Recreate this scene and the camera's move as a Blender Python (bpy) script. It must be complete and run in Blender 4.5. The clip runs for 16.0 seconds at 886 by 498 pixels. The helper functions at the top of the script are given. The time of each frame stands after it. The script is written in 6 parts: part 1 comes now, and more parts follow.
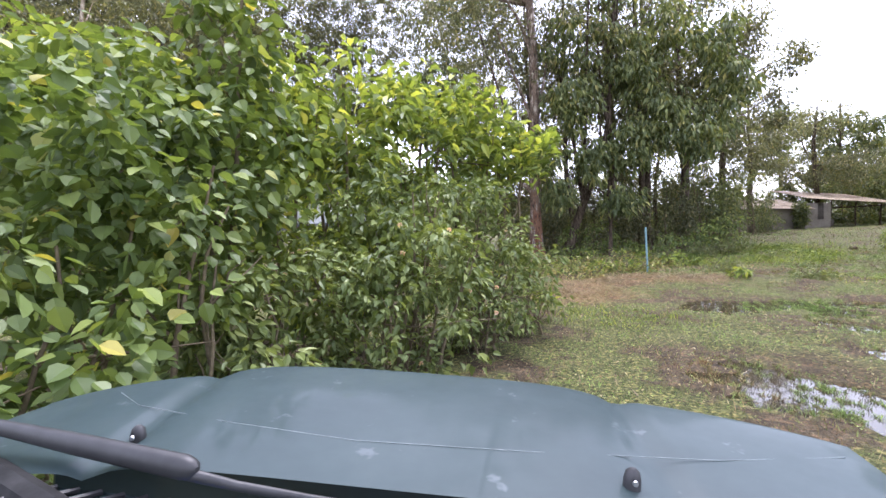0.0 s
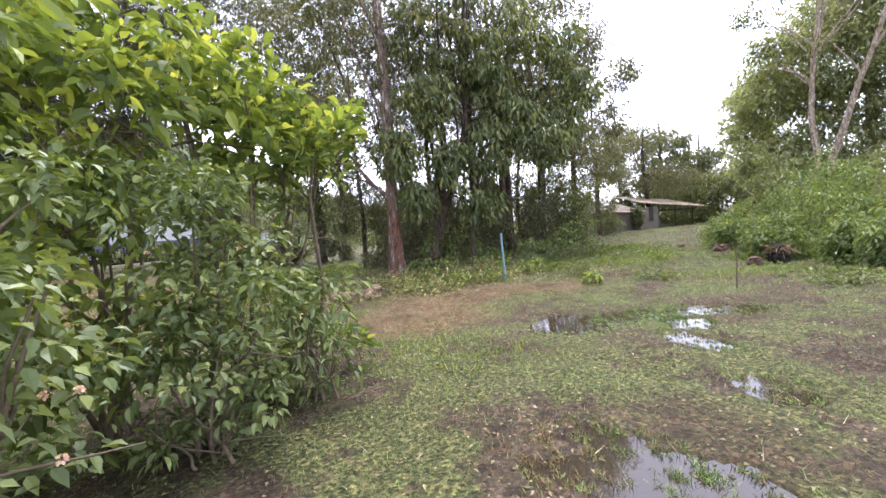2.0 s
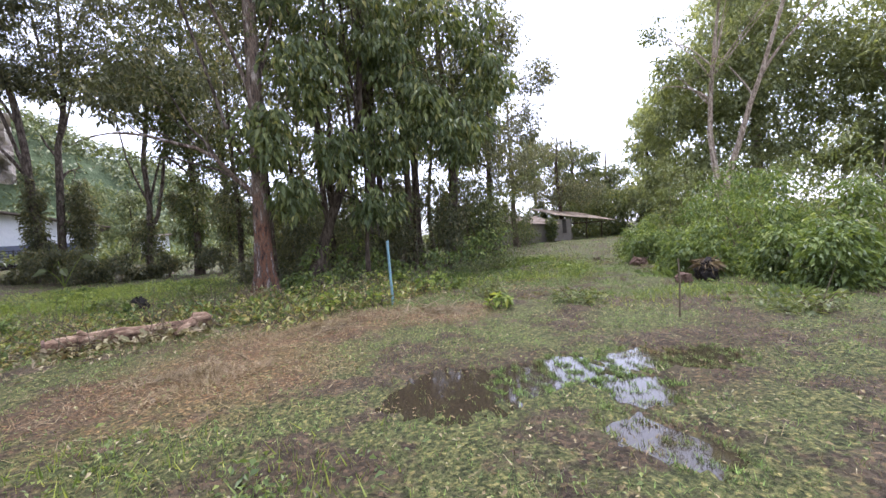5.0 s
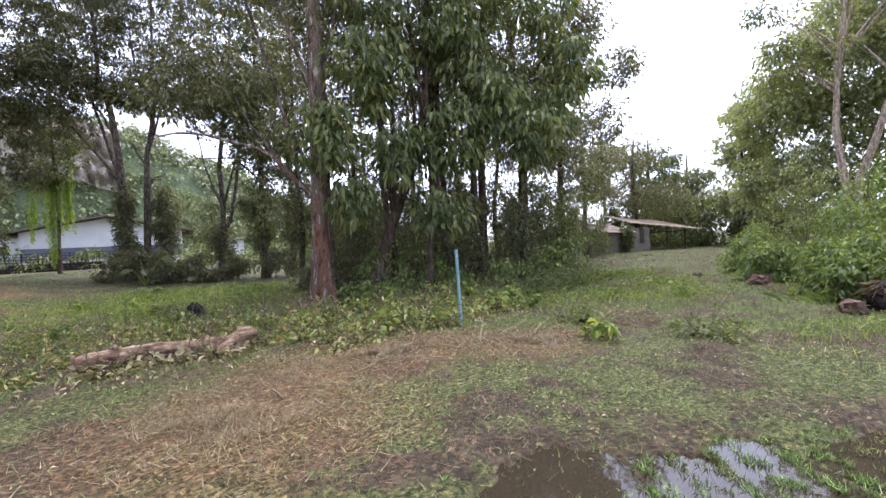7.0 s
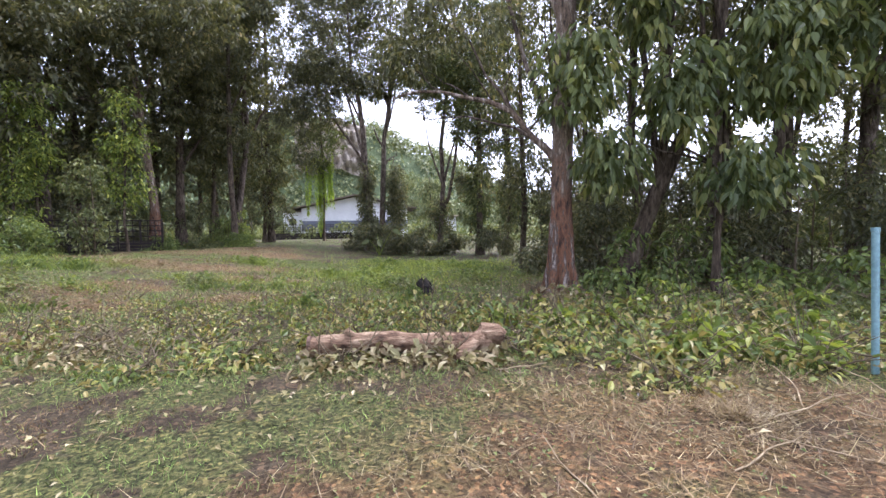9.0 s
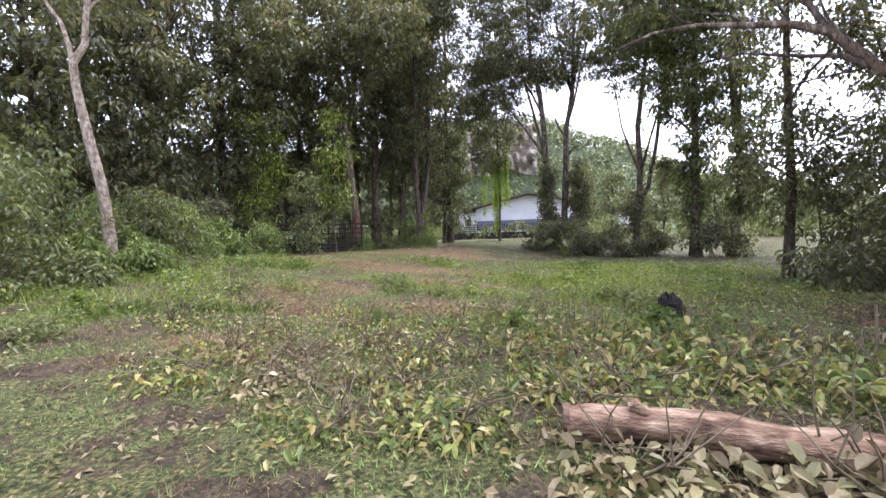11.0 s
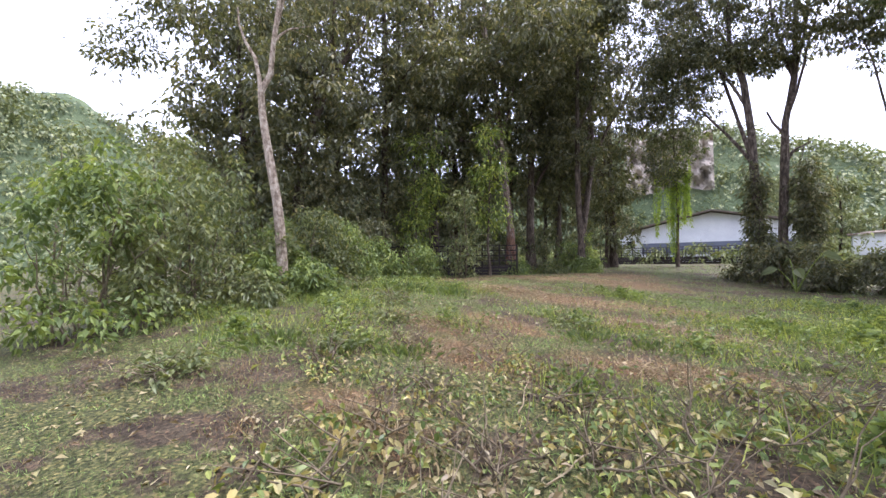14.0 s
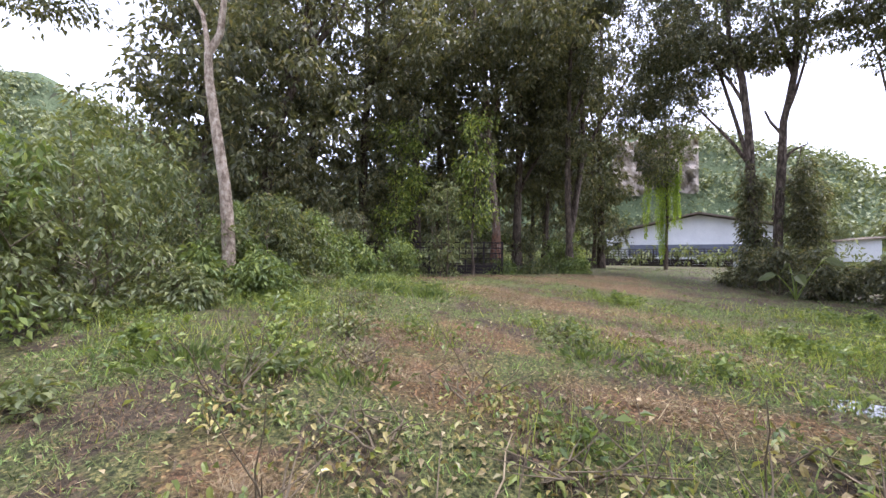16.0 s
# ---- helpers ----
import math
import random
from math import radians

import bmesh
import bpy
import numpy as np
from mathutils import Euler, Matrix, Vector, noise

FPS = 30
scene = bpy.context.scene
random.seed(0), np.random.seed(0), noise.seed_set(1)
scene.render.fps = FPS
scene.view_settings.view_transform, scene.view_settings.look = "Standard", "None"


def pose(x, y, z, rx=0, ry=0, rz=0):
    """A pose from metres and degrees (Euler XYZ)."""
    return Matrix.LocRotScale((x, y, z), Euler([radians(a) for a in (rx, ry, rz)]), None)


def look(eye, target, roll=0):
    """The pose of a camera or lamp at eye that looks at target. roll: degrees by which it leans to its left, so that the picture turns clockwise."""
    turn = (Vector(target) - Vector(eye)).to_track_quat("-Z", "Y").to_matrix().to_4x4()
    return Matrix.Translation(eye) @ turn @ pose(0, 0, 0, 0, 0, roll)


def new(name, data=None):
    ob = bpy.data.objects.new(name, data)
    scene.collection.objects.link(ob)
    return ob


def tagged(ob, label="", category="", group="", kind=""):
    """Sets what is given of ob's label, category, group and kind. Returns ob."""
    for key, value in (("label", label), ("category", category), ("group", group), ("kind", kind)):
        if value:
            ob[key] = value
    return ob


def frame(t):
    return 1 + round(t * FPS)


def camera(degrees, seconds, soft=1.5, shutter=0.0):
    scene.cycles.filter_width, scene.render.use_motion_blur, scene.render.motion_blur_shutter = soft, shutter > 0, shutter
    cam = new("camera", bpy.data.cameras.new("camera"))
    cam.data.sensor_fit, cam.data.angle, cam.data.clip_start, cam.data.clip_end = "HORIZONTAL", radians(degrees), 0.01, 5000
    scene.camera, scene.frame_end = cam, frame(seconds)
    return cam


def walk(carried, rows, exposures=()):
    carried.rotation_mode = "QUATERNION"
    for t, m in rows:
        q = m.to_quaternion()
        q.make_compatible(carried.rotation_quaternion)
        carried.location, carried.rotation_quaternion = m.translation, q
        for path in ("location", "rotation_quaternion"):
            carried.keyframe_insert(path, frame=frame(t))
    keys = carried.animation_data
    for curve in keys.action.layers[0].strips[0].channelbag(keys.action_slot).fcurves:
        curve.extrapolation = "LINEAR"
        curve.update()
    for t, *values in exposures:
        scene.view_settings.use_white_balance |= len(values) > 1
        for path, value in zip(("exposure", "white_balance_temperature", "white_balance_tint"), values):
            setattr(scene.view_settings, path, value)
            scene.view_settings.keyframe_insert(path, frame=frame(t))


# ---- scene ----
cam = camera(95.0, 16.0)
# seconds, metres east, north and up, degrees of yaw, pitch and roll
ROWS = [
    (0.0, -0.000, 0.000, 1.749, -2.15, -3.05, 3.10),
    (0.5, 0.278, 0.439, 1.724, -5.44, -3.41, 2.90),
    (1.0, 0.671, 0.937, 1.703, -9.31, -3.61, 3.71),
    (1.5, 1.098, 1.388, 1.679, -13.63, -3.40, 5.33),
    (2.0, 1.569, 1.849, 1.664, -18.14, -2.75, 5.05),
    (2.5, 2.024, 2.318, 1.649, -22.72, -2.35, 3.69),
    (3.0, 2.395, 2.759, 1.634, -26.38, -2.94, 1.10),
    (3.2, 2.562, 2.861, 1.624, -27.87, -2.79, 5.79),
    (5.3, 3.640, 4.256, 1.474, -28.71, -2.04, 3.71),
    (5.5, 3.693, 4.378, 1.479, -28.17, -1.94, 3.85),
    (6.0, 3.795, 4.726, 1.486, -26.26, -1.55, 3.59),
    (6.5, 3.873, 5.126, 1.509, -23.54, -1.22, 2.92),
    (7.0, 3.912, 5.495, 1.516, -20.54, -0.62, 3.06),
    (7.5, 3.888, 5.978, 1.492, -15.91, -0.02, 2.79),
    (8.0, 3.778, 6.621, 1.444, -9.47, -0.36, 3.84),
    (8.5, 3.522, 7.377, 1.436, -1.18, -0.88, 2.74),
    (9.0, 3.162, 8.065, 1.435, 6.95, -2.31, 1.02),
    (9.5, 2.793, 8.578, 1.425, 14.04, -3.35, -0.20),
    (9.7, 2.638, 8.785, 1.402, 16.59, -3.51, 0.19),
    (11.8, 1.225, 10.039, 1.464, 37.81, -0.33, 1.35),
    (12.0, 1.083, 10.122, 1.459, 39.74, -0.11, 1.11),
    (12.5, 0.756, 10.310, 1.486, 44.26, 0.26, 1.15),
    (13.0, 0.523, 10.460, 1.521, 46.62, 0.95, 0.98),
    (13.5, 0.201, 10.716, 1.509, 49.03, 1.60, 2.12),
    (14.0, -0.132, 10.947, 1.517, 50.57, 1.76, 0.77),
    (14.5, -0.360, 11.126, 1.529, 50.86, 1.66, -0.24),
    (15.0, -0.556, 11.352, 1.547, 50.54, 1.66, -0.68),
    (15.5, -0.781, 11.651, 1.554, 49.67, 1.58, -0.93),
    (16.0, -1.050, 12.062, 1.537, 48.59, 1.30, -0.57),
]
EXPOSURE = 1.85
walk(cam, [(t, pose(x, y, z, 90 + pitch, roll, yaw)) for t, x, y, z, yaw, pitch, roll in ROWS],
     [(0.0, EXPOSURE + 0.47, 5850, 23), (3.0, EXPOSURE + 0.34, 5800, 24), (5.5, EXPOSURE + 0.1, 5650, 23), (8.0, EXPOSURE + 0.2, 5650, 23), (9.5, EXPOSURE + 0.42, 5680, 24), (12.0, EXPOSURE + 0.46, 5680, 25), (16.0, EXPOSURE + 0.3, 5680, 25)])

# ---- light: an overcast tropical noon ----
SUN_ELEVATION, SUN_BEARING = radians(74), radians(40)
world = bpy.data.worlds.new("overcast_sky")
scene.world = world
world.use_nodes = True
wn = world.node_tree.nodes
wl = world.node_tree.links
wn.clear()
sky = wn.new("ShaderNodeTexSky")
sky.sky_type = "NISHITA"
sky.sun_disc = False
sky.sun_elevation, sky.sun_rotation = SUN_ELEVATION, SUN_BEARING
sky.air_density, sky.dust_density, sky.ozone_density = 1.0, 1.5, 1.0
pale = wn.new("ShaderNodeHueSaturation")
pale.inputs["Saturation"].default_value = 0.28
glow = wn.new("ShaderNodeBackground")
glow.inputs["Strength"].default_value = 0.15
wout = wn.new("ShaderNodeOutputWorld")
wl.new(sky.outputs["Color"], pale.inputs["Color"])
wl.new(pale.outputs["Color"], glow.inputs["Color"])
wl.new(glow.outputs["Background"], wout.inputs["Surface"])

sun_data = bpy.data.lights.new("sun", "SUN")
sun_data.energy, sun_data.angle, sun_data.color = 1.1, radians(25), (1.0, 0.96, 0.9)
sun_ob = new("sun", sun_data)
sun_ob.matrix_world = look((30 * math.sin(SUN_BEARING) * math.cos(SUN_ELEVATION), 30 * math.cos(SUN_BEARING) * math.cos(SUN_ELEVATION),
                            30 * math.sin(SUN_ELEVATION)), (0, 0, 0))

# ---- materials ----


def shader(name, rough=0.6, metal=0.0):
    m = bpy.data.materials.new(name)
    m.use_nodes = True
    n, l = m.node_tree.nodes, m.node_tree.links
    b = n["Principled BSDF"]
    b.inputs["Roughness"].default_value = rough
    b.inputs["Metallic"].default_value = metal
    return m, n, l, b


def ramp(n, stops):
    r = n.new("ShaderNodeValToRGB")
    e = r.color_ramp.elements
    while len(e) < len(stops):
        e.new(0.5)
    for el, (p, c) in zip(e, stops):
        el.position, el.color = p, (*c, 1)
    return r


def noise_node(n, l, scale, detail=4, rough=0.6, coords="Object", stretch=None):
    tc = n.new("ShaderNodeTexCoord")
    t = n.new("ShaderNodeTexNoise")
    t.inputs["Scale"].default_value, t.inputs["Detail"].default_value, t.inputs["Roughness"].default_value = scale, detail, rough
    if stretch:
        mp = n.new("ShaderNodeMapping")
        mp.inputs["Scale"].default_value = stretch
        l.new(tc.outputs[coords], mp.inputs["Vector"])
        l.new(mp.outputs["Vector"], t.inputs["Vector"])
    else:
        l.new(tc.outputs[coords], t.inputs["Vector"])
    return t


def mixed(n, l, a, b, fac, kind="MIX"):
    x = n.new("ShaderNodeMix")
    x.data_type, x.blend_type = "RGBA", kind
    for sock, v in ((x.inputs[0], fac), (x.inputs[6], a), (x.inputs[7], b)):
        if isinstance(v, bpy.types.NodeSocket):
            l.new(v, sock)
        else:
            sock.default_value = v if not isinstance(v, tuple) else (*v, 1)
    return x.outputs[2]


def bumped(n, l, b, height, strength=0.4, distance=0.02):
    u = n.new("ShaderNodeBump")
    u.inputs["Strength"].default_value, u.inputs["Distance"].default_value = strength, distance
    l.new(height, u.inputs["Height"])
    l.new(u.outputs["Normal"], b.inputs["Normal"])


def leaf_material(name, stops, glow_share=0.35, rough=0.45):
    """Leaves that differ one from another, with light passing through them."""
    m, n, l, b = shader(name, rough)
    b.inputs["Specular IOR Level"].default_value = 0.35
    g = n.new("ShaderNodeNewGeometry")
    r = ramp(n, stops)
    l.new(g.outputs["Random Per Island"], r.inputs["Fac"])
    t = noise_node(n, l, 0.6, 2, coords="Object")
    shade = ramp(n, [(0.3, (0.72, 0.78, 0.75)), (0.7, (1.15, 1.12, 1.0))])
    l.new(t.outputs["Fac"], shade.inputs["Fac"])
    col = mixed(n, l, r.outputs["Color"], shade.outputs["Color"], 1.0, "MULTIPLY")
    l.new(col, b.inputs["Base Color"])
    tr = n.new("ShaderNodeBsdfTranslucent")
    warm = mixed(n, l, col, (1.36, 1.33, 0.55), 1.0, "MULTIPLY")
    l.new(warm, tr.inputs["Color"])
    mx = n.new("ShaderNodeMixShader")
    mx.inputs["Fac"].default_value = glow_share
    l.new(b.outputs["BSDF"], mx.inputs[1])
    l.new(tr.outputs["BSDF"], mx.inputs[2])
    l.new(mx.outputs["Shader"], n["Material Output"].inputs["Surface"])
    return m


def rough_material(name, stops, scale=4, rough=0.85, bump=0.4, dist=0.02, stretch=None, fine=30):
    m, n, l, b = shader(name, rough)
    if rough >= 0.8:
        b.inputs["Specular IOR Level"].default_value = 0.15
    t = noise_node(n, l, scale, 6, 0.65, stretch=stretch)
    r = ramp(n, stops)
    l.new(t.outputs["Fac"], r.inputs["Fac"])
    t2 = noise_node(n, l, fine, 4, stretch=stretch)
    r2 = ramp(n, [(0.3, (0.75, 0.75, 0.75)), (0.7, (1.15, 1.15, 1.15))])
    l.new(t2.outputs["Fac"], r2.inputs["Fac"])
    l.new(mixed(n, l, r.outputs["Color"], r2.outputs["Color"], 1.0, "MULTIPLY"), b.inputs["Base Color"])
    bumped(n, l, b, t2.outputs["Fac"], bump, dist)
    return m


LEAF_BRIGHT = leaf_material("leaf_bright", [(0, (0.096, 0.135, 0.04)), (0.45, (0.169, 0.22, 0.055)), (0.8, (0.294, 0.35, 0.08)), (1, (0.475, 0.48, 0.12))], 0.42)
LEAF_FRESH = leaf_material("leaf_fresh", [(0, (0.0904, 0.125, 0.045)), (0.5, (0.147, 0.195, 0.062)), (0.85, (0.215, 0.265, 0.08)), (1, (0.305, 0.34, 0.1))], 0.35)
LEAF_LANTANA = leaf_material("leaf_lantana", [(0, (0.098, 0.13, 0.046)), (0.6, (0.152, 0.192, 0.066)), (1, (0.25, 0.285, 0.092))], 0.28)
LEAF_VINE = leaf_material("leaf_vine", [(0, (0.085, 0.125, 0.042)), (0.7, (0.145, 0.195, 0.06)), (0.97, (0.24, 0.29, 0.08)), (1, (0.4, 0.34, 0.085))], 0.35)
LEAF_DARK = leaf_material("leaf_dark", [(0, (0.0814, 0.085, 0.052)), (0.6, (0.136, 0.138, 0.078)), (0.93, (0.209, 0.2, 0.105)), (1, (0.316, 0.265, 0.13))], 0.34)
LEAF_FOREST = leaf_material("leaf_forest", [(0, (0.0655, 0.08, 0.036)), (0.6, (0.113, 0.132, 0.054)), (0.9, (0.181, 0.195, 0.072)), (1, (0.282, 0.26, 0.1))], 0.34)
LEAF_TEAK = leaf_material("leaf_teak", [(0, (0.0763, 0.0972, 0.0432)), (0.5, (0.131, 0.159, 0.0635)), (0.9, (0.214, 0.236, 0.0878)), (1, (0.382, 0.351, 0.135))], 0.35)
LEAF_PALE = leaf_material("leaf_pale", [(0, (0.106, 0.125, 0.055)), (0.6, (0.162, 0.185, 0.08)), (1, (0.26, 0.268, 0.11))], 0.32)
# Lightened for far foliage: the haze of distance is put into the colour.
LEAF_FAR = leaf_material("leaf_far", [(0, (0.115, 0.135, 0.068)), (0.6, (0.175, 0.197, 0.095)), (1, (0.26, 0.275, 0.128))], 0.22)
LEAF_GREAT = leaf_material("leaf_great", [(0, (0.17, 0.19, 0.105)), (0.6, (0.255, 0.275, 0.15)), (1, (0.38, 0.39, 0.21))], 0.42)
LEAF_HANGING = leaf_material("leaf_hanging", [(0, (0.16, 0.23, 0.035)), (0.5, (0.25, 0.34, 0.05)), (1, (0.36, 0.43, 0.08))], 0.55)
LEAF_LITTER = leaf_material("leaf_litter", [(0, (0.138, 0.1, 0.05)), (0.35, (0.25, 0.188, 0.1)), (0.6, (0.237, 0.219, 0.1)), (0.92, (0.33, 0.26, 0.15)), (1, (0.55, 0.47, 0.31))], 0.1)
LEAF_CUT = leaf_material("leaf_cut", [(0, (0.08, 0.115, 0.042)), (0.25, (0.15, 0.195, 0.062)), (0.42, (0.25, 0.285, 0.088)), (0.54, (0.37, 0.37, 0.11)), (0.58, (0.18, 0.135, 0.055)), (0.78, (0.33, 0.265, 0.1)), (0.94, (0.46, 0.4, 0.18)), (1, (0.64, 0.58, 0.36))], 0.25)
STRAW = leaf_material("straw_stalk", [(0, (0.1, 0.066, 0.036)), (0.5, (0.2, 0.135, 0.07)), (0.88, (0.33, 0.245, 0.135)), (1, (0.52, 0.44, 0.27))], 0.1)
BARK_DARK = rough_material("bark_dark", [(0.38, (0.038, 0.029, 0.021)), (0.5, (0.086, 0.064, 0.045)), (0.64, (0.165, 0.132, 0.096))], 10, 0.9, 1.0, 0.05, (1, 1, 0.25))


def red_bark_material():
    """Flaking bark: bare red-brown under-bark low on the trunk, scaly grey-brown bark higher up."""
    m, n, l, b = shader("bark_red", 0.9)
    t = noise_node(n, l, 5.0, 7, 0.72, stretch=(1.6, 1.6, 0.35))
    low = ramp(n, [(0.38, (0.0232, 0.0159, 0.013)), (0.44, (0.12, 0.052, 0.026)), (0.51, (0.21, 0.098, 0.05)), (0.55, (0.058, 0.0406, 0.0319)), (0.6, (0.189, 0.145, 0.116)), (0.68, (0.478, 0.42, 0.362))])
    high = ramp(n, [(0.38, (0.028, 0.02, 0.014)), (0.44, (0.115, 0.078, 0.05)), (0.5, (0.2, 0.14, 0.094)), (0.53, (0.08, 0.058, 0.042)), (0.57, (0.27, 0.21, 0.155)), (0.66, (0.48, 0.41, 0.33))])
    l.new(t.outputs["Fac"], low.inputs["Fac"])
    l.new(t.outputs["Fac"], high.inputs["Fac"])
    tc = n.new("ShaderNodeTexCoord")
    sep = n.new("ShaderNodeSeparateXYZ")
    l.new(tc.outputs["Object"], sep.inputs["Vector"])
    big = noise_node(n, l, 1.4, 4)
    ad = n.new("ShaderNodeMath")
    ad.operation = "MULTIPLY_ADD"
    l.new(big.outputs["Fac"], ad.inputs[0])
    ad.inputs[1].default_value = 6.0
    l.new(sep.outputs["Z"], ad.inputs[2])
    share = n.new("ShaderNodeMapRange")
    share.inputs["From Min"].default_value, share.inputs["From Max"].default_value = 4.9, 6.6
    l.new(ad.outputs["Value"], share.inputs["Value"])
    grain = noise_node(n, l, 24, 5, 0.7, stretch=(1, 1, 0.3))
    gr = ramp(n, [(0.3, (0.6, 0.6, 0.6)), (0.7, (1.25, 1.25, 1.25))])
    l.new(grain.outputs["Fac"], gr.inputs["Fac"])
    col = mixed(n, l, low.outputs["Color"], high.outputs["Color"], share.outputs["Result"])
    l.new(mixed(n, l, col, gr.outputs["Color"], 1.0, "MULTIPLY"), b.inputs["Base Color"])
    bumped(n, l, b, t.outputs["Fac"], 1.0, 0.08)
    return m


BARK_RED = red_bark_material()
BARK_BROWN = rough_material("bark_brown", [(0.38, (0.0508, 0.0391, 0.0305)), (0.5, (0.109, 0.0827, 0.0623)), (0.64, (0.217, 0.177, 0.139))], 10, 0.9, 1.0, 0.05, (1, 1, 0.3))
BARK_TAN = rough_material("bark_tan", [(0.38, (0.19, 0.142, 0.1)), (0.5, (0.36, 0.28, 0.2)), (0.62, (0.52, 0.43, 0.33))], 10, 0.85, 1.0, 0.05, (1, 1, 0.4))
BARK_PALE = rough_material("bark_pale", [(0.38, (0.2, 0.15, 0.108)), (0.5, (0.37, 0.29, 0.212)), (0.62, (0.52, 0.44, 0.34))], 10, 0.85, 1.0, 0.05, (1, 1, 0.6))
TWIG = rough_material("twig_bark", [(0.3, (0.09, 0.07, 0.045)), (0.7, (0.2, 0.16, 0.1))], 8, 0.85, 0.3, 0.01)
LOG_BARK = rough_material("log_bark", [(0.36, (0.06, 0.037, 0.024)), (0.45, (0.17, 0.105, 0.066)), (0.55, (0.28, 0.187, 0.12)), (0.64, (0.44, 0.33, 0.22))], 9, 0.85, 1.0, 0.04, (0.35, 1, 1))
LOG_END = rough_material("log_end", [(0.3, (0.08, 0.05, 0.04)), (0.7, (0.2, 0.13, 0.09))], 9, 0.8, 0.5, 0.02)
STRAW_STALK = rough_material("dry_stalk", [(0.36, (0.16, 0.11, 0.065)), (0.62, (0.36, 0.29, 0.18))], 6, 0.8, 0.2, 0.004)
CHAR = rough_material("charred_wood", [(0.3, (0.012, 0.01, 0.009)), (0.7, (0.05, 0.042, 0.036))], 9, 0.9, 0.9, 0.03)
PVC = rough_material("blue_pvc", [(0.3, (0.15, 0.28, 0.31)), (0.7, (0.22, 0.35, 0.37))], 6, 0.45, 0.1, 0.003)
WHITE_WALL = rough_material("white_plaster", [(0.3, (0.62, 0.63, 0.63)), (0.7, (0.78, 0.78, 0.77))], 0.8, 0.8, 0.1, 0.01)
BLUE_GREY = rough_material("blue_grey_wall", [(0.3, (0.12, 0.13, 0.17)), (0.7, (0.17, 0.18, 0.22))], 0.8, 0.8, 0.1, 0.01)
DARK_WOOD = rough_material("dark_fence_wood", [(0.3, (0.018, 0.014, 0.012)), (0.7, (0.05, 0.04, 0.036))], 4, 0.8, 0.3, 0.01)
ROOF_BROWN = rough_material("roof_tile", [(0.3, (0.1, 0.075, 0.06)), (0.7, (0.2, 0.16, 0.13))], 2, 0.85, 0.3, 0.02)
CEMENT = rough_material("grey_cement_block", [(0.3, (0.14, 0.122, 0.098)), (0.6, (0.25, 0.222, 0.182)), (0.8, (0.34, 0.305, 0.255))], 0.8, 0.9, 0.4, 0.02)
SHEET_ROOF = rough_material("fibre_cement_sheet", [(0.38, (0.1, 0.075, 0.052)), (0.5, (0.185, 0.148, 0.108)), (0.62, (0.27, 0.225, 0.175))], 1.2, 0.85, 0.3, 0.02)
RUST_ROOF = rough_material("rusty_roof_sheet", [(0.36, (0.15, 0.112, 0.075)), (0.5, (0.28, 0.222, 0.155)), (0.64, (0.4, 0.33, 0.24))], 1.4, 0.85, 0.3, 0.02)
DARK_GLASS, _n, _l, _b = shader("dark_window_glass", 0.1)
_b.inputs["Base Color"].default_value = (0.02, 0.022, 0.025, 1)
HILL_GREEN = rough_material("hill_scrub", [(0.3, (0.05, 0.07, 0.035)), (0.7, (0.12, 0.15, 0.075))], 0.12, 0.95, 0.8, 0.8, None, 0.9)
CLIFF = rough_material("limestone_cliff", [(0.25, (0.16, 0.14, 0.11)), (0.5, (0.38, 0.33, 0.27)), (0.75, (0.52, 0.45, 0.36))], 0.09, 0.95, 0.6, 0.5, None, 0.6)
# Pale tone holding the sky's gleam on the bonnet crease as colour.
CREASE_GLINT = rough_material("crease_glint", [(0.3, (0.1, 0.125, 0.125)), (0.7, (0.17, 0.195, 0.195))], 20, 0.6, 0.2, 0.001)
BLACK_PLASTIC = rough_material("black_plastic", [(0.3, (0.014, 0.014, 0.015)), (0.7, (0.035, 0.035, 0.037))], 12, 0.5, 0.15, 0.002)
BLUE_PLASTIC = rough_material("blue_plastic", [(0.3, (0.01, 0.07, 0.36)), (0.7, (0.02, 0.12, 0.5))], 12, 0.4, 0.1, 0.002)
RUBBER = rough_material("rubber", [(0.3, (0.012, 0.012, 0.012)), (0.7, (0.03, 0.03, 0.03))], 12, 0.85, 0.2, 0.004)
STEEL, _n, _l, _b = shader("dull_steel", 0.4, 1.0)
_b.inputs["Base Color"].default_value = (0.45, 0.45, 0.46, 1)
PETAL = leaf_material("petal", [(0, (0.6, 0.34, 0.33)), (0.5, (0.68, 0.48, 0.42)), (1, (0.72, 0.55, 0.25))], 0.3)


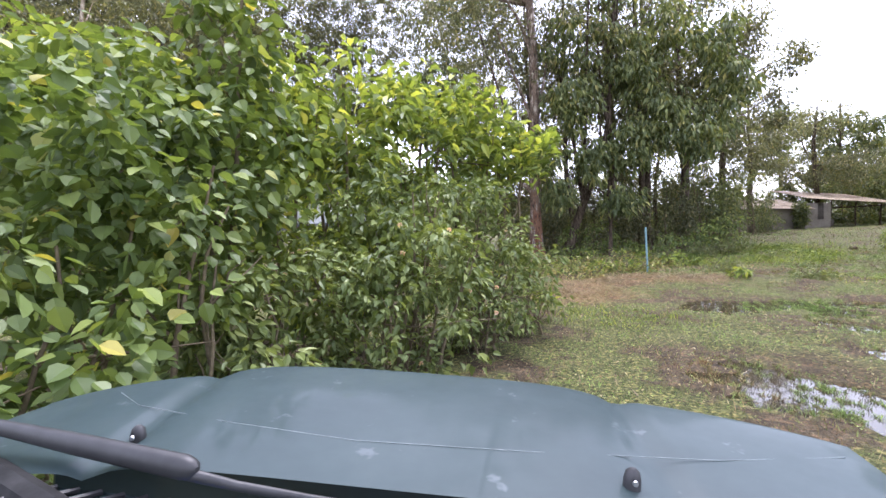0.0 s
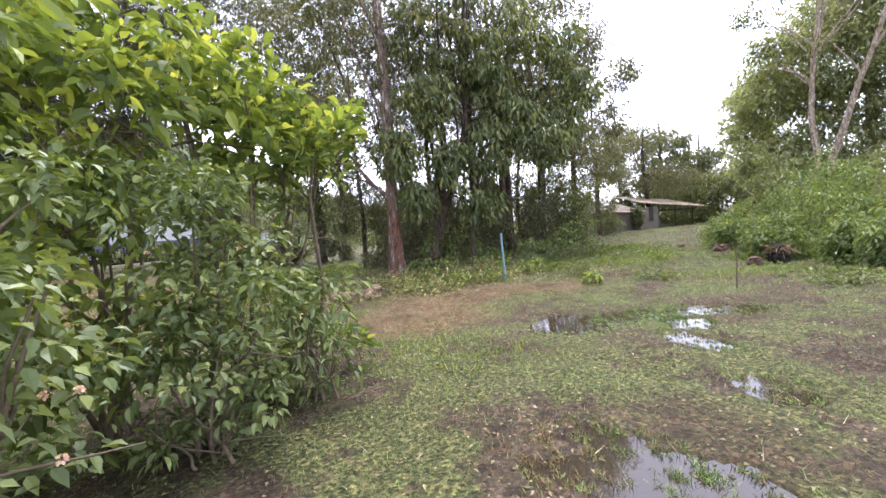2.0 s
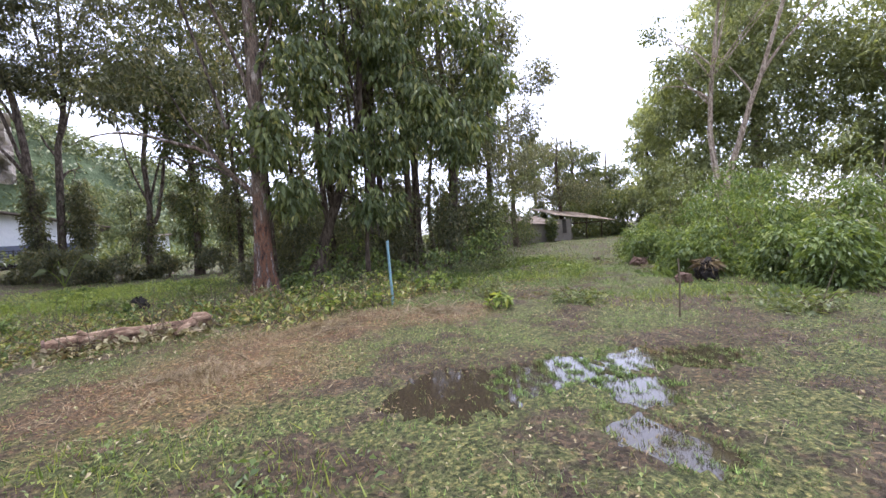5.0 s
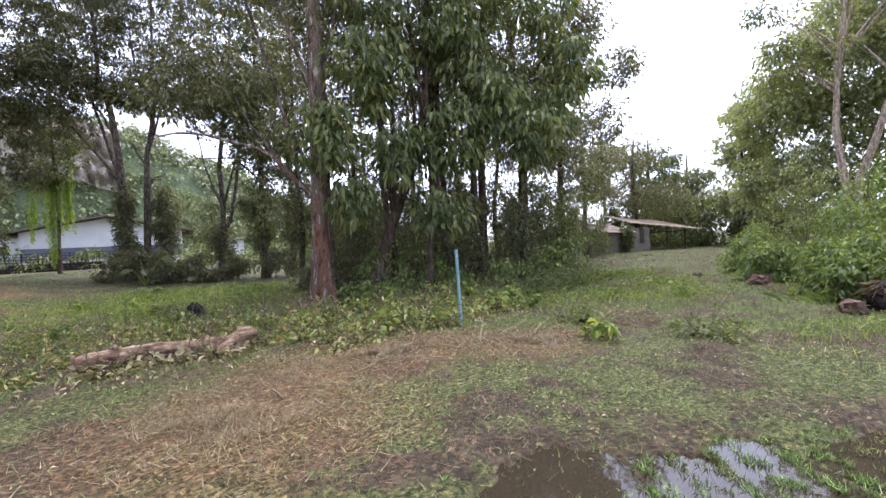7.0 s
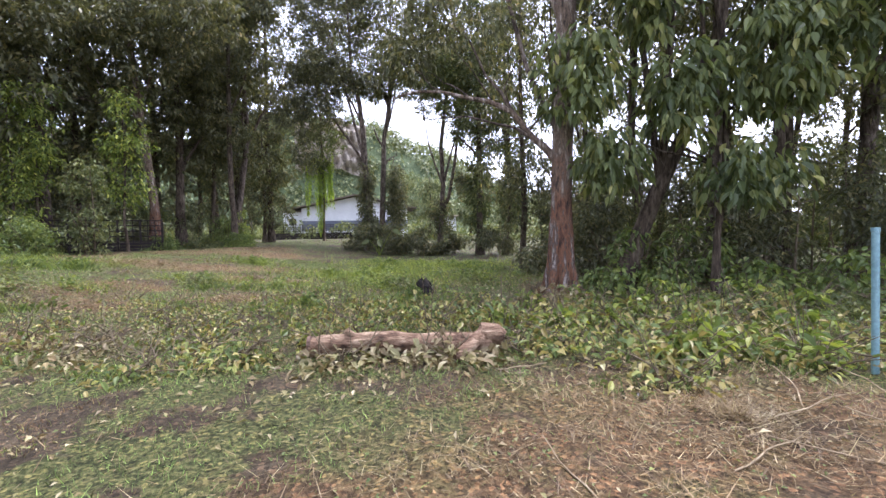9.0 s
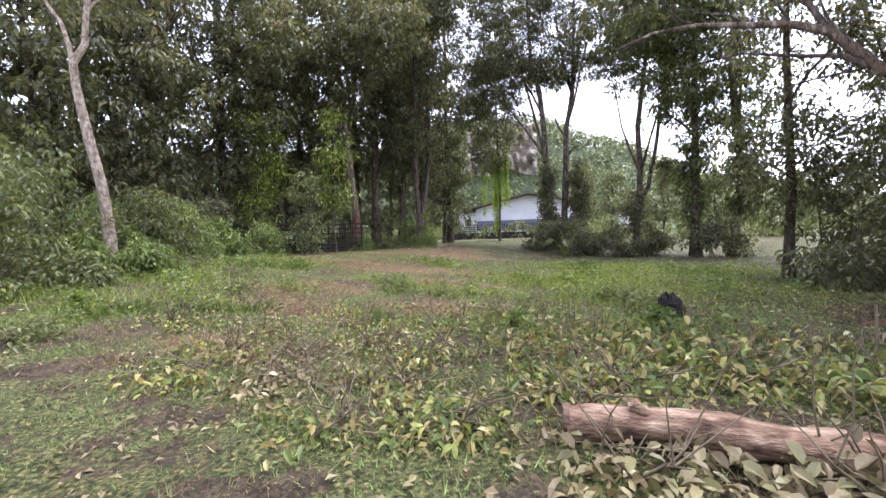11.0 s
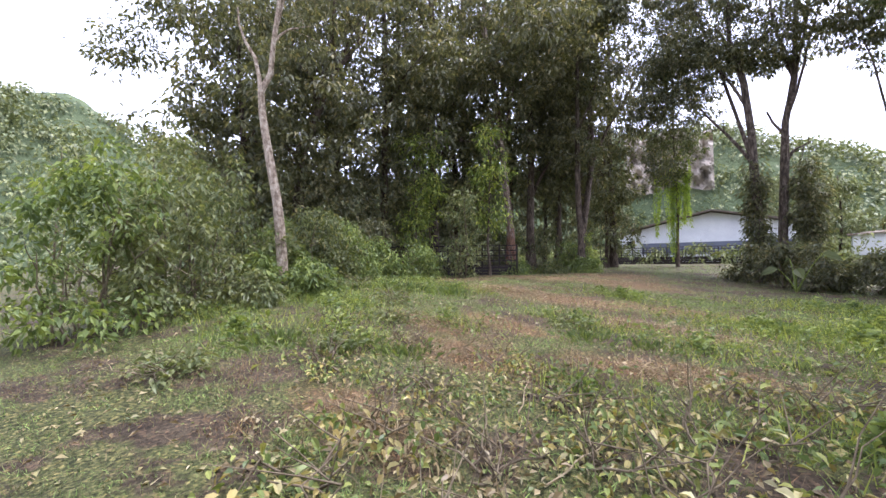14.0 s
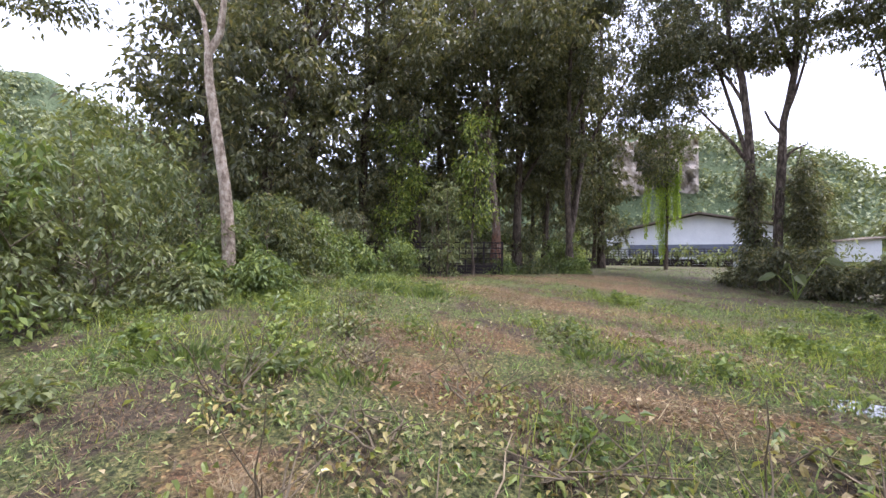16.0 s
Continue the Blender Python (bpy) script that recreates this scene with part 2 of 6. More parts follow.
def paint_material():
    """Sun-faded blue-green car paint under a film of dust, with chalky spots."""
    m, n, l, b = shader("faded_teal_paint", 0.3)
    t = noise_node(n, l, 2.2, 6, 0.6)
    r = ramp(n, [(0.3, (0.013, 0.026, 0.028)), (0.55, (0.02, 0.036, 0.038)), (0.8, (0.036, 0.052, 0.054))])
    l.new(t.outputs["Fac"], r.inputs["Fac"])
    s = noise_node(n, l, 14, 3, 0.7)
    sr = ramp(n, [(0.66, (0, 0, 0)), (0.74, (1, 1, 1))])
    l.new(s.outputs["Fac"], sr.inputs["Fac"])
    c = mixed(n, l, r.outputs["Color"], (0.06, 0.076, 0.08), sr.outputs["Color"])
    l.new(c, b.inputs["Base Color"])
    rr = ramp(n, [(0.3, (0.45, 0.45, 0.45)), (0.7, (0.65, 0.65, 0.65))])
    l.new(noise_node(n, l, 5, 5).outputs["Fac"], rr.inputs["Fac"])
    l.new(rr.outputs["Color"], b.inputs["Roughness"])
    b.inputs["Coat Weight"].default_value = 0.28
    b.inputs["Specular IOR Level"].default_value = 0.3
    b.inputs["Coat Roughness"].default_value = 0.05
    return m


PAINT = paint_material()


def water_material():
    m, n, l, b = shader("muddy_water", 0.03)
    b.inputs["Base Color"].default_value = (0.034, 0.026, 0.016, 1)
    b.inputs["IOR"].default_value = 1.33
    b.inputs["Specular IOR Level"].default_value = 1.0
    t = noise_node(n, l, 7, 2)
    bumped(n, l, b, t.outputs["Fac"], 0.08, 0.01)
    return m


WATER = water_material()
STRAW_SPOTS = [(3.35, 9.56, 1.87, 1.6), (4.97, 11.29, 2.38, 1.2), (7.13, 10.71, 1.27, 0.96), (-4.71, 14.93, 1.36, 0.72), (-2.84, 16.4, 1.27, 0.56), (-6.46, 15.89, 2.04, 0.64), (-3.68, 12.78, 1.19, 0.48), (-9.01, 21.01, 3.06, 1.28), (-4.06, 19.65, 2.04, 0.8)]
# Dry reddish-brown ground; near the wood the brown also stands for tree shade.
DRY_SHADED_SPOTS = [(-14.1, 23.0, 2.6, 1.5), (-7.0, 21.4, 2.4, 1.0), (-4.4, 22.3, 2.0, 0.8), (-17.5, 23.0, 2.4, 1.8), (-12.5, 26.5, 3.0, 2.0), (-8.5, 27.5, 3.0, 2.0), (-5.8, 17.1, 1.5, 0.6), (-4.3, 15.2, 1.3, 0.5), (-1.9, 17.0, 1.3, 0.5), (-11.0, 31.0, 3.0, 2.2)]
MUD_SPOTS = [(13.07, 15.46, 0.77, 0.4), (11.06, 11.04, 0.77, 0.32), (9.88, 7.11, 0.77, 0.56), (13.06, 11.34, 0.68, 0.4), (4.1, 3.98, 0.85, 0.88), (5.99, 7.66, 0.94, 0.64), (7.5, 6.41, 1.1, 0.8), (4.97, 2.96, 0.59, 0.48), (5.16, 11.18, 0.68, 0.36), (4.61, 12.56, 0.85, 0.32), (8.59, 6.68, 1.02, 0.72), (9.76, 11.52, 0.77, 0.48), (13.56, 16.08, 1.02, 0.64), (6.6, 4.24, 0.68, 0.48), (11.92, 13.9, 0.68, 0.4), (8.85, 9.14, 0.77, 0.4)]


def grass_material():
    """Blades that turn from green to olive and withered brown in patches."""
    m, n, l, b = shader("grass_patches", 0.75)
    g = n.new("ShaderNodeNewGeometry")
    b.inputs["Specular IOR Level"].default_value = 0.12
    t = noise_node(n, l, 0.8, 6, 0.68)
    mix = n.new("ShaderNodeMath")
    mix.operation = "MULTIPLY_ADD"
    l.new(g.outputs["Random Per Island"], mix.inputs[0])
    mix.inputs[1].default_value = 0.22
    l.new(t.outputs["Fac"], mix.inputs[2])
    r = ramp(n, [(0.4, (0.265, 0.155, 0.08)), (0.49, (0.285, 0.205, 0.095)), (0.55, (0.205, 0.222, 0.075)), (0.65, (0.14, 0.205, 0.06)), (0.8, (0.225, 0.325, 0.085))])
    l.new(mix.outputs["Value"], r.inputs["Fac"])
    v = ramp(n, [(0, (0.4, 0.42, 0.4)), (0.65, (0.95, 0.95, 0.95)), (1, (1.5, 1.45, 1.35))])
    l.new(g.outputs["Random Per Island"], v.inputs["Fac"])
    l.new(mixed(n, l, r.outputs["Color"], v.outputs["Color"], 1.0, "MULTIPLY"), b.inputs["Base Color"])
    return m


GRASS = grass_material()


def ground_material():
    """Trodden grass over wet brown soil, with a strewn straw patch and mud."""
    m, n, l, b = shader("grassy_soil", 0.9)
    b.inputs["Specular IOR Level"].default_value = 0.2
    geo = n.new("ShaderNodeNewGeometry")
    big = noise_node(n, l, 0.8, 6, 0.68)
    mid = noise_node(n, l, 3.0, 6, 0.7)
    fine = noise_node(n, l, 28.0, 5, 0.7)
    soil = ramp(n, [(0.3, (0.03, 0.022, 0.015)), (0.5, (0.065, 0.048, 0.032)), (0.75, (0.11, 0.085, 0.058))])
    l.new(mid.outputs["Fac"], soil.inputs["Fac"])
    turf = ramp(n, [(0.38, (0.025, 0.03, 0.012)), (0.5, (0.075, 0.082, 0.03)), (0.62, (0.15, 0.14, 0.06))])
    l.new(fine.outputs["Fac"], turf.inputs["Fac"])
    tc = n.new("ShaderNodeTexCoord")
    cell = n.new("ShaderNodeTexVoronoi")
    cell.inputs["Scale"].default_value = 34
    l.new(tc.outputs["Object"], cell.inputs["Vector"])
    hue = n.new("ShaderNodeSeparateColor")
    l.new(cell.outputs["Color"], hue.inputs["Color"])
    strewn = ramp(n, [(0.0, (0.35, 0.34, 0.3)), (0.4, (0.8, 0.85, 0.7)), (0.75, (1.25, 1.25, 1.1)), (0.9, (1.7, 1.5, 1.25)), (1.0, (2.6, 2.3, 1.9))])
    l.new(hue.outputs["Red"], strewn.inputs["Fac"])
    where = ramp(n, [(0.42, (0, 0, 0)), (0.56, (1, 1, 1))])
    l.new(big.outputs["Fac"], where.inputs["Fac"])
    patchy = mixed(n, l, where.outputs["Color"], mid.outputs["Fac"], 0.5)
    patch = ramp(n, [(0.35, (0, 0, 0)), (0.55, (1, 1, 1))])
    l.new(patchy, patch.inputs["Fac"])
    col = mixed(n, l, soil.outputs["Color"], turf.outputs["Color"], patch.outputs["Color"])

    def spots(places, col, paint):
        for x, y, rx, ry in places:
            mp = n.new("ShaderNodeMapping")
            mp.vector_type = "TEXTURE"
            mp.inputs["Location"].default_value = (x, y, 0)
            mp.inputs["Scale"].default_value = (rx, ry, 1000)
            l.new(geo.outputs["Position"], mp.inputs["Vector"])
            ln = n.new("ShaderNodeVectorMath")
            ln.operation = "LENGTH"
            l.new(mp.outputs["Vector"], ln.inputs[0])
            ad = n.new("ShaderNodeMath")
            ad.operation = "MULTIPLY_ADD"
            l.new(mid.outputs["Fac"], ad.inputs[0])
            ad.inputs[1].default_value = 1.6
            l.new(ln.outputs["Value"], ad.inputs[2])
            e = ramp(n, [(0.0, (1, 1, 1)), (0.62, (0.8, 0.8, 0.8)), (0.95, (0, 0, 0))])
            half = n.new("ShaderNodeMath")
            half.operation = "MULTIPLY"
            half.inputs[1].default_value = 0.5
            l.new(ad.outputs["Value"], half.inputs[0])
            l.new(half.outputs["Value"], e.inputs["Fac"])
            col = mixed(n, l, col, paint, e.outputs["Color"])
        return col

    straw = ramp(n, [(0.35, (0.05, 0.03, 0.017)), (0.5, (0.135, 0.08, 0.042)), (0.68, (0.23, 0.155, 0.085))])
    l.new(fine.outputs["Fac"], straw.inputs["Fac"])
    mud = ramp(n, [(0.3, (0.035, 0.024, 0.015)), (0.7, (0.09, 0.065, 0.042))])
    l.new(mid.outputs["Fac"], mud.inputs["Fac"])
    col = spots(STRAW_SPOTS + DRY_SHADED_SPOTS, col, straw.outputs["Color"])
    col = spots(MUD_SPOTS, col, mud.outputs["Color"])
    col = mixed(n, l, col, strewn.outputs["Color"], 0.75, "MULTIPLY")
    l.new(col, b.inputs["Base Color"])
    bumped(n, l, b, fine.outputs["Fac"], 1.0, 0.04)
    return m


GROUND = ground_material()

# ---- mesh helpers ----
rng = np.random.default_rng(7)


class Builder:
    """Collects vertices and faces, and makes one mesh of them."""

    def __init__(self):
        self.v, self.f, self.count = [], [], 0

    def add(self, verts, faces):
        verts, faces = np.asarray(verts, float).reshape(-1, 3), np.asarray(faces, int)
        self.v.append(verts)
        self.f.append(faces + self.count)
        self.count += len(verts)
        return self

    def mesh(self, name, material, smooth=False):
        me = bpy.data.meshes.new(name)
        v = np.concatenate(self.v)
        me.vertices.add(len(v))
        me.vertices.foreach_set("co", v.astype(np.float32).ravel())
        loops = np.concatenate([f.ravel() for f in self.f])
        totals = np.concatenate([np.full(len(f), f.shape[1]) for f in self.f])
        starts = np.concatenate([[0], np.cumsum(totals)[:-1]])
        me.loops.add(len(loops))
        me.loops.foreach_set("vertex_index", loops.astype(np.int32))
        me.polygons.add(len(totals))
        me.polygons.foreach_set("loop_start", starts.astype(np.int32))
        me.polygons.foreach_set("use_smooth", np.full(len(totals), smooth))
        me.update(calc_edges=True)
        me.materials.append(material)
        return me


def part(name, data, parent=None, label=""):
    ob = new(name, data)
    ob.parent = parent
    return tagged(ob, label) if label else ob


def thing(name, label, category, m=None, group="", kind=""):
    ob = new(name)
    ob.empty_display_size = 0.2
    if m is not None:
        ob.matrix_basis = m
    return tagged(ob, label, category, group, kind)


def unit(a):
    return a / np.maximum(np.linalg.norm(a, axis=-1, keepdims=True), 1e-9)


def tube(b, pts, radii, sides=7, wobble=0.0, cap=True):
    """A tapered round bar along pts."""
    pts, radii = np.asarray(pts, float), np.asarray(radii, float)
    k = len(pts)
    tan = unit(np.gradient(pts, axis=0))
    ref = np.array([1.0, 0, 0]) if abs(tan[:, 0]).mean() < 0.8 else np.array([0, 1.0, 0])
    u = unit(np.cross(tan, ref))
    w = np.cross(tan, u)
    a = np.linspace(0, 2 * np.pi, sides, endpoint=False)
    rr = radii[:, None] * (1 + wobble * rng.uniform(-1, 1, (k, sides)))
    v = pts[:, None] + rr[..., None] * (np.cos(a)[None, :, None] * u[:, None] + np.sin(a)[None, :, None] * w[:, None])
    i, j = np.meshgrid(np.arange(k - 1), np.arange(sides), indexing="ij")
    j2 = (j + 1) % sides
    f = np.stack([i * sides + j, i * sides + j2, (i + 1) * sides + j2, (i + 1) * sides + j], -1).reshape(-1, 4)
    b.add(v, f)
    if cap:
        for e, flip in ((0, True), (k - 1, False)):
            ring = v[e]
            c = ring.mean(0)
            idx = np.arange(sides)
            tri = np.stack([np.full(sides, sides), idx, (idx + 1) % sides], -1)
            b.add(np.vstack([ring, c]), tri[:, ::-1] if flip else tri)
    return b


def box(b, x0, y0, z0, x1, y1, z1, bevel=0.0):
    """A block with chamfered upright edges."""
    c = min(bevel, (x1 - x0) / 3, (y1 - y0) / 3)
    if c <= 0:
        ring = [(x0, y0), (x1, y0), (x1, y1), (x0, y1)]
    else:
        ring = [(x0 + c, y0), (x1 - c, y0), (x1, y0 + c), (x1, y1 - c), (x1 - c, y1), (x0 + c, y1), (x0, y1 - c), (x0, y0 + c)]
    k = len(ring)
    v = [(x, y, z0) for x, y in ring] + [(x, y, z1) for x, y in ring]
    i = np.arange(k)
    b.add(v, np.stack([i, (i + 1) % k, (i + 1) % k + k, i + k], -1))
    for z, flip in ((z0, True), (z1, False)):
        cc = np.array([[(x0 + x1) / 2, (y0 + y1) / 2, z]])
        vv = np.vstack([np.array([(x, y, z) for x, y in ring]), cc])
        tri = np.stack([np.full(k, k), i, (i + 1) % k], -1)
        b.add(vv, tri[:, ::-1] if flip else tri)
    return b


def leaves(b, base, axis, normal, length, width=0.5, fine=False, bend=0.25):
    """Leaves: base points, directions, face normals and lengths; fine ones are five-pointed and bent."""
    base, axis = np.asarray(base, float), unit(np.asarray(axis, float))
    side = unit(np.cross(axis, normal))
    up = np.cross(side, axis)
    L = np.asarray(length, float)[:, None]
    W = L * width * 0.5
    n = len(base)
    droop = np.array([0, 0, -1.0])
    if fine == 1:
        mid = base + axis * L * 0.5 + droop * L * bend * 0.25
        tip = base + axis * L + droop * L * bend
        e = [base + axis * L * a + s * side * W * w + up * L * 0.09 for a, w in ((0.25, 0.8), (0.62, 0.85)) for s in (1, -1)]
        v = np.stack([base, mid, tip, *e], 1).reshape(-1, 3)
        o = np.arange(n)[:, None] * 7
        return b.add(v, np.concatenate([o + t for t in ([0, 1, 3], [0, 4, 1], [1, 5, 3], [1, 4, 6], [1, 2, 5], [1, 6, 2])]))
    if fine:
        rows = [(0.0, 0.0, 0.0), (0.22, 0.78, 0.08), (0.5, 1.0, 0.1), (0.78, 0.6, 0.06)]
        pts = []
        for s, w, lift in rows:
            c = base + axis * L * s + droop * L * bend * s * s
            pts += [c - up * L * 0.04 * (s > 0), c + side * W * w + up * L * lift, c - side * W * w + up * L * lift]
        tip = base + axis * L + droop * L * bend
        v = np.stack(pts[:1] + pts[3:] + [tip], 1).reshape(-1, 3)
        o = np.arange(n)[:, None] * 11
        tris = [(0, 1, 2), (0, 3, 1), (10, 8, 7), (10, 7, 9)]
        quads = [(1, 4, 5, 2), (1, 3, 6, 4), (4, 7, 8, 5), (4, 6, 9, 7)]
        b.add(v, np.concatenate([o + list(t) for t in tris]))
        b.f.append(np.concatenate([o + list(t) for t in quads]) + b.count - len(v))
        return b
    else:
        tip = base + axis * L + droop * L * bend
        l1 = base + axis * L * 0.45 + side * W + up * L * 0.08
        r1 = base + axis * L * 0.45 - side * W + up * L * 0.08
        v = np.stack([base, r1, tip, l1], 1).reshape(-1, 3)
        o = np.arange(n)[:, None] * 4
        f = np.concatenate([o + [0, 1, 2], o + [0, 2, 3]])
    return b.add(v, f)


def clumps(b, centres, radius, per, length, width=0.5, fine=False, droop=0.5, flat=0.7, spread=0.35):
    """Sprays of leaves round each centre."""
    centres = np.asarray(centres, float)
    k = len(centres)
    rad = np.broadcast_to(np.asarray(radius, float), (k,))
    d = unit(rng.normal(size=(k, per, 3)))
    r = rad[:, None] * rng.uniform(0.15, 1.0, (k, per)) ** 0.6
    off = d * r[..., None] * np.array([1, 1, flat])
    p = (centres[:, None] + off).reshape(-1, 3)
    axis = (d * np.array([1, 1, 0.5])).reshape(-1, 3) + rng.normal(0, spread, (k * per, 3)) + np.array([0, 0, -droop])
    nrm = rng.normal(0, 0.5, (k * per, 3)) + np.array([0, 0, 1.0])
    L = length * rng.uniform(0.65, 1.25, k * per)
    return leaves(b, p, axis, nrm, L, width, fine)


def in_ball(k, centre, radii, shell=0.45):
    d = unit(rng.normal(size=(k, 3)))
    r = rng.uniform(shell, 1.0, (k, 1)) ** 0.7
    return np.asarray(centre) + d * r * np.asarray(radii)


def wave(x, y, seed, scale):
    """Smooth unevenness from a handful of crossed waves, about -1 to 1."""
    g = np.random.default_rng(seed)
    s = 0
    for _ in range(7):
        a, ph, k = g.uniform(0, 2 * np.pi), g.uniform(0, 2 * np.pi), g.uniform(0.6, 1.7)
        s = s + np.sin((x * np.cos(a) + y * np.sin(a)) * k * 2 * np.pi / scale + ph)
    return s / 3.5


# ---- the ground ----
PUDDLES = [(3.35, 4, 0.49, 0.64), (3.75, 3.3, 0.35, 0.46), (5.4, 4.35, 0.26, 0.29), (5.3, 7.45, 0.72, 0.58), (6.2, 7.2, 0.42, 0.35), (6.75, 7.15, 0.35, 0.39), (6.1, 5.75, 0.23, 0.49), (7.35, 6.95, 0.49, 0.35), (8.05, 6.5, 0.39, 0.35), (6.75, 6.35, 0.29, 0.35), (9.25, 10.9, 0.35, 0.23), (-1.3, 18.3, 0.49, 0.26), (10.5, 10.1, 0.35, 0.23), (4.5, 12.0, 0.35, 0.25)]


POOLS = [(0, 1), (2,), (3, 4, 5, 6, 7, 8, 9), (10,), (11,), (12,), (13,)]


def smooth(a):
    a = np.clip(a, 0, 1)
    return a * a * (3 - 2 * a)


def lie(x, y):
    """The lie of the land: level by the puddles and the track, rising gently towards the wood."""
    x, y = np.asarray(x, float), np.asarray(y, float)
    z = 0.7 * smooth((-1.5 - x) / 11) * smooth((y - 7) / 7) + 0.004 * np.clip(y - 30, 0, 60)
    return z


def puddle_level(n):
    cx, cy = PUDDLES[n][:2]
    return float(lie(cx, cy)) - 0.034


def ground_z(x, y):
    x, y = np.asarray(x, float), np.asarray(y, float)
    z = lie(x, y) + 0.03 * wave(x, y, 3, 4.0) + 0.024 * wave(x, y, 4, 1.3) + 0.02 * wave(x, y, 5, 0.6)
    for cx, cy, rx, ry in PUDDLES:
        q = ((x - cx) / (rx * 1.5)) ** 2 + ((y - cy) / (ry * 1.5)) ** 2
        z = z - 0.075 * np.exp(-q * 1.3)
    rag = 1 + 0.32 * wave(x, y, 8, 0.9) + 0.26 * wave(x, y, 9, 0.4) + 0.2 * wave(x, y, 10, 0.22)
    rounds = []
    for cx, cy, rx, ry in PUDDLES:
        q = np.sqrt(((x - cx) / rx) ** 2 + ((y - cy) / ry) ** 2)
        rounds.append(np.maximum(q * rag, 0.8 * q))
    dry = np.min(rounds, axis=0) > 1.0
    for n, r in enumerate(rounds):
        bank = puddle_level(n) + 0.012 + 0.01 * wave(x, y, 6, 0.4)
        z = np.where(dry & (r < 2.1), np.maximum(z, bank), z)
    z = np.where(dry, np.maximum(z, lie(x, y) - 0.02 + 0.008 * wave(x, y, 12, 0.5)), z)
    return z


def axis_lines(lo, hi, step, fine_lo, fine_hi, fine_step):
    """Grid lines: close together by the puddles, wider over the clearing, ever wider towards the horizon."""
    inner = np.concatenate([np.arange(lo, fine_lo, step), np.arange(fine_lo, fine_hi, fine_step), np.arange(fine_hi, hi + 1e-6, step)])
    grow = step * np.cumsum(1.27 ** np.arange(1, 31))
    return np.concatenate([lo - grow[::-1], inner, inner[-1] + grow])


def build_ground():
    xs, ys = axis_lines(-18, 20, 0.25, 2.4, 9.0, 0.07), axis_lines(-2, 34, 0.25, 2.4, 9.0, 0.07)
    X, Y = np.meshgrid(xs, ys)
    Z = ground_z(X, Y)
    ny, nx = X.shape
    i, j = np.meshgrid(np.arange(ny - 1), np.arange(nx - 1), indexing="ij")
    a = i * nx + j
    b = Builder()
    b.add(np.stack([X, Y, Z], -1), np.stack([a, a + 1, a + nx + 1, a + nx], -1).reshape(-1, 4))
    g = new("ground", b.mesh("ground", GROUND, True))
    tagged(g, "uneven wet ground of trodden grass, mud and brown straw", "ground", kind="structure")


build_ground()
for members in POOLS:
    x0, x1 = min(PUDDLES[n][0] - 1.3 * PUDDLES[n][2] for n in members), max(PUDDLES[n][0] + 1.3 * PUDDLES[n][2] for n in members)
    y0, y1 = min(PUDDLES[n][1] - 1.3 * PUDDLES[n][3] for n in members), max(PUDDLES[n][1] + 1.3 * PUDDLES[n][3] for n in members)
    level = puddle_level(members[0])
    a = np.linspace(0, 2 * np.pi, 40, endpoint=False)
    round_off = np.maximum(np.abs(np.cos(a)), np.abs(np.sin(a))) ** -0.6
    ring = np.stack([(x0 + x1) / 2 + np.cos(a) * round_off * (x1 - x0) / 2, (y0 + y1) / 2 + np.sin(a) * round_off * (y1 - y0) / 2, np.full(40, level)], -1)
    b = Builder()
    i = np.arange(40)
    b.add(np.vstack([ring, [[(x0 + x1) / 2, (y0 + y1) / 2, level]]]), np.stack([np.full(40, 40), i, (i + 1) % 40], -1))
    tagged(new("puddle", b.mesh("puddle", WATER)), "shallow muddy puddle mirroring the white sky", "puddle", "puddles on the track", "structure")

# ---- trees and shrubs ----


def bent(p0, p1, k=7, sway=0.3, sag=0.0):
    """Points along a crooked line."""
    p0, p1 = np.asarray(p0, float), np.asarray(p1, float)
    t = np.linspace(0, 1, k)[:, None]
    o = sum(rng.normal(0, sway / (h + 1), 3) * np.sin(np.pi * t * h + rng.uniform(0, 6)) for h in (1, 2, 3))
    o = o * np.sin(np.pi * t) ** 0.7 * np.array([1, 1, 0.3])
    return p0 + (p1 - p0) * t + o + np.array([0, 0, -sag]) * (4 * t * (1 - t))


def taper(r0, r1, k, flare=0.0):
    t = np.linspace(0, 1, k)
    r = r0 + (r1 - r0) * t
    r[0] *= 1 + flare
    return r


def ragged(h, w, sprays, k=6, skirt=False):
    """Leaf masses of uneven size that make a ragged outline."""
    out = []
    for n in range(k):
        f = rng.uniform(0.45, 0.85)
        z = h * rng.uniform(0.2, 0.85) if n else h * 0.3
        reach = w * (1 - 0.45 * z / h)
        a = rng.uniform(0, 6.28)
        out.append((math.cos(a) * reach * 0.6, math.sin(a) * reach * 0.5, z, w * f * 0.75, w * f * 0.65, min(h * 0.28, z * 0.9), int(sprays * f * 1.5 / k)))
    if skirt:
        out.append((0, 0, h * 0.14, w * 0.95, w * 0.85, h * 0.14, int(sprays * 0.3)))
    out.append((rng.normal(0, w * 0.3), 0, h * 0.98, w * 0.22, w * 0.2, h * 0.14, max(4, int(sprays * 0.07))))
    return out


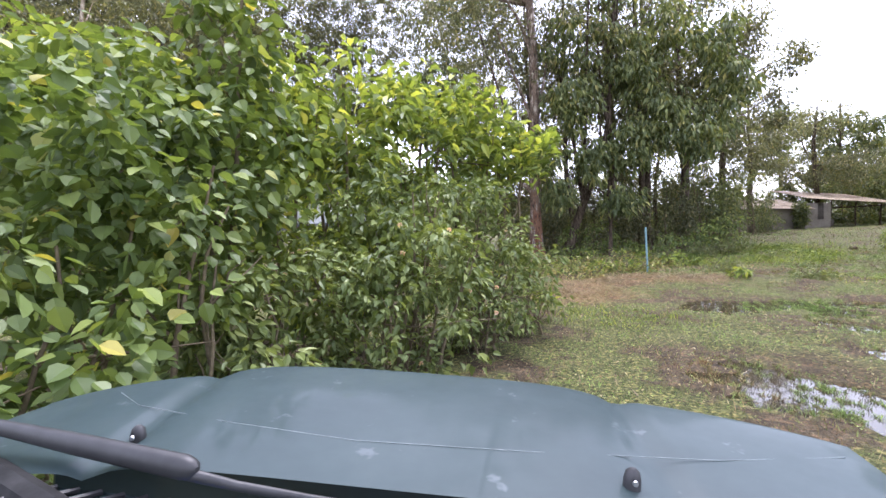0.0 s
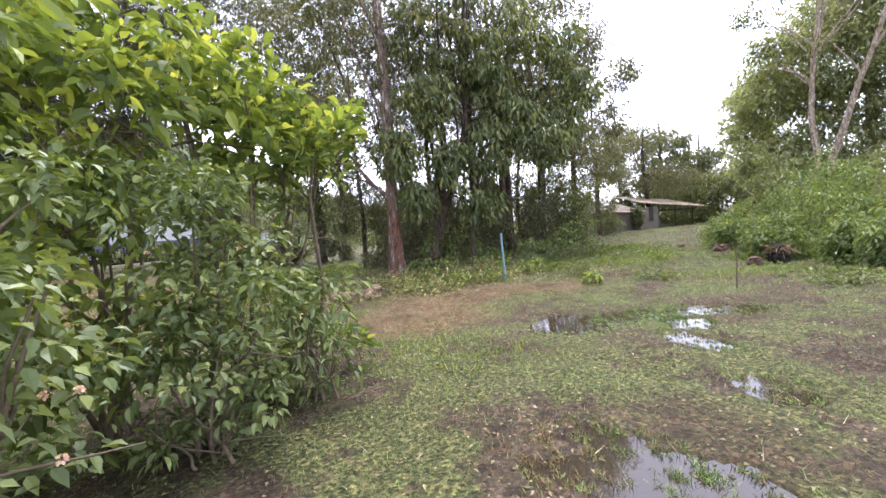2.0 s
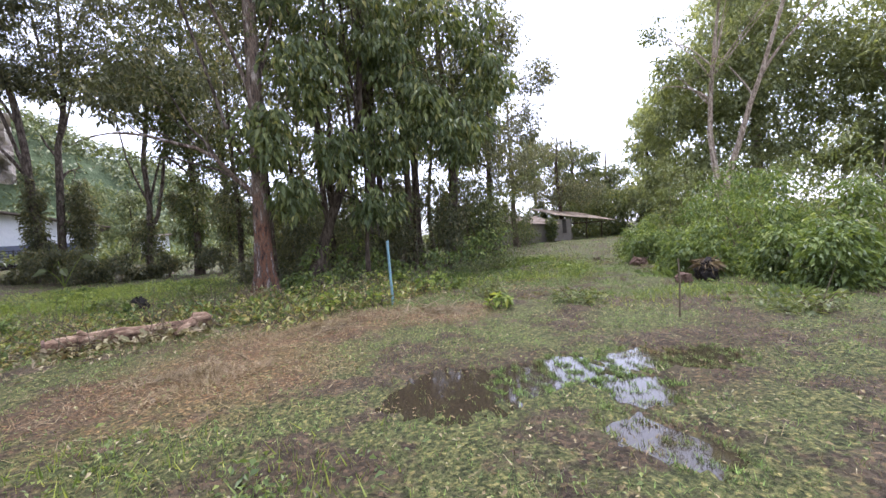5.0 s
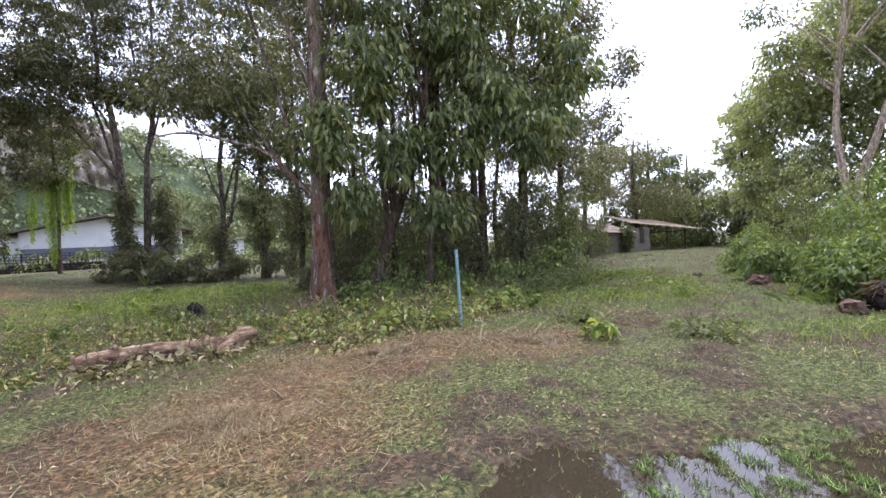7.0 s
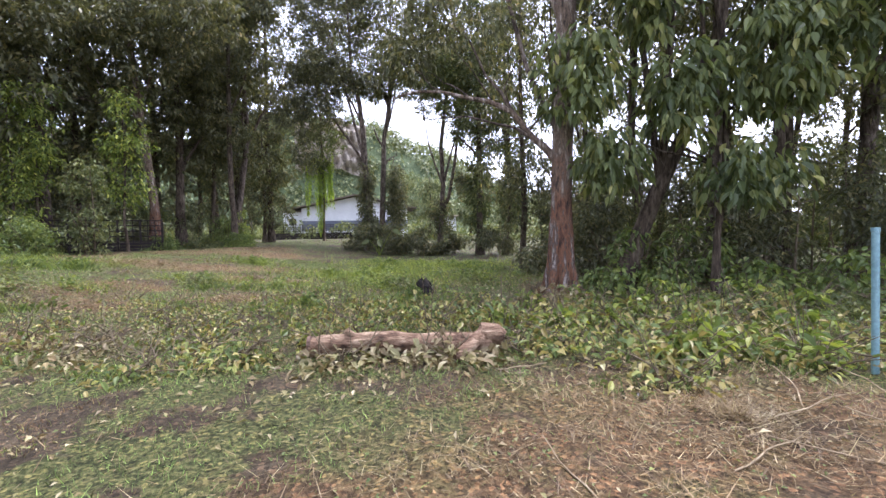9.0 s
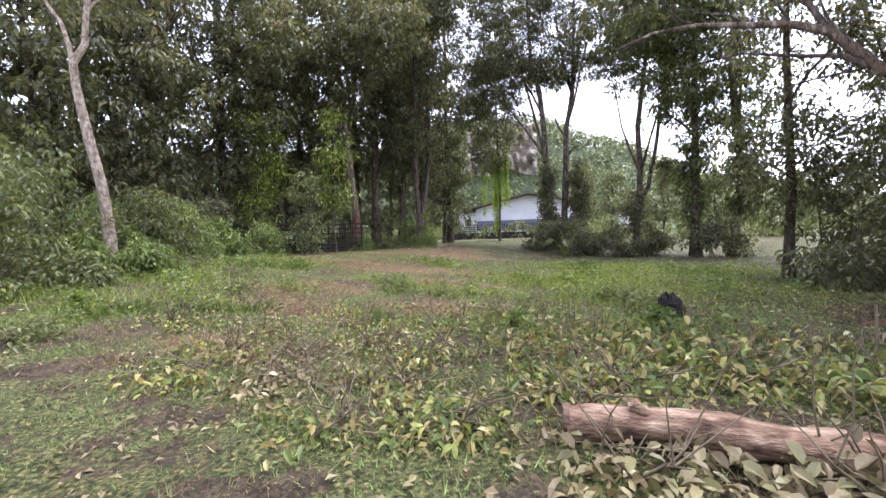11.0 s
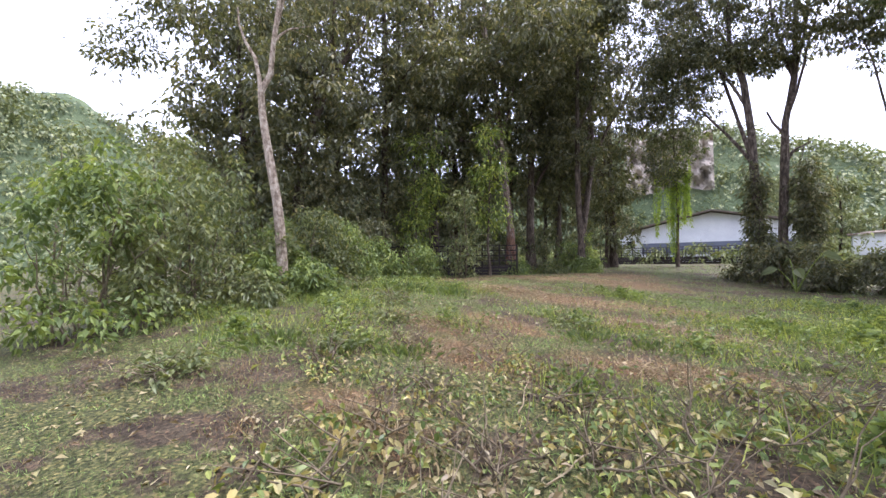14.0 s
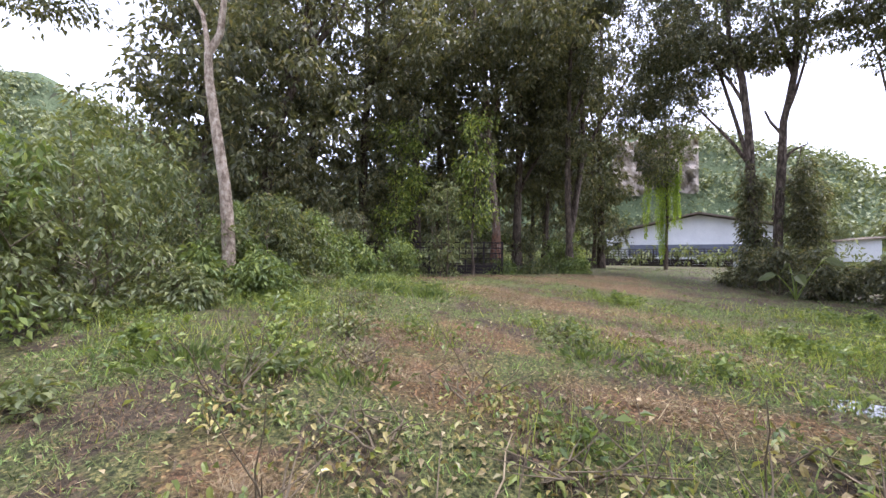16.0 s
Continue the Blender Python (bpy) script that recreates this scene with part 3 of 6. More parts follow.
def tree(x, y, height, r, crown, label, name="tree", bark=None, leaf=None, lean=(0, 0), size=0.2, per=34, sway=0.25, limbs=6, first=0.35, wide=0.5,
         flare=0.5, extra=(), droop=0.5, fine=False, group="trees round the clearing", twig=None, spine=None):
    """A tree: crooked tapered trunk, limbs out to its leaf masses, and leaves in many small sprays.
    crown: (dx, dy, z, rx, ry, rz, sprays) for each leaf mass."""
    z0 = float(ground_z(x, y)) - 0.08
    t = thing(name, label, "tree", pose(x, y, z0), group)
    k = 11
    top = np.array([lean[0], lean[1], height])
    line = bent((0, 0, 0), top, k, sway)
    line[:2, :2] *= 0.3
    if spine is not None:
        line = np.asarray(spine, float)
        k = len(line)
    rad = taper(r, r * 0.28, k, flare)
    b = Builder()
    tube(b, line, rad, 10, 0.07)
    part("trunk", b.mesh("trunk", bark or BARK_DARK, True), t)
    ends = []
    for dx, dy, z, rx, ry, rz, cnt in crown:
        ends.append((dx, dy, z, rx, ry, rz))
    for n in range(limbs):
        e = ends[n % len(ends)]
        s = first + (0.9 - first) * rng.uniform(0, 1)
        i = min(int(s * (k - 1)), k - 2)
        p0 = line[i]
        d = unit(rng.normal(size=3))
        p1 = np.array(e[:3]) + d * np.array(e[3:]) * 0.7
        if p1[2] < p0[2] + 0.3:
            p1[2] = p0[2] + abs(p1[2] - p0[2]) * 0.3 + 0.5
        b = Builder()
        lb = bent(p0, p1, 7, 0.18, -0.2)
        tube(b, lb, taper(rad[i] * 0.55, rad[i] * 0.1, 7), 6, 0.05)
        for _ in range(4):
            q = lb[rng.integers(2, 6)]
            q1 = q + unit(rng.normal(size=3) + np.array([0, 0, 0.4])) * rng.uniform(0.7, 1.8)
            tube(b, bent(q, q1, 4, 0.08), taper(rad[i] * 0.14, rad[i] * 0.04, 4), 4)
        part("limb", b.mesh("limb", bark or BARK_DARK, True), t)
    for pts, r0, r1 in extra:
        b = Builder()
        pl = np.asarray(pts, float)
        tube(b, pl, taper(r0, r1, len(pl)), 7, 0.05)
        part("limb", b.mesh("limb", (twig if r0 < 0.068 else None) or bark or BARK_DARK, True), t)
    b = Builder()
    for dx, dy, z, rx, ry, rz, cnt in crown:
        c = in_ball(cnt, (dx, dy, z), (rx, ry, rz), 0.25)
        clumps(b, c, wide * rng.uniform(0.6, 1.3, cnt), per, size, 0.5, fine, droop)
    part("crown", b.mesh("crown", leaf or LEAF_DARK), t)
    return t


def shrub(x, y, label, masses, name="shrub", leaf=None, size=0.12, per=24, width=0.5, fine=False, stems=7, wide=0.3, droop=0.45, group="shrubs at the clearing's edge", stem=None, spread=0.35):
    """A shrub: crooked stems from one foot and leaf sprays; masses are (dx, dy, z, rx, ry, rz, sprays)."""
    z0 = float(ground_z(x, y)) - 0.04
    t = thing(name, label, "shrub", pose(x, y, z0), group)
    for n in range(stems):
        e = masses[n % len(masses)]
        p1 = np.array(e[:3]) + unit(rng.normal(size=3)) * np.array(e[3:6]) * 0.75
        foot = np.array([e[0] * 0.6, e[1] * 0.6, 0]) + rng.normal(0, 0.1, 3) * np.array([1, 1, 0])
        p1[2] = max(p1[2], 0.3)
        b = Builder()
        lb = bent(foot, p1, 7, 0.1)
        r = 0.012 + 0.007 * p1[2]
        tube(b, lb, taper(r, r * 0.3, 7), 5, 0.08)
        for _ in range(3):
            q = lb[rng.integers(2, 6)]
            tube(b, bent(q, q + unit(rng.normal(size=3) + np.array([0, 0, 0.6])) * rng.uniform(0.3, 0.8), 4, 0.04), taper(r * 0.5, r * 0.15, 4), 4)
        part("stem", b.mesh("stem", stem or TWIG, True), t)
    b = Builder()
    for dx, dy, z, rx, ry, rz, cnt in masses:
        c = in_ball(cnt, (dx, dy, z), (rx, ry, rz), 0.3)
        c[:, 2] = np.maximum(c[:, 2], 0.08)
        clumps(b, c, wide * rng.uniform(0.6, 1.3, cnt), per, size, width, fine, droop, 0.7, spread)
    part("foliage", b.mesh("foliage", leaf or LEAF_BRIGHT), t)
    return t

# ---- the red-barked tree and the stand behind it ----
DARK_TREE = "tall tropical tree with dark trunk and small glossy leaves"
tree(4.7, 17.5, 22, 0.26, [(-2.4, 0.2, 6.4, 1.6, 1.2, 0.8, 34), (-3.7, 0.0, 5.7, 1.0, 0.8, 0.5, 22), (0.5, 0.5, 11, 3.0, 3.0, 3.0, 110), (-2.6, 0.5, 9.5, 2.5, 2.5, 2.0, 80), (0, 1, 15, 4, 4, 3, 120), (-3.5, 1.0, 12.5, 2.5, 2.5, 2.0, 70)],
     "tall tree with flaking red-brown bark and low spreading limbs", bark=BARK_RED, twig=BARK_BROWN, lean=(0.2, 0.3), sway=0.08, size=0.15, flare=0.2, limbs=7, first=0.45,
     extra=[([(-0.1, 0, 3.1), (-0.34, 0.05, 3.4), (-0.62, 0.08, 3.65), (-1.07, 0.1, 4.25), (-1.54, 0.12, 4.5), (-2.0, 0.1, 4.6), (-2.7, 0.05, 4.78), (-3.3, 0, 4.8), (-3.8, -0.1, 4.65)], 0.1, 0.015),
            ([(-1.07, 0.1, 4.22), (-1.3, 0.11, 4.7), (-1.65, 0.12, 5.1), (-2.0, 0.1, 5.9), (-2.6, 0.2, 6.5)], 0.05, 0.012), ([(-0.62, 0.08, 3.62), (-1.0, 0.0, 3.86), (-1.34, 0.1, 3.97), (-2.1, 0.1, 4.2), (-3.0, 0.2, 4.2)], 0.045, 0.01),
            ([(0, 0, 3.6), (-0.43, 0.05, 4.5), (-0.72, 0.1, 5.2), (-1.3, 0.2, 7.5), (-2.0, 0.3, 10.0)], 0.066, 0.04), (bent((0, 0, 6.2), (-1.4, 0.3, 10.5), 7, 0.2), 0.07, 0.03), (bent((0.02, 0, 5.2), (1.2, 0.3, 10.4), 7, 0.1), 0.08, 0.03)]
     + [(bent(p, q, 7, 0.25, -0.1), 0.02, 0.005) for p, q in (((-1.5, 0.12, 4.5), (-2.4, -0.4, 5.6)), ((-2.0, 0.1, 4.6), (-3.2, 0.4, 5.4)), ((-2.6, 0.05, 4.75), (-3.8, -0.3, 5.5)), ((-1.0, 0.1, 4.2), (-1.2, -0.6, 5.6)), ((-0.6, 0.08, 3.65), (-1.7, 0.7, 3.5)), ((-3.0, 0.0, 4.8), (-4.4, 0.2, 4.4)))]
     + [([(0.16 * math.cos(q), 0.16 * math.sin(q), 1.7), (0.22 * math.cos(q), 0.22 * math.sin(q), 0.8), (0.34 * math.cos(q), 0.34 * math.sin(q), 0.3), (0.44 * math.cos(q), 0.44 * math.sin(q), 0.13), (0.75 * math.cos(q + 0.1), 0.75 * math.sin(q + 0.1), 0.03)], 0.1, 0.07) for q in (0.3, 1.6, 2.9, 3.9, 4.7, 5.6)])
tree(7.9, 17.4, 13, 0.075, [(-2.9, -0.5, 4.7, 0.9, 0.7, 1.2, 40), (-2.3, -0.5, 2.9, 0.7, 0.6, 0.7, 22), (-1.5, -0.6, 6.6, 1.2, 1.0, 1.2, 52), (-0.9, -0.6, 4.2, 1.0, 0.8, 1.0, 40), (0.3, -0.5, 2.6, 0.9, 0.7, 0.7, 26), (0.8, -0.6, 4.9, 1.1, 0.9, 1.2, 52), (2.1, -0.9, 5.8, 1.2, 1.0, 1.2, 52), (3.1, -1.4, 4.7, 0.9, 0.9, 1.1, 36), (4.1, -1.2, 5.9, 0.9, 0.9, 1.0, 30), (4.7, -1.2, 7.2, 1.0, 0.9, 1.0, 32), (4.2, -1.0, 8.8, 1.2, 1.1, 1.1, 36), (1.0, -0.3, 7.7, 1.6, 1.2, 1.2, 60), (-1.2, 0, 9.2, 1.8, 1.5, 1.4, 60), (2.2, -0.5, 9.6, 2.0, 1.5, 1.5, 60), (0.5, 0, 12.0, 2.6, 2.0, 1.6, 60)],
     "slender tree hung with large drooping dull-green leaves", leaf=LEAF_TEAK, size=0.24, per=19, wide=0.42, limbs=12, first=0.2, bark=BARK_DARK, droop=1.2, fine=1)
tree(6.2, 18.3, 15, 0.22, [(0.5, 0, 9, 3, 3, 3, 110), (1, 0, 13, 3.5, 3, 2.5, 60)], DARK_TREE, spine=[(0, 0, 0), (0.35, -0.11, 1.22), (0.83, -0.27, 2.53), (1.48, -0.54, 4.19), (1.88, -0.72, 5.94), (2.08, -0.72, 8.94), (2.38, -0.72, 12.44)], size=0.14)
tree(7.67, 21.03, 15, 0.14, [(0, 0, 8, 2.5, 2.5, 3, 90), (0, 0, 12, 3, 3, 2.5, 48)], DARK_TREE, size=0.145)
tree(9.12, 19.84, 17, 0.2, [(0.5, 0, 8.5, 3, 3, 2.6, 100), (0, 0, 13, 3.6, 3, 3, 60)], "tall tree with pale brown trunk and dark leaves", bark=BARK_BROWN, size=0.145)
tree(10.02, 21.36, 15, 0.15, [(0, 0, 9, 2.6, 3, 3, 90), (0, 0, 13, 3, 3, 2.5, 42)], DARK_TREE, size=0.145)
tree(10.68, 20.06, 16, 0.17, [(0, 0, 7.5, 2.4, 2.4, 2.5, 90), (0, 0, 12, 3, 3, 3, 54)], DARK_TREE, size=0.145)
tree(11.71, 21.32, 15, 0.2, [(0, -0.5, 7, 2.4, 2.4, 2.4, 90), (0, 0, 11, 2.8, 3, 3, 54)], DARK_TREE, size=0.145)
tree(5.24, 20.1, 13, 0.12, [(0, 0, 8, 2.2, 2.2, 2.5, 80), (0, 0, 11, 2.5, 2.5, 2, 36)], DARK_TREE, size=0.14)
tree(13.2, 20.62, 16, 0.24, [(-0.5, 0, 6.5, 2.4, 2.4, 2.2, 90), (-0.5, 0, 10.5, 2.4, 2.8, 2.6, 110), (0, 0, 14, 2.4, 2.6, 2, 42), (0.6, -1.6, 8.4, 1.3, 1.3, 1.6, 60), (1.4, -2.4, 9.6, 1.2, 1.2, 1.4, 50), (0.9, -1.2, 5.4, 1.2, 1.2, 1.2, 40), (0.6, -2.0, 12.0, 1.6, 1.6, 1.4, 46), (5.2, -0.5, 9.3, 1.3, 1.2, 0.8, 40), (4.6, -0.5, 7.0, 0.9, 0.9, 1.2, 26), (2.6, 0, 6.5, 1.2, 1.2, 1.0, 28), (3.4, 0, 11.5, 1.4, 1.4, 0.9, 18)],
     "tree with a bare limb reaching over the track", size=0.165, limbs=5, bark=BARK_BROWN,
     extra=[(bent((0, 0, 5.6), (3.0, -0.3, 8.6), 7, 0.1), 0.12, 0.06), (bent((3.0, -0.3, 8.6), (3.8, -0.2, 13.0), 6, 0.1), 0.06, 0.02), (bent((2.6, -0.3, 8.2), (5.6, -0.6, 9.6), 6, 0.1), 0.05, 0.02),
            (bent((0, 0, 4.6), (4.8, -0.4, 7.8), 7, 0.1), 0.07, 0.02)])
for x, y, h in ((4.34, 24.23, 12), (6.96, 25.09, 12), (9.38, 24.22, 12), (11.72, 24.57, 12), (14.21, 24.7, 12), (16.66, 25.38, 12), (8.12, 28.84, 11)):
    tree(x, y, h, 0.13, [(0, 0, 3.6, 1.7, 1.5, 1.9, 80), (0, 0, 6.6, 2.0, 1.8, 1.6, 46), (0, 0, 9.6, 2.6, 2.4, 2.2, 60)], "slim tree in the shade of the stand", size=0.165, limbs=4)
# vine-clad and twin trees beyond the open grass
tree(2.38, 33.21, 15, 0.22, [(0, 0, 8.5, 2.6, 2.6, 2.6, 120), (0, 0, 13, 3.6, 3, 3.2, 190), (0.5, 0, 19, 4.2, 3.4, 3.2, 190), (0, 0, 4, 0.8, 0.8, 2.6, 70), (-1.6, -1, 10.9, 2.2, 2, 1.2, 90)], "tall tree wrapped in green creepers", leaf=LEAF_FOREST, size=0.22, per=33)
tree(4, 34, 14, 0.2, [(0, 0, 8, 2.4, 2.6, 3, 110), (0, 0, 13, 3, 2.6, 3, 120), (1.5, 0, 18.5, 4, 3.4, 3.2, 180), (0.5, 0, 3.8, 0.8, 0.8, 2.6, 70)], "tall tree wrapped in green creepers", leaf=LEAF_FOREST, size=0.22, per=33)
tree(-0.58, 37.13, 19, 0.22, [(0.6, 0, 11.5, 2.8, 2.6, 2.0, 120), (-0.3, 0, 16.2, 4.2, 3.4, 3.4, 190), (0, 0, 21.5, 5, 4, 3, 190), (-1.8, -0.5, 13.4, 3, 2.2, 1.3, 90), (1.0, -2.0, 12.4, 2.8, 1.6, 1.1, 70), (2.2, 0, 9.4, 1.6, 1.4, 2.2, 60), (1.6, 0, 5.0, 0.6, 0.6, 1.2, 24), (-1.4, 0, 11.8, 1.3, 1.2, 1.0, 30), (0, 0, 2.8, 0.7, 0.6, 1.6, 45)], "dark tree of three stems with sparse small leaves", size=0.2, per=36, bark=BARK_BROWN,
     spine=[(0, 0, 0), (0, 0, 1.5), (0.27, 0, 4.8), (0.16, 0, 7.7), (0.53, 0, 10.5), (0.71, 0, 12.0), (1.11, 0, 14.3), (1.4, 0, 19.0)],
     extra=[([(0.05, 0, 2.2), (0.3, 0, 3.3), (0.66, 0, 4.0), (1.1, 0, 6.2), (1.4, 0, 8.5), (2.1, -0.1, 12.7)], 0.16, 0.08), ([(0.2, 0, 5.0), (-0.3, 0, 6.4), (-0.72, 0, 7.8), (-1.08, 0, 10.3), (-1.4, 0, 11.5)], 0.075, 0.03)])
tree(-5.35, 38.98, 18, 0.24, [(0, 0, 13.2, 2.8, 2.6, 1.5, 90), (0.3, 0, 17.4, 4.2, 3.4, 3, 170), (1, 0, 22.5, 5, 4, 3, 190), (-0.6, -1.0, 12.4, 2.8, 2.2, 1.0, 80), (1.05, 0.3, 3.9, 0.7, 0.6, 2.9, 120)], "forked tree with a bare brown trunk", size=0.2, per=36, bark=BARK_BROWN, flare=0.2,
     spine=[(0, 0, 0), (0, 0, 2.5), (0.18, 0.03, 6.4), (0.26, 0.05, 8.6), (0.72, 0.12, 10.9), (0.81, 0.14, 13.1), (0.89, 0.15, 15.6), (1.0, 0.2, 20.0)],
     extra=[([(0.2, 0.04, 8.0), (-0.25, 0.04, 8.7), (-0.5, 0.04, 9.4)], 0.09, 0.05), ([(0.72, 0.12, 10.8), (0.3, 0.1, 12.2), (-0.1, 0.1, 14.5), (-0.3, 0, 17.0)], 0.11, 0.05)])
tree(-6.13, 37.91, 18, 0.26, [(-2.4, 0, 13, 3, 2.6, 2.2, 140), (-3.8, 0, 10.4, 2.4, 2.2, 1.9, 110), (-2, 0, 17, 4.2, 3.4, 3.2, 180), (-4.6, 0, 21.5, 4.2, 3.4, 3.2, 210), (-4.8, 0.5, 17.0, 3.0, 2.8, 2.4, 90), (-0.8, 0, 21.0, 3.6, 3.2, 2.8, 130), (-3.8, -1, 13.4, 3, 2.2, 1.6, 100), (-5.4, -1, 10.6, 2, 2.2, 1.9, 70), (-5.0, 0, 7.4, 1.1, 1.1, 1.6, 34), (-0.1, 0, 4.2, 0.45, 0.4, 2.8, 80)],
     "leaning tree with creepers up its trunk", size=0.2, per=36, bark=BARK_BROWN,
     spine=[(0.05, 0, 0), (0, 0, 2.4), (-0.13, -0.03, 6.3), (-0.2, -0.04, 8.1), (-0.44, -0.1, 10.9), (-0.68, -0.15, 12.3), (-1.0, -0.23, 13.4), (-1.0, -0.23, 15.7), (-1.2, -0.3, 19.0)],
     extra=[([(-0.3, -0.06, 9.4), (-0.9, -0.1, 10.8), (-1.9, -0.2, 12.6), (-2.8, -0.2, 14.0)], 0.1, 0.04)])
# the dark wood on the far side of the clearing
tree(-17.46, 38.18, 21, 0.3, [(-0.8, 0, 8.5, 2.8, 3.0, 2.6, 110), (0, 0, 13, 4, 4, 3, 130), (0.5, 0, 18, 4, 4, 3, 110)], "tall forked tree leaning over the edge of the wood", size=0.27, bark=BARK_BROWN,
     spine=[(0, 0, 0), (0.15, 0.1, 0.7), (0.6, 0.37, 4.0), (1.04, 0.63, 7.5), (1.15, 0.69, 10.0), (1.03, 0.62, 14.1), (0.69, 0.42, 16.0), (0.46, 0.28, 19.0)],
     extra=[([(1.06, 0.64, 7.8), (1.5, 0.9, 9.0), (2.1, 1.2, 10.5), (3.0, 1.6, 11.9), (4.0, 2.0, 14.0)], 0.13, 0.05)])
tree(-18.45, 37.17, 16, 0.17, [(0, 0, 8, 2.6, 3, 3, 90), (0, 0, 12, 3.2, 3.2, 3, 80)], DARK_TREE, lean=(0.8, 0), size=0.27)
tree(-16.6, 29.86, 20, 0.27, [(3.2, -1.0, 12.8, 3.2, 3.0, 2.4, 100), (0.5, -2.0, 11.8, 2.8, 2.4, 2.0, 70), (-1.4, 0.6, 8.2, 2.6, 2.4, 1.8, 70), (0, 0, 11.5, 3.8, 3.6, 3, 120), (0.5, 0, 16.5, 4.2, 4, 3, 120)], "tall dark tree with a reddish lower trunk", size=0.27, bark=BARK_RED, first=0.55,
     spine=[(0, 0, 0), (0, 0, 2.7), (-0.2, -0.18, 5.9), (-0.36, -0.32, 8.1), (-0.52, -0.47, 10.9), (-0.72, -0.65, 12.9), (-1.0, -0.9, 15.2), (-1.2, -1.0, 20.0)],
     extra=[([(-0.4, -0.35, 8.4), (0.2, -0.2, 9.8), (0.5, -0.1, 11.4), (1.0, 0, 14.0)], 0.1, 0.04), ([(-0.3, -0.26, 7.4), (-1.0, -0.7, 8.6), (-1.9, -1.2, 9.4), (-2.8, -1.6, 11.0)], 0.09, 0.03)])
tree(-14.4, 34.03, 22, 0.2, [(-0.5, -2.0, 15.2, 3.2, 2.6, 2.2, 90), (1.8, -1.0, 16.2, 2.6, 2.4, 1.8, 60), (1.2, 0, 20.0, 4.2, 3.6, 2.6, 90), (-0.8, 0, 8.5, 2.2, 2.4, 2.2, 80), (0, 0, 12.5, 3.2, 3, 2.4, 90), (0.5, 0, 17, 3.6, 3.4, 2.6, 100)], DARK_TREE, size=0.26)
tree(-20.6, 18.4, 20, 0.34, [(0, 0, 4.5, 3.2, 3.2, 2.2, 150), (1, 0, 8.5, 4, 4, 3, 170), (0, 0, 13, 4.5, 4.5, 3, 150), (1.5, 0, 17.5, 4, 4, 2.6, 100), (-4, -2, 8.0, 2.6, 2.6, 2.6, 70)], "big dense tree with low dark foliage", size=0.27, limbs=8,
     spine=[(0, 0, 0), (0, 0, 1.4), (-0.03, -0.08, 3.0), (0, 0, 6.1), (0.3, 0.9, 8.8), (0.6, 1.56, 10.7), (0.65, 1.6, 12.7), (0.7, 1.7, 18.0)],
     extra=[([(0.3, 0.9, 8.8), (0.7, 0.2, 11.0), (1.0, -0.6, 13.5)], 0.16, 0.06), ([(0.6, 1.5, 10.6), (1.3, 2.6, 12.4), (1.8, 3.4, 14.5)], 0.14, 0.05)])
tree(-21.41, 24.03, 21, 0.3, [(3.4, 0.5, 11.8, 3.0, 2.6, 2.2, 80), (0, 0, 5, 3.2, 3.2, 2.8, 130), (0, 0, 10, 4, 4, 3.2, 140), (0, 0, 15, 4.4, 4, 3.2, 120), (0, 0, 19, 3.6, 4, 2.4, 70)], "big dense tree with low dark foliage", size=0.27)
tree(-21.9, 29.98, 16, 0.28, [(0, 0, 5, 3, 3, 2.6, 120), (0, 0, 10, 3.8, 3.8, 3.2, 130), (0, 0, 14, 3.5, 3.5, 2.5, 80)], DARK_TREE, size=0.27)
tree(-27.17, 22.69, 16, 0.28, [(0, 0, 6, 3.4, 3.4, 3, 120), (0, 0, 11, 4, 4, 3, 120)], DARK_TREE, size=0.28)
tree(-11.38, 14.56, 12, 0.16, [(-1.5, 0.5, 8.8, 2.2, 2.0, 1.4, 60), (0.8, 0.5, 11, 2.6, 2.4, 1.4, 60), (-2.0, -2.2, 8.2, 1.3, 1.3, 1.0, 40), (-2.8, -3.2, 6.9, 0.8, 0.9, 0.8, 24), (1.2, 1.4, 9.2, 1.6, 1.5, 1.2, 44)], "slender pale-barked tree leaning and forked", bark=BARK_PALE, size=0.15, limbs=2, first=0.75, flare=0.2,
     spine=[(0, 0, 0), (0.02, 0.0, 1.0), (-0.03, -0.04, 1.8), (-0.08, -0.1, 2.6), (-0.22, -0.28, 3.9), (-0.3, -0.42, 5.0), (-0.3, -0.45, 5.6), (-0.12, -0.25, 6.1), (-0.08, -0.2, 6.9), (0.05, 0.0, 8.6), (0.3, 0.2, 11.0)],
     extra=[(bent((-0.3, -0.45, 5.5), (-1.4, -0.8, 8.4), 6, 0.12), 0.07, 0.02)])
for x, y, h, w in ((-19.0, 45.5, 12, 3.0), (-21.73, 40.07, 13, 3.4), (-25.12, 34.14, 13, 3.6), (-26.91, 28.28, 13, 3.6), (-22.74, 16.08, 14, 3.4)):
    tree(x, y, h, 0.2, [(0, 0, h * 0.3, w, w, h * 0.2, 90), (0, 0, h * 0.6, w * 1.1, w, h * 0.22, 110), (0, 0, h * 0.9, w, w, h * 0.18, 80)], "leafy tree filling the dark wood", size=0.33, per=22, leaf=LEAF_DARK)
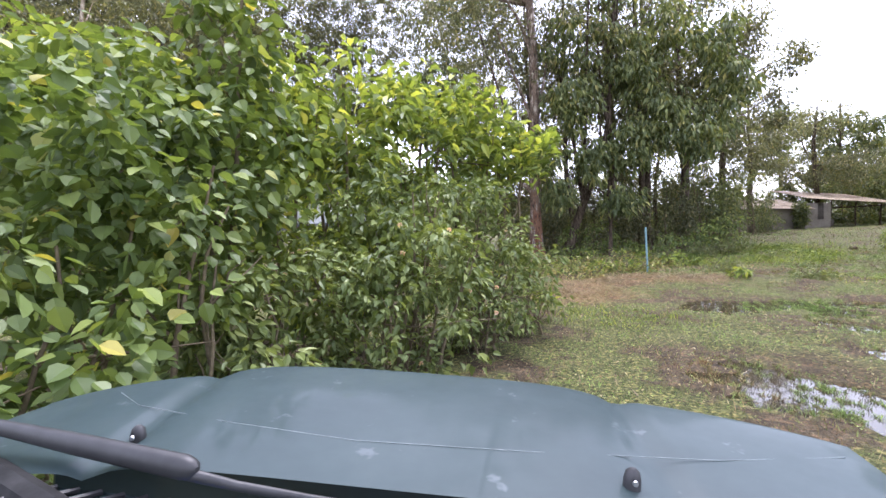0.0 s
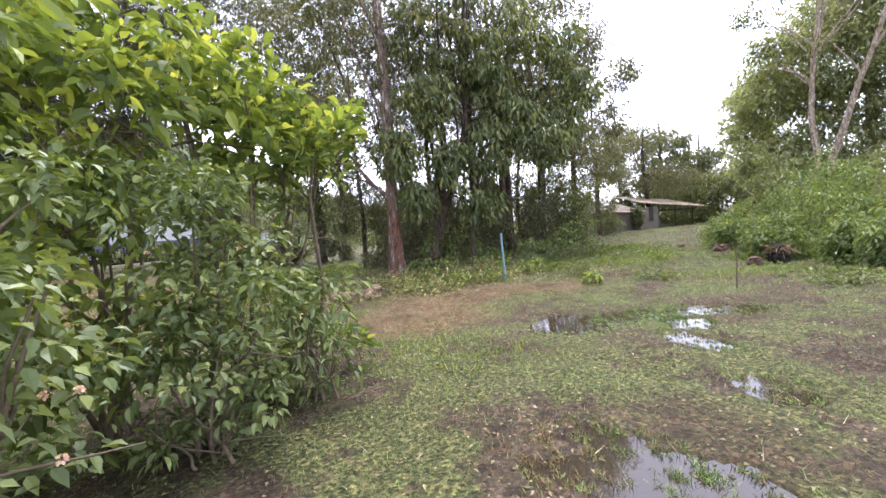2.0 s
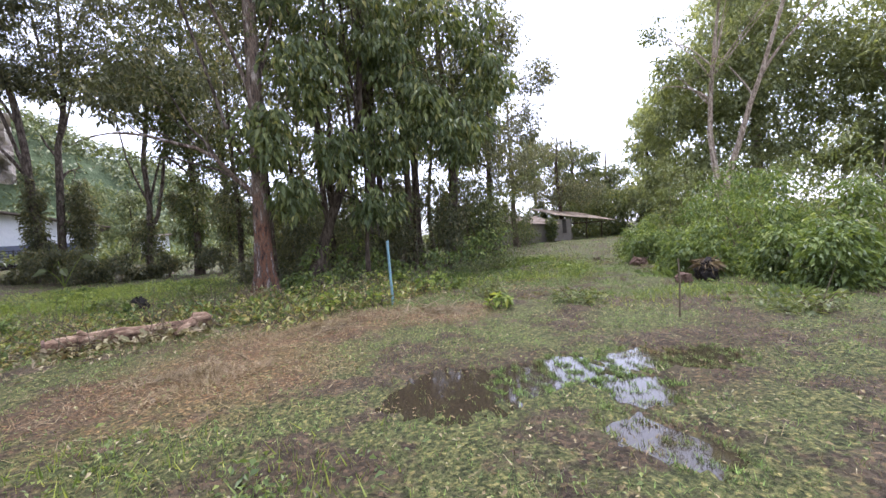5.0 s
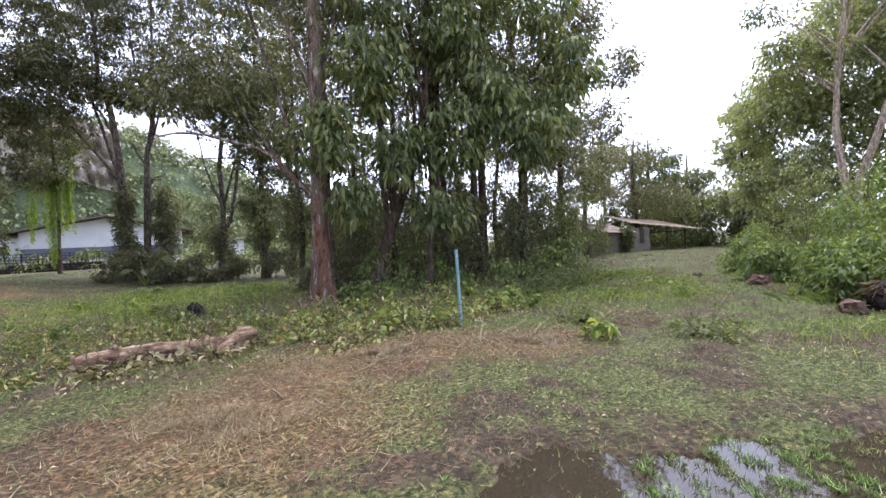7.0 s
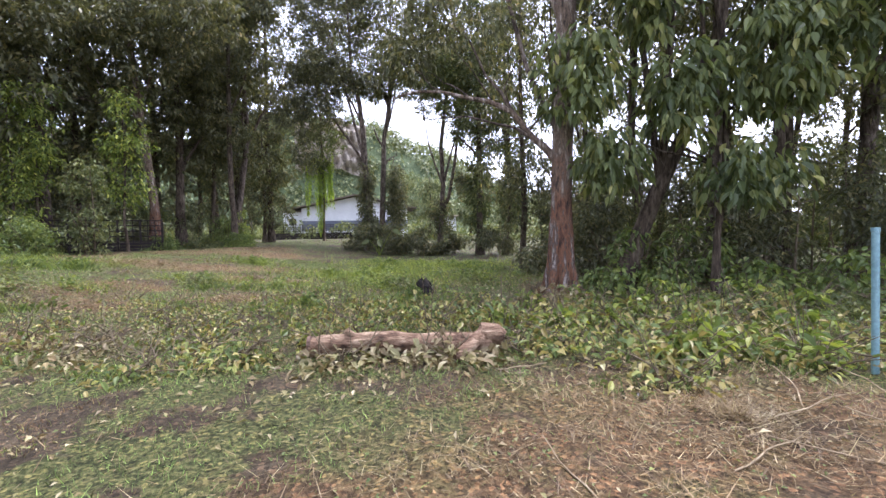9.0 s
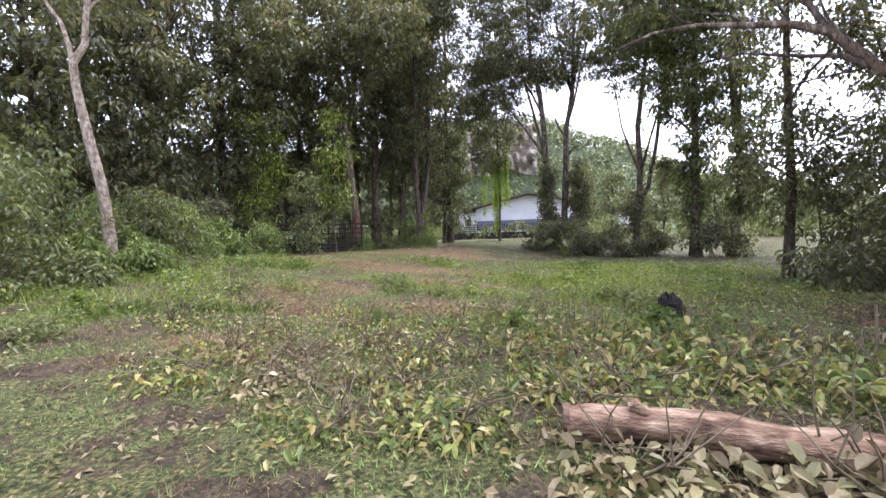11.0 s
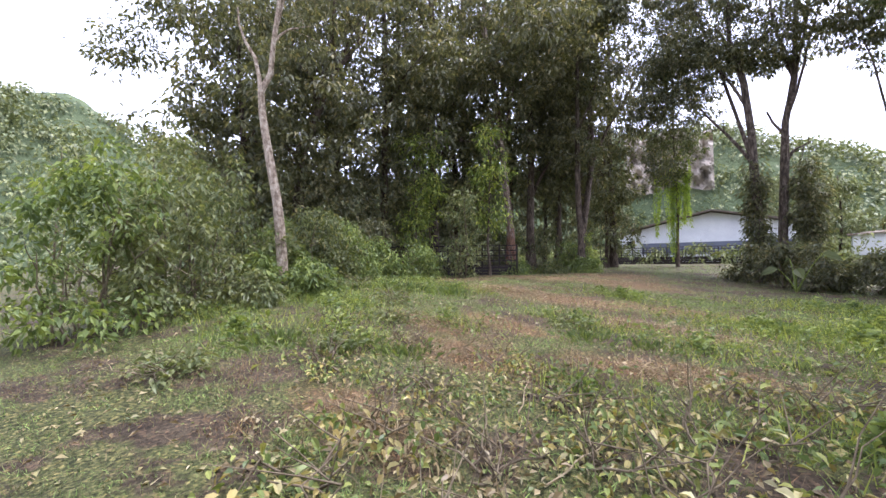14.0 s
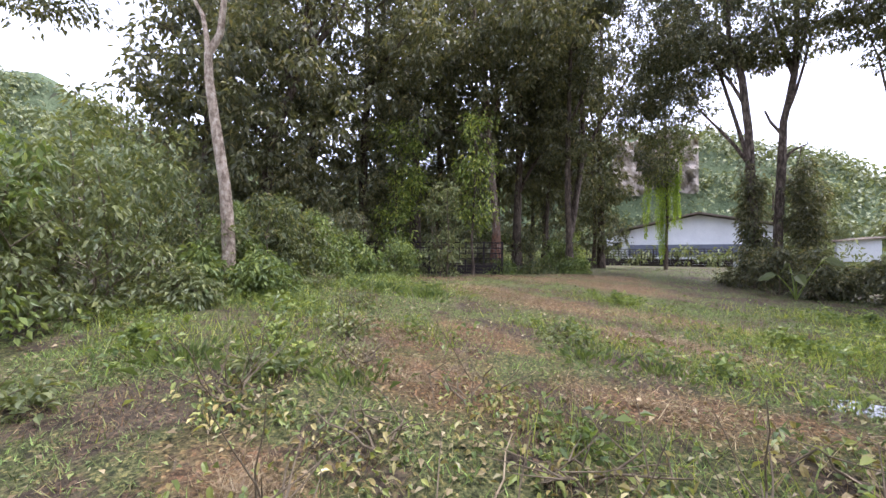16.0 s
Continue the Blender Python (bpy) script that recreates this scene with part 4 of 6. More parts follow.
for x, y, h, w in ((-24.5, 17.5, 25, 4.2), (-25.5, 22.5, 26, 4.4), (-26.0, 28.0, 27, 4.6), (-23.5, 32.5, 27, 4.4), (-21.0, 35.0, 26, 4.2), (-19.0, 41.5, 27, 4.4), (-20.5, 40.5, 26, 4.0), (-20.5, 27.0, 24, 3.8), (-18.0, 33.5, 25, 3.8), (-18.6, 46.0, 27, 4.2)):
    tree(x, y, h, 0.3, [(w * rng.uniform(-0.5, 0.5), w * rng.uniform(-0.5, 0.5), h * z + rng.uniform(-0.8, 0.8), w * rng.uniform(0.75, 1.1), w * rng.uniform(0.75, 1.1), h * 0.115, k) for z, k in ((0.28, 36), (0.45, 46), (0.62, 50), (0.78, 52), (0.93, 46))],
         "tall forest tree with heavy dark foliage in the wood", size=0.36, per=24, wide=0.85, limbs=6, first=0.25, leaf=LEAF_DARK)
# The sunlight on these young trees is put into their brighter leaf colour.
tree(-14.96, 26.32, 8, 0.07, [(0, 0, 3.4, 1.1, 1.0, 1.2, 30), (0.3, 0, 5.6, 1.3, 1.1, 1.1, 34), (0, 0, 7.4, 1.0, 1.0, 0.8, 18)], "young tree with sunlit yellow-green leaves in the dark wood", leaf=LEAF_BRIGHT, size=0.2, per=22, limbs=5)
tree(-18.58, 25.15, 9, 0.07, [(0, 0, 4.4, 1.2, 1.1, 1.4, 34), (0.3, 0, 7.0, 1.4, 1.1, 1.3, 30)], "young tree with sunlit yellow-green leaves in the dark wood", leaf=LEAF_BRIGHT, size=0.2, per=22, limbs=5)
tree(-18.9, 24.4, 8, 0.06, [(0, 0, 2.6, 1.3, 1.2, 1.4, 34), (0.3, 0.4, 5.0, 1.4, 1.2, 1.4, 40), (-0.2, 0, 7.4, 1.1, 1.0, 1.0, 22)], "young tree with sunlit yellow-green leaves in the dark wood", leaf=LEAF_BRIGHT, size=0.2, per=22, limbs=5)
# tree hung with yellow-green vines before the house
t = tree(-14.03, 48.08, 25, 0.12, [(0, 0, 10.5, 2.4, 2.2, 1.8, 70), (-0.4, 0, 8.0, 1.6, 1.4, 1.0, 40), (0.5, 0, 18.0, 3.4, 3, 3.0, 100), (1.6, 0, 22.5, 4.2, 3.4, 3.4, 130)], "thin tree trailing curtains of yellow-green vines", leaf=LEAF_FOREST, size=0.24, limbs=5)
b = Builder()
for n in range(20):
    x, y, top, bot = rng.normal(0, 1.3), rng.normal(-0.2, 0.4), rng.uniform(6.8, 9.0), rng.uniform(2.0, 5.0)
    if n < 7:
        x, y, bot = rng.normal(-0.2, 0.08), -0.15, rng.uniform(0.6, 1.6)
    k = 36
    zz = np.linspace(top, bot, k)
    clumps(b, np.stack([x + 0.08 * np.sin(zz * 1.3 + n), np.full(k, y), zz], -1), 0.08, 6, 0.16, 0.5, False, 1.0)
part("hanging_vines", b.mesh("hanging_vines", LEAF_HANGING), t, "yellow-green vines hanging in strands")
t = thing("coconut_palm", "coconut palm with arching fronds rising over the bushes", "palm tree", pose(-46.43, 11.53, float(ground_z(-46.43, 11.53))))
b = Builder()
tube(b, bent((0, 0, 0), (0.6, 0, 8.6), 9, 0.2), taper(0.2, 0.12, 9, 0.4), 9, 0.04)
part("trunk", b.mesh("trunk", BARK_PALE, True), t)
for n in range(15):
    a, e = n * 2.4, rng.uniform(-0.1, 0.9)
    k = 22
    q = np.linspace(0, 1, k)[:, None]
    out = np.array([math.cos(a), math.sin(a), 0])
    rib = np.array([0.6, 0, 8.6]) + out * q * 2.6 + np.array([0, 0, 1.0]) * (e * 2.0 * q - 2.3 * q * q)
    b = Builder()
    tube(b, rib, taper(0.035, 0.008, k), 4)
    side = np.cross(out, [0, 0, 1.0])
    for s in (1, -1):
        leaves(b, rib[2:], np.repeat((side * s + out * 0.5 + np.array([0, 0, -0.5]))[None], k - 2, 0), np.repeat(np.array([[0, 0, 1.0]]), k - 2, 0), np.linspace(0.75, 0.35, k - 2), 0.14)
    part("frond", b.mesh("frond", LEAF_PALE), t)
# beyond the track
PALE_TREE = "broad tree with pale green foliage beyond the shed"
tree(28.5, 16.5, 20, 0.21, [(0.3, -0.4, 13.6, 1.6, 1.6, 1.2, 26), (1.5, -3.2, 14.6, 2.0, 2.0, 1.4, 34), (-0.9, 1.9, 10.6, 1.0, 1.0, 0.8, 12), (-1.2, 2.4, 12.6, 1.2, 1.2, 0.8, 14)], "bare-limbed tan tree forking into two tall stems", bark=BARK_TAN, size=0.2, limbs=6, first=0.6, leaf=LEAF_PALE, flare=0.25,
     spine=[(0, 0, 0), (-0.02, 0.04, 1.2), (-0.04, 0.08, 2.6), (-0.13, 0.27, 4.3), (-0.2, 0.41, 6.1), (-0.17, 0.34, 7.7), (-0.13, 0.26, 9.2), (0.04, -0.07, 12.2), (0.2, -0.3, 14.5)],
     extra=[([(0, 0, 1.2), (0.06, -0.1, 2.4), (0.11, -0.23, 3.6), (0.35, -0.76, 5.4), (0.55, -1.25, 7.3), (0.77, -1.77, 8.9), (1.12, -2.73, 12.4), (1.4, -3.2, 14.6)], 0.22, 0.07), (bent((-0.17, 0.34, 8.0), (-1.2, 2.6, 9.3), 6, 0.1, -0.4), 0.07, 0.02),
            (bent((-0.1, 0.2, 9.8), (-0.9, 1.8, 11.6), 6, 0.1, -0.3), 0.06, 0.02), (bent((0.6, -1.4, 7.8), (-0.1, 0.1, 10.6), 6, 0.1, -0.2), 0.06, 0.02), (bent((0.75, -1.7, 8.7), (1.9, -4.2, 12.0), 6, 0.1, -0.2), 0.09, 0.02)])
tree(34.6, 17.2, 16, 0.4, [(-1.5, 1.0, 5, 4.2, 4, 3.6, 220), (-1.6, 5.0, 8.6, 2.4, 2.4, 2.8, 110), (-1.4, 5.2, 4.4, 2.2, 2.2, 2.4, 90), (1.2, 1.6, 16.2, 3.2, 3.2, 1.6, 110), (-2.4, 1.0, 9.5, 4.8, 4.2, 3.2, 360), (-0.6, 0, 13.0, 4.0, 4.0, 2.4, 210), (1.8, -3, 6, 3.6, 3, 3.4, 150), (2.0, -3, 10.4, 3.4, 3, 2.8, 140)], "great rounded tree with pale green crown", leaf=LEAF_GREAT, size=0.27, per=40, limbs=8, wide=0.8, bark=BARK_TAN)
tree(37.6, 10.6, 15, 0.35, [(0, 0, 5.0, 4.0, 4, 3.4, 190), (0, 0, 9.6, 4.4, 4.2, 3.0, 210), (0.5, 0, 13.0, 3.6, 3.6, 2.0, 100)], "great rounded tree with pale green crown", leaf=LEAF_GREAT, size=0.3, per=42, wide=0.8, bark=BARK_TAN)
tree(30.2, 7.2, 14, 0.3, [(0, 0, 5.5, 2.4, 2.6, 1.8, 46), (0, 0, 9, 2.8, 3.0, 2.4, 70), (0.5, 0, 12, 2.6, 2.8, 1.8, 40)], "tall tree of small dark leaves by the track", leaf=LEAF_DARK, size=0.2, wide=0.5)
tree(45.79, 43.5, 13, 0.3, [(0, 0, 4.5, 4, 4, 3, 190), (0, 0, 9, 4, 4, 3, 150)], PALE_TREE, leaf=LEAF_FOREST, size=0.36, wide=0.6)
tree(55.08, 45.61, 12, 0.3, [(0, 0, 4.5, 4, 4, 3, 160), (0, 0, 8, 3.6, 4, 2.6, 120)], PALE_TREE, leaf=LEAF_FOREST, size=0.36, wide=0.6)
tree(41.79, 30, 13, 0.2, [(0, 0, 4.0, 2.8, 2.6, 2.2, 110), (0.4, 0, 8.4, 2.5, 2.4, 2.4, 110), (0.2, 0, 11.6, 1.5, 1.4, 1.2, 30)], PALE_TREE, leaf=LEAF_GREAT, size=0.34, wide=0.6)
tree(53.63, 59.89, 20, 0.35, [(0, 0, 14, 4.2, 3.6, 3.8, 150), (-2, 0, 9.5, 3.4, 3, 2.6, 100)], PALE_TREE, leaf=LEAF_PALE, size=0.38, wide=0.6)
tree(36.17, 36.43, 11, 0.25, [(-1, 0, 5.6, 3.4, 3.2, 1.9, 130), (2.0, -1, 5.0, 3.0, 3.0, 1.8, 100), (0, 0, 9.6, 3.4, 3, 2.2, 80)], "small-leaved tree leaning over the shed", leaf=LEAF_DARK, size=0.2, wide=0.5)
tree(24.81, 30.33, 12, 0.22, [(0.6, 0, 4.8, 1.8, 2.0, 1.1, 60), (-0.6, 0, 7.0, 2.6, 2.4, 1.7, 90), (2.6, 0, 7.6, 1.6, 1.6, 1.0, 40), (0, 0, 10.5, 2.4, 2.4, 1.4, 50)], "small-leaved tree leaning over the shed", leaf=LEAF_DARK, size=0.17, wide=0.6)
tree(19.62, 26.17, 14, 0.25, [(0, 0, 6.0, 2.8, 3.2, 2.8, 100), (-1, 0, 10.5, 3, 3.2, 2.4, 70)], DARK_TREE, size=0.22, wide=0.5)

# ---- shrubs ----
HEDGE = "roadside thicket"
LEAFY = "tall leafy shrub with bright green broad leaves"
CREEPER = "creeper-smothered shrub with broad heart-shaped leaves"
shrub(-2.03, 1.91, CREEPER, [(0, 0, 0.9, 0.8, 0.6, 0.9, 60), (-0.3, 0.4, 2.1, 0.9, 0.7, 0.7, 70), (0.25, 0.9, 1.9, 0.6, 0.6, 0.8, 45)], leaf=LEAF_VINE, size=0.095, width=0.85, per=20, fine=2, group=HEDGE, droop=0.35, wide=0.26, stems=12)
shrub(-2.6, 3.66, CREEPER, [(0, 0, 1.2, 1.2, 0.9, 1.2, 80), (-0.4, 0.2, 2.9, 1.3, 0.9, 0.9, 90), (0.8, 0.2, 2.7, 0.7, 0.7, 1.1, 60), (0.9, 0.3, 3.8, 0.4, 0.4, 0.4, 14)], leaf=LEAF_VINE, size=0.115, width=0.85, per=20, fine=2, group=HEDGE, droop=0.35)
shrub(-1.47, 2.94, "low straggling shrub of thin stems", [(0, 0, 0.6, 0.6, 0.7, 0.6, 50), (-0.1, 0.3, 1.3, 0.5, 0.5, 0.4, 26)], leaf=LEAF_LANTANA, size=0.1, per=20, fine=2, group=HEDGE, stems=8, droop=0.2)
shrub(-1.1, 1.82, "low straggling shrub of thin stems", [(0, 0, 0.45, 0.5, 0.4, 0.45, 30)], leaf=LEAF_LANTANA, size=0.1, per=20, fine=2, group=HEDGE, stems=6, droop=0.2)
shrub(-1.16, 5.26, LEAFY, [(0, 0, 1.3, 1.2, 0.8, 1.2, 70), (0, 0.2, 3.2, 1.0, 0.8, 1.0, 65), (-0.9, 0.4, 3.3, 0.8, 0.7, 0.8, 45)], size=0.18, per=15, fine=1, group=HEDGE, leaf=LEAF_BRIGHT, droop=0.25, stems=10)
shrub(-0.19, 6.04, LEAFY, [(0, 0, 1.2, 0.8, 0.8, 1.0, 20), (0, 0.1, 3.5, 0.9, 0.8, 0.8, 55), (-0.2, 0.3, 2.4, 0.7, 0.6, 0.5, 24)], size=0.18, per=15, fine=1, group=HEDGE, leaf=LEAF_BRIGHT, stems=10, droop=0.25)
shrub(0.82, 6.99, "tall shrub with upright rosettes of yellow-green leaves", [(0, 0, 1.0, 0.9, 0.8, 0.9, 13), (0.2, 0.1, 2.9, 0.9, 0.8, 0.8, 60), (0.9, 0.2, 3.0, 0.6, 0.5, 0.5, 34), (0.0, 0, 3.7, 0.8, 0.6, 0.4, 30)], size=0.19, per=13, fine=1, group=HEDGE, leaf=LEAF_BRIGHT, stems=11, droop=-0.35, wide=0.22)
shrub(-4.54, 5.7, LEAFY, [(0, 0, 1.6, 1.6, 1.2, 1.6, 70), (0, 0, 3.8, 1.5, 1.2, 1.0, 80)], size=0.18, per=16, fine=1, group=HEDGE, leaf=LEAF_BRIGHT, droop=0.25)
shrub(-6.86, 4.45, LEAFY, [(0, 0, 1.6, 1.8, 1.4, 1.6, 60), (0, 0, 4.0, 1.6, 1.4, 1.2, 70)], size=0.19, per=18, fine=False, group=HEDGE, leaf=LEAF_BRIGHT, droop=0.25)
shrub(-2.82, 7.49, LEAFY, [(0, 0, 1.5, 1.8, 1.2, 1.4, 60), (0, 0, 3.2, 1.5, 1.0, 0.9, 50)], size=0.18, per=18, fine=False, group=HEDGE, leaf=LEAF_BRIGHT, droop=0.25)


def flowers(owner, places, radius=0.018):
    """Small round flower heads made of many petals."""
    for p in places:
        b = Builder()
        n = 26
        d = unit(rng.normal(size=(n, 3)) + np.array([0, 0, 0.8]))
        leaves(b, np.asarray(p) + d * radius * 0.4, d, rng.normal(size=(n, 3)), np.full(n, radius), 0.9)
        part("flower_head", b.mesh("flower_head", PETAL), owner, "pink and yellow flower head")


s = shrub(-0.47, 3.95, "flowering lantana bush with small rough leaves", [(0, 0, 0.8, 0.95, 0.7, 0.7, 60), (0.5, 0.2, 1.5, 0.7, 0.6, 0.5, 45), (-0.4, 0, 1.3, 0.7, 0.6, 0.5, 45), (0.1, 0.6, 2.1, 0.8, 0.5, 0.5, 45)], name="lantana_bush", leaf=LEAF_LANTANA, size=0.085, width=0.62, per=24, fine=1, droop=0.2, wide=0.24, stems=12, group=HEDGE)
flowers(s, in_ball(16, (0.1, -0.3, 1.2), (1.1, 0.6, 0.7), 0.9))
s = shrub(0.67, 5.41, "flowering lantana bush with small rough leaves", [(0, 0, 0.7, 0.6, 0.6, 0.6, 45), (0.2, 0.2, 1.4, 0.6, 0.6, 0.5, 40), (-0.2, 0.3, 2.1, 0.6, 0.5, 0.4, 30)], name="lantana_bush", leaf=LEAF_LANTANA, size=0.085, width=0.62, per=24, fine=1, droop=0.2, wide=0.24, stems=10, group=HEDGE)
flowers(s, in_ball(8, (0, -0.2, 1.2), (0.7, 0.6, 0.6), 0.9))
shrub(1.5, 6.28, "low straggling shrub of thin stems", [(0, 0, 0.6, 0.5, 0.6, 0.5, 30), (0, 0, 1.1, 0.4, 0.5, 0.4, 16)], leaf=LEAF_LANTANA, size=0.1, per=16, fine=2, group=HEDGE, stems=8)
shrub(1.91, 7.07, "small sapling with upright yellow-green leaves", [(0, 0, 0.42, 0.2, 0.2, 0.16, 8)], name="sapling", leaf=LEAF_BRIGHT, size=0.17, per=8, fine=2, group="", stems=2, wide=0.14, droop=-0.3)
# under the stand of trees
for x, y, h, w in ((5.14, 24.7, 3.4, 1.6), (7.38, 24.82, 4.2, 1.6), (9.57, 24.77, 4.4, 1.7), (11.91, 23.94, 4.4, 1.7), (14, 22.72, 4.2, 1.6), (5.19, 21.64, 2.4, 1.3), (6.86, 21.71, 3.2, 1.4), (8.68, 21.83, 3.8, 1.5), (10.67, 21.78, 3.8, 1.5), (6.39, 20.22, 2.4, 1.3), (8.2, 19.82, 2.8, 1.5), (10.04, 19.08, 2.8, 1.5), (11.68, 19.06, 3.2, 1.5), (13.35, 19.17, 3.6, 1.5), (14.89, 20.58, 3.6, 1.6), (16.64, 22.73, 3.6, 1.8), (19.2, 25.14, 3.6, 1.9), (22.92, 28.3, 4.2, 2.0), (26.3, 30.9, 2.2, 1.4)):
    shrub(x, y, "dark undergrowth shrub beneath the trees", ragged(h, w, 105), leaf=LEAF_DARK if x < 13 else LEAF_FOREST, size=0.14, per=20, wide=0.34, group="undergrowth beneath the trees")
for x, y, h, w in ((7.17, 17.94, 0.8, 0.7), (8.8, 17.3, 0.9, 0.8), (10.38, 16.94, 1.0, 0.8), (11.99, 17.09, 1.3, 0.9), (5.73, 17.54, 0.6, 0.5), (13.38, 17.65, 1.8, 0.9), (6.61, 18.18, 1.7, 0.8), (7.97, 18.55, 1.9, 0.9)):
    shrub(x, y, "low broad-leaved weed at the foot of the trees", [(0, 0, h * 0.5, w, 0.6, h * 0.5, 30)], leaf=LEAF_FRESH, size=0.15, per=12, fine=2, wide=0.25, group="weeds at the foot of the trees", stems=5)
for x, y, h, w in ((36.0, 38.5, 4.2, 2.6), (40.5, 34.5, 4.6, 2.8), (32.0, 40.5, 4.2, 2.6), (42.5, 29.0, 3.6, 2.6), (38.5, 25.5, 2.6, 2.2), (28.0, 41.5, 4.4, 2.6), (24.0, 40.0, 4.2, 2.6), (44.5, 23.0, 4.0, 2.6), (41.8, 38.5, 5.0, 3.2), (42.5, 32.5, 5.0, 3.0), (40.5, 28.0, 3.4, 2.6), (46.5, 40.5, 5.5, 3.2), (47.0, 28.0, 4.6, 3.0)):
    shrub(x, y, "dense green shrub closing the view round the shed", ragged(h, w, 125, 7, True), leaf=LEAF_FOREST, size=0.3, per=20, wide=0.45, group="shrubs round the shed")
# clump with giant leaves round the twin trees
for x, y, h, w in ((-6.13, 35.73, 1.9, 1.3), (-4.45, 34.04, 1.9, 1.5), (-2.73, 33.48, 1.8, 1.4), (-0.99, 33.34, 1.7, 1.4), (0.55, 34.4, 1.7, 1.3), (-5.2, 37.75, 2.4, 1.4), (3.25, 32.75, 1.8, 1.4)):
    shrub(x, y, "dense dark clump of shrubs round the tree trunks", ragged(h, w, 110), leaf=LEAF_DARK, size=0.18, per=20, wide=0.32, group="shrub clumps on the grass")
t = thing("giant_taro", "giant taro with huge upright light green leaves", "plant", pose(-3.77, 32.42, float(ground_z(-3.77, 32.42))))
for n in range(4):
    a = n * 1.55 + 0.3
    tip = np.array([math.cos(a) * rng.uniform(0.4, 1.0), math.sin(a) * 0.5, rng.uniform(0.8, 1.6)])
    b = Builder()
    tube(b, bent((0, 0, 0), tip, 6, 0.04, -0.1), taper(0.035, 0.015, 6), 5)
    stalk = part("stalk", b.mesh("stalk", LEAF_BRIGHT), t)
    b = Builder()
    leaves(b, [tip], [(math.cos(a), math.sin(a) * 0.4, -0.2)], [(0, -0.8, 0.6)], [0.6], 0.6, 2)
    part("leaf", b.mesh("leaf", LEAF_FOREST), t)
# the left edge of the clearing
for x, y, h, w, m in ((-10.11, 13.48, 0.7, 0.8, LEAF_PALE), (-10.84, 15.1, 1.0, 1.0, LEAF_FRESH), (-9.01, 10.73, 3.0, 1.6, LEAF_FRESH), (-10.83, 12.07, 3.8, 1.8, LEAF_PALE), (-9.94, 11.54, 2.6, 1.2, LEAF_PALE), (-12.35, 13.17, 3.2, 1.6, LEAF_FOREST), (-13.72, 12.03, 4.6, 2.0, LEAF_PALE), (-12.31, 15.45, 2.2, 1.4, LEAF_FOREST), (-12.29, 14.88, 1.5, 0.9, LEAF_FRESH), (-15.32, 15.58, 2.5, 1.4, LEAF_FRESH), (-17.44, 16.65, 2.6, 1.5, LEAF_FOREST), (-13.85, 16.62, 2.4, 1.6, LEAF_FOREST), (-13.2, 16.18, 2.6, 1.0, LEAF_FOREST),
                      (-14.91, 18.22, 2.2, 1.6, LEAF_FRESH), (-16.3, 14.11, 4.4, 2.0, LEAF_FOREST), (-16.36, 20, 1.9, 1.5, LEAF_FOREST), (-15.27, 22.05, 1.5, 1.2, LEAF_FRESH), (-17.56, 10.18, 5.0, 2.4, LEAF_PALE), (-19.01, 25.1, 1.8, 1.6, LEAF_FOREST), (-17.96, 30.29, 1.8, 1.5, LEAF_DARK), (-15.7, 36.4, 2.4, 1.3, LEAF_BRIGHT), (-16.62, 35.83, 2.0, 1.6, LEAF_FRESH)):
    shrub(x, y, "tangled shrub with small green leaves on the clearing's edge", ragged(h, w, 100, 9, True), leaf=m, size=0.13, per=22, wide=0.26)
for x, y, h, w, m in ((-12.0, 14.5, 1.5, 0.9, LEAF_PALE), (-11.1, 13.9, 1.1, 0.7, LEAF_FRESH), (-12.9, 15.9, 1.9, 1.1, LEAF_FOREST), (-14.6, 17.2, 2.4, 1.3, LEAF_FOREST), (-16.2, 18.9, 2.6, 1.5, LEAF_FOREST), (-18.0, 20.8, 2.8, 1.7, LEAF_DARK), (-15.6, 20.4, 1.8, 1.1, LEAF_FRESH), (-21.4, 24.0, 3.0, 1.8, LEAF_DARK), (-22.0, 27.5, 3.4, 2.0, LEAF_DARK), (-20.4, 29.4, 2.8, 1.8, LEAF_DARK), (-18.6, 31.6, 2.6, 1.8, LEAF_FOREST), (-17.6, 33.6, 2.6, 1.8, LEAF_DARK), (-16.6, 35.6, 2.4, 1.7, LEAF_FOREST),
                      (-15.6, 29.0, 0.8, 1.0, LEAF_FRESH), (-14.6, 31.0, 0.8, 1.0, LEAF_FOREST), (-13.6, 33.2, 0.9, 1.1, LEAF_FRESH), (-23.5, 31.5, 4.0, 2.4, LEAF_DARK), (-21.0, 34.5, 4.0, 2.4, LEAF_DARK), (-24.5, 26.0, 4.0, 2.4, LEAF_DARK)):
    shrub(x, y, "dim undergrowth shrub at the foot of the wood", ragged(h, w, 80, 7, True), leaf=m, size=0.17, per=18, wide=0.32, group="undergrowth of the wood")
shrub(-14.8, 24.19, "pale climber-covered bush standing upright", [(0, 0, 1.4, 1.0, 0.9, 1.5, 60), (0, 0, 3.4, 0.9, 0.8, 1.2, 50)], leaf=LEAF_PALE, size=0.16, per=20)
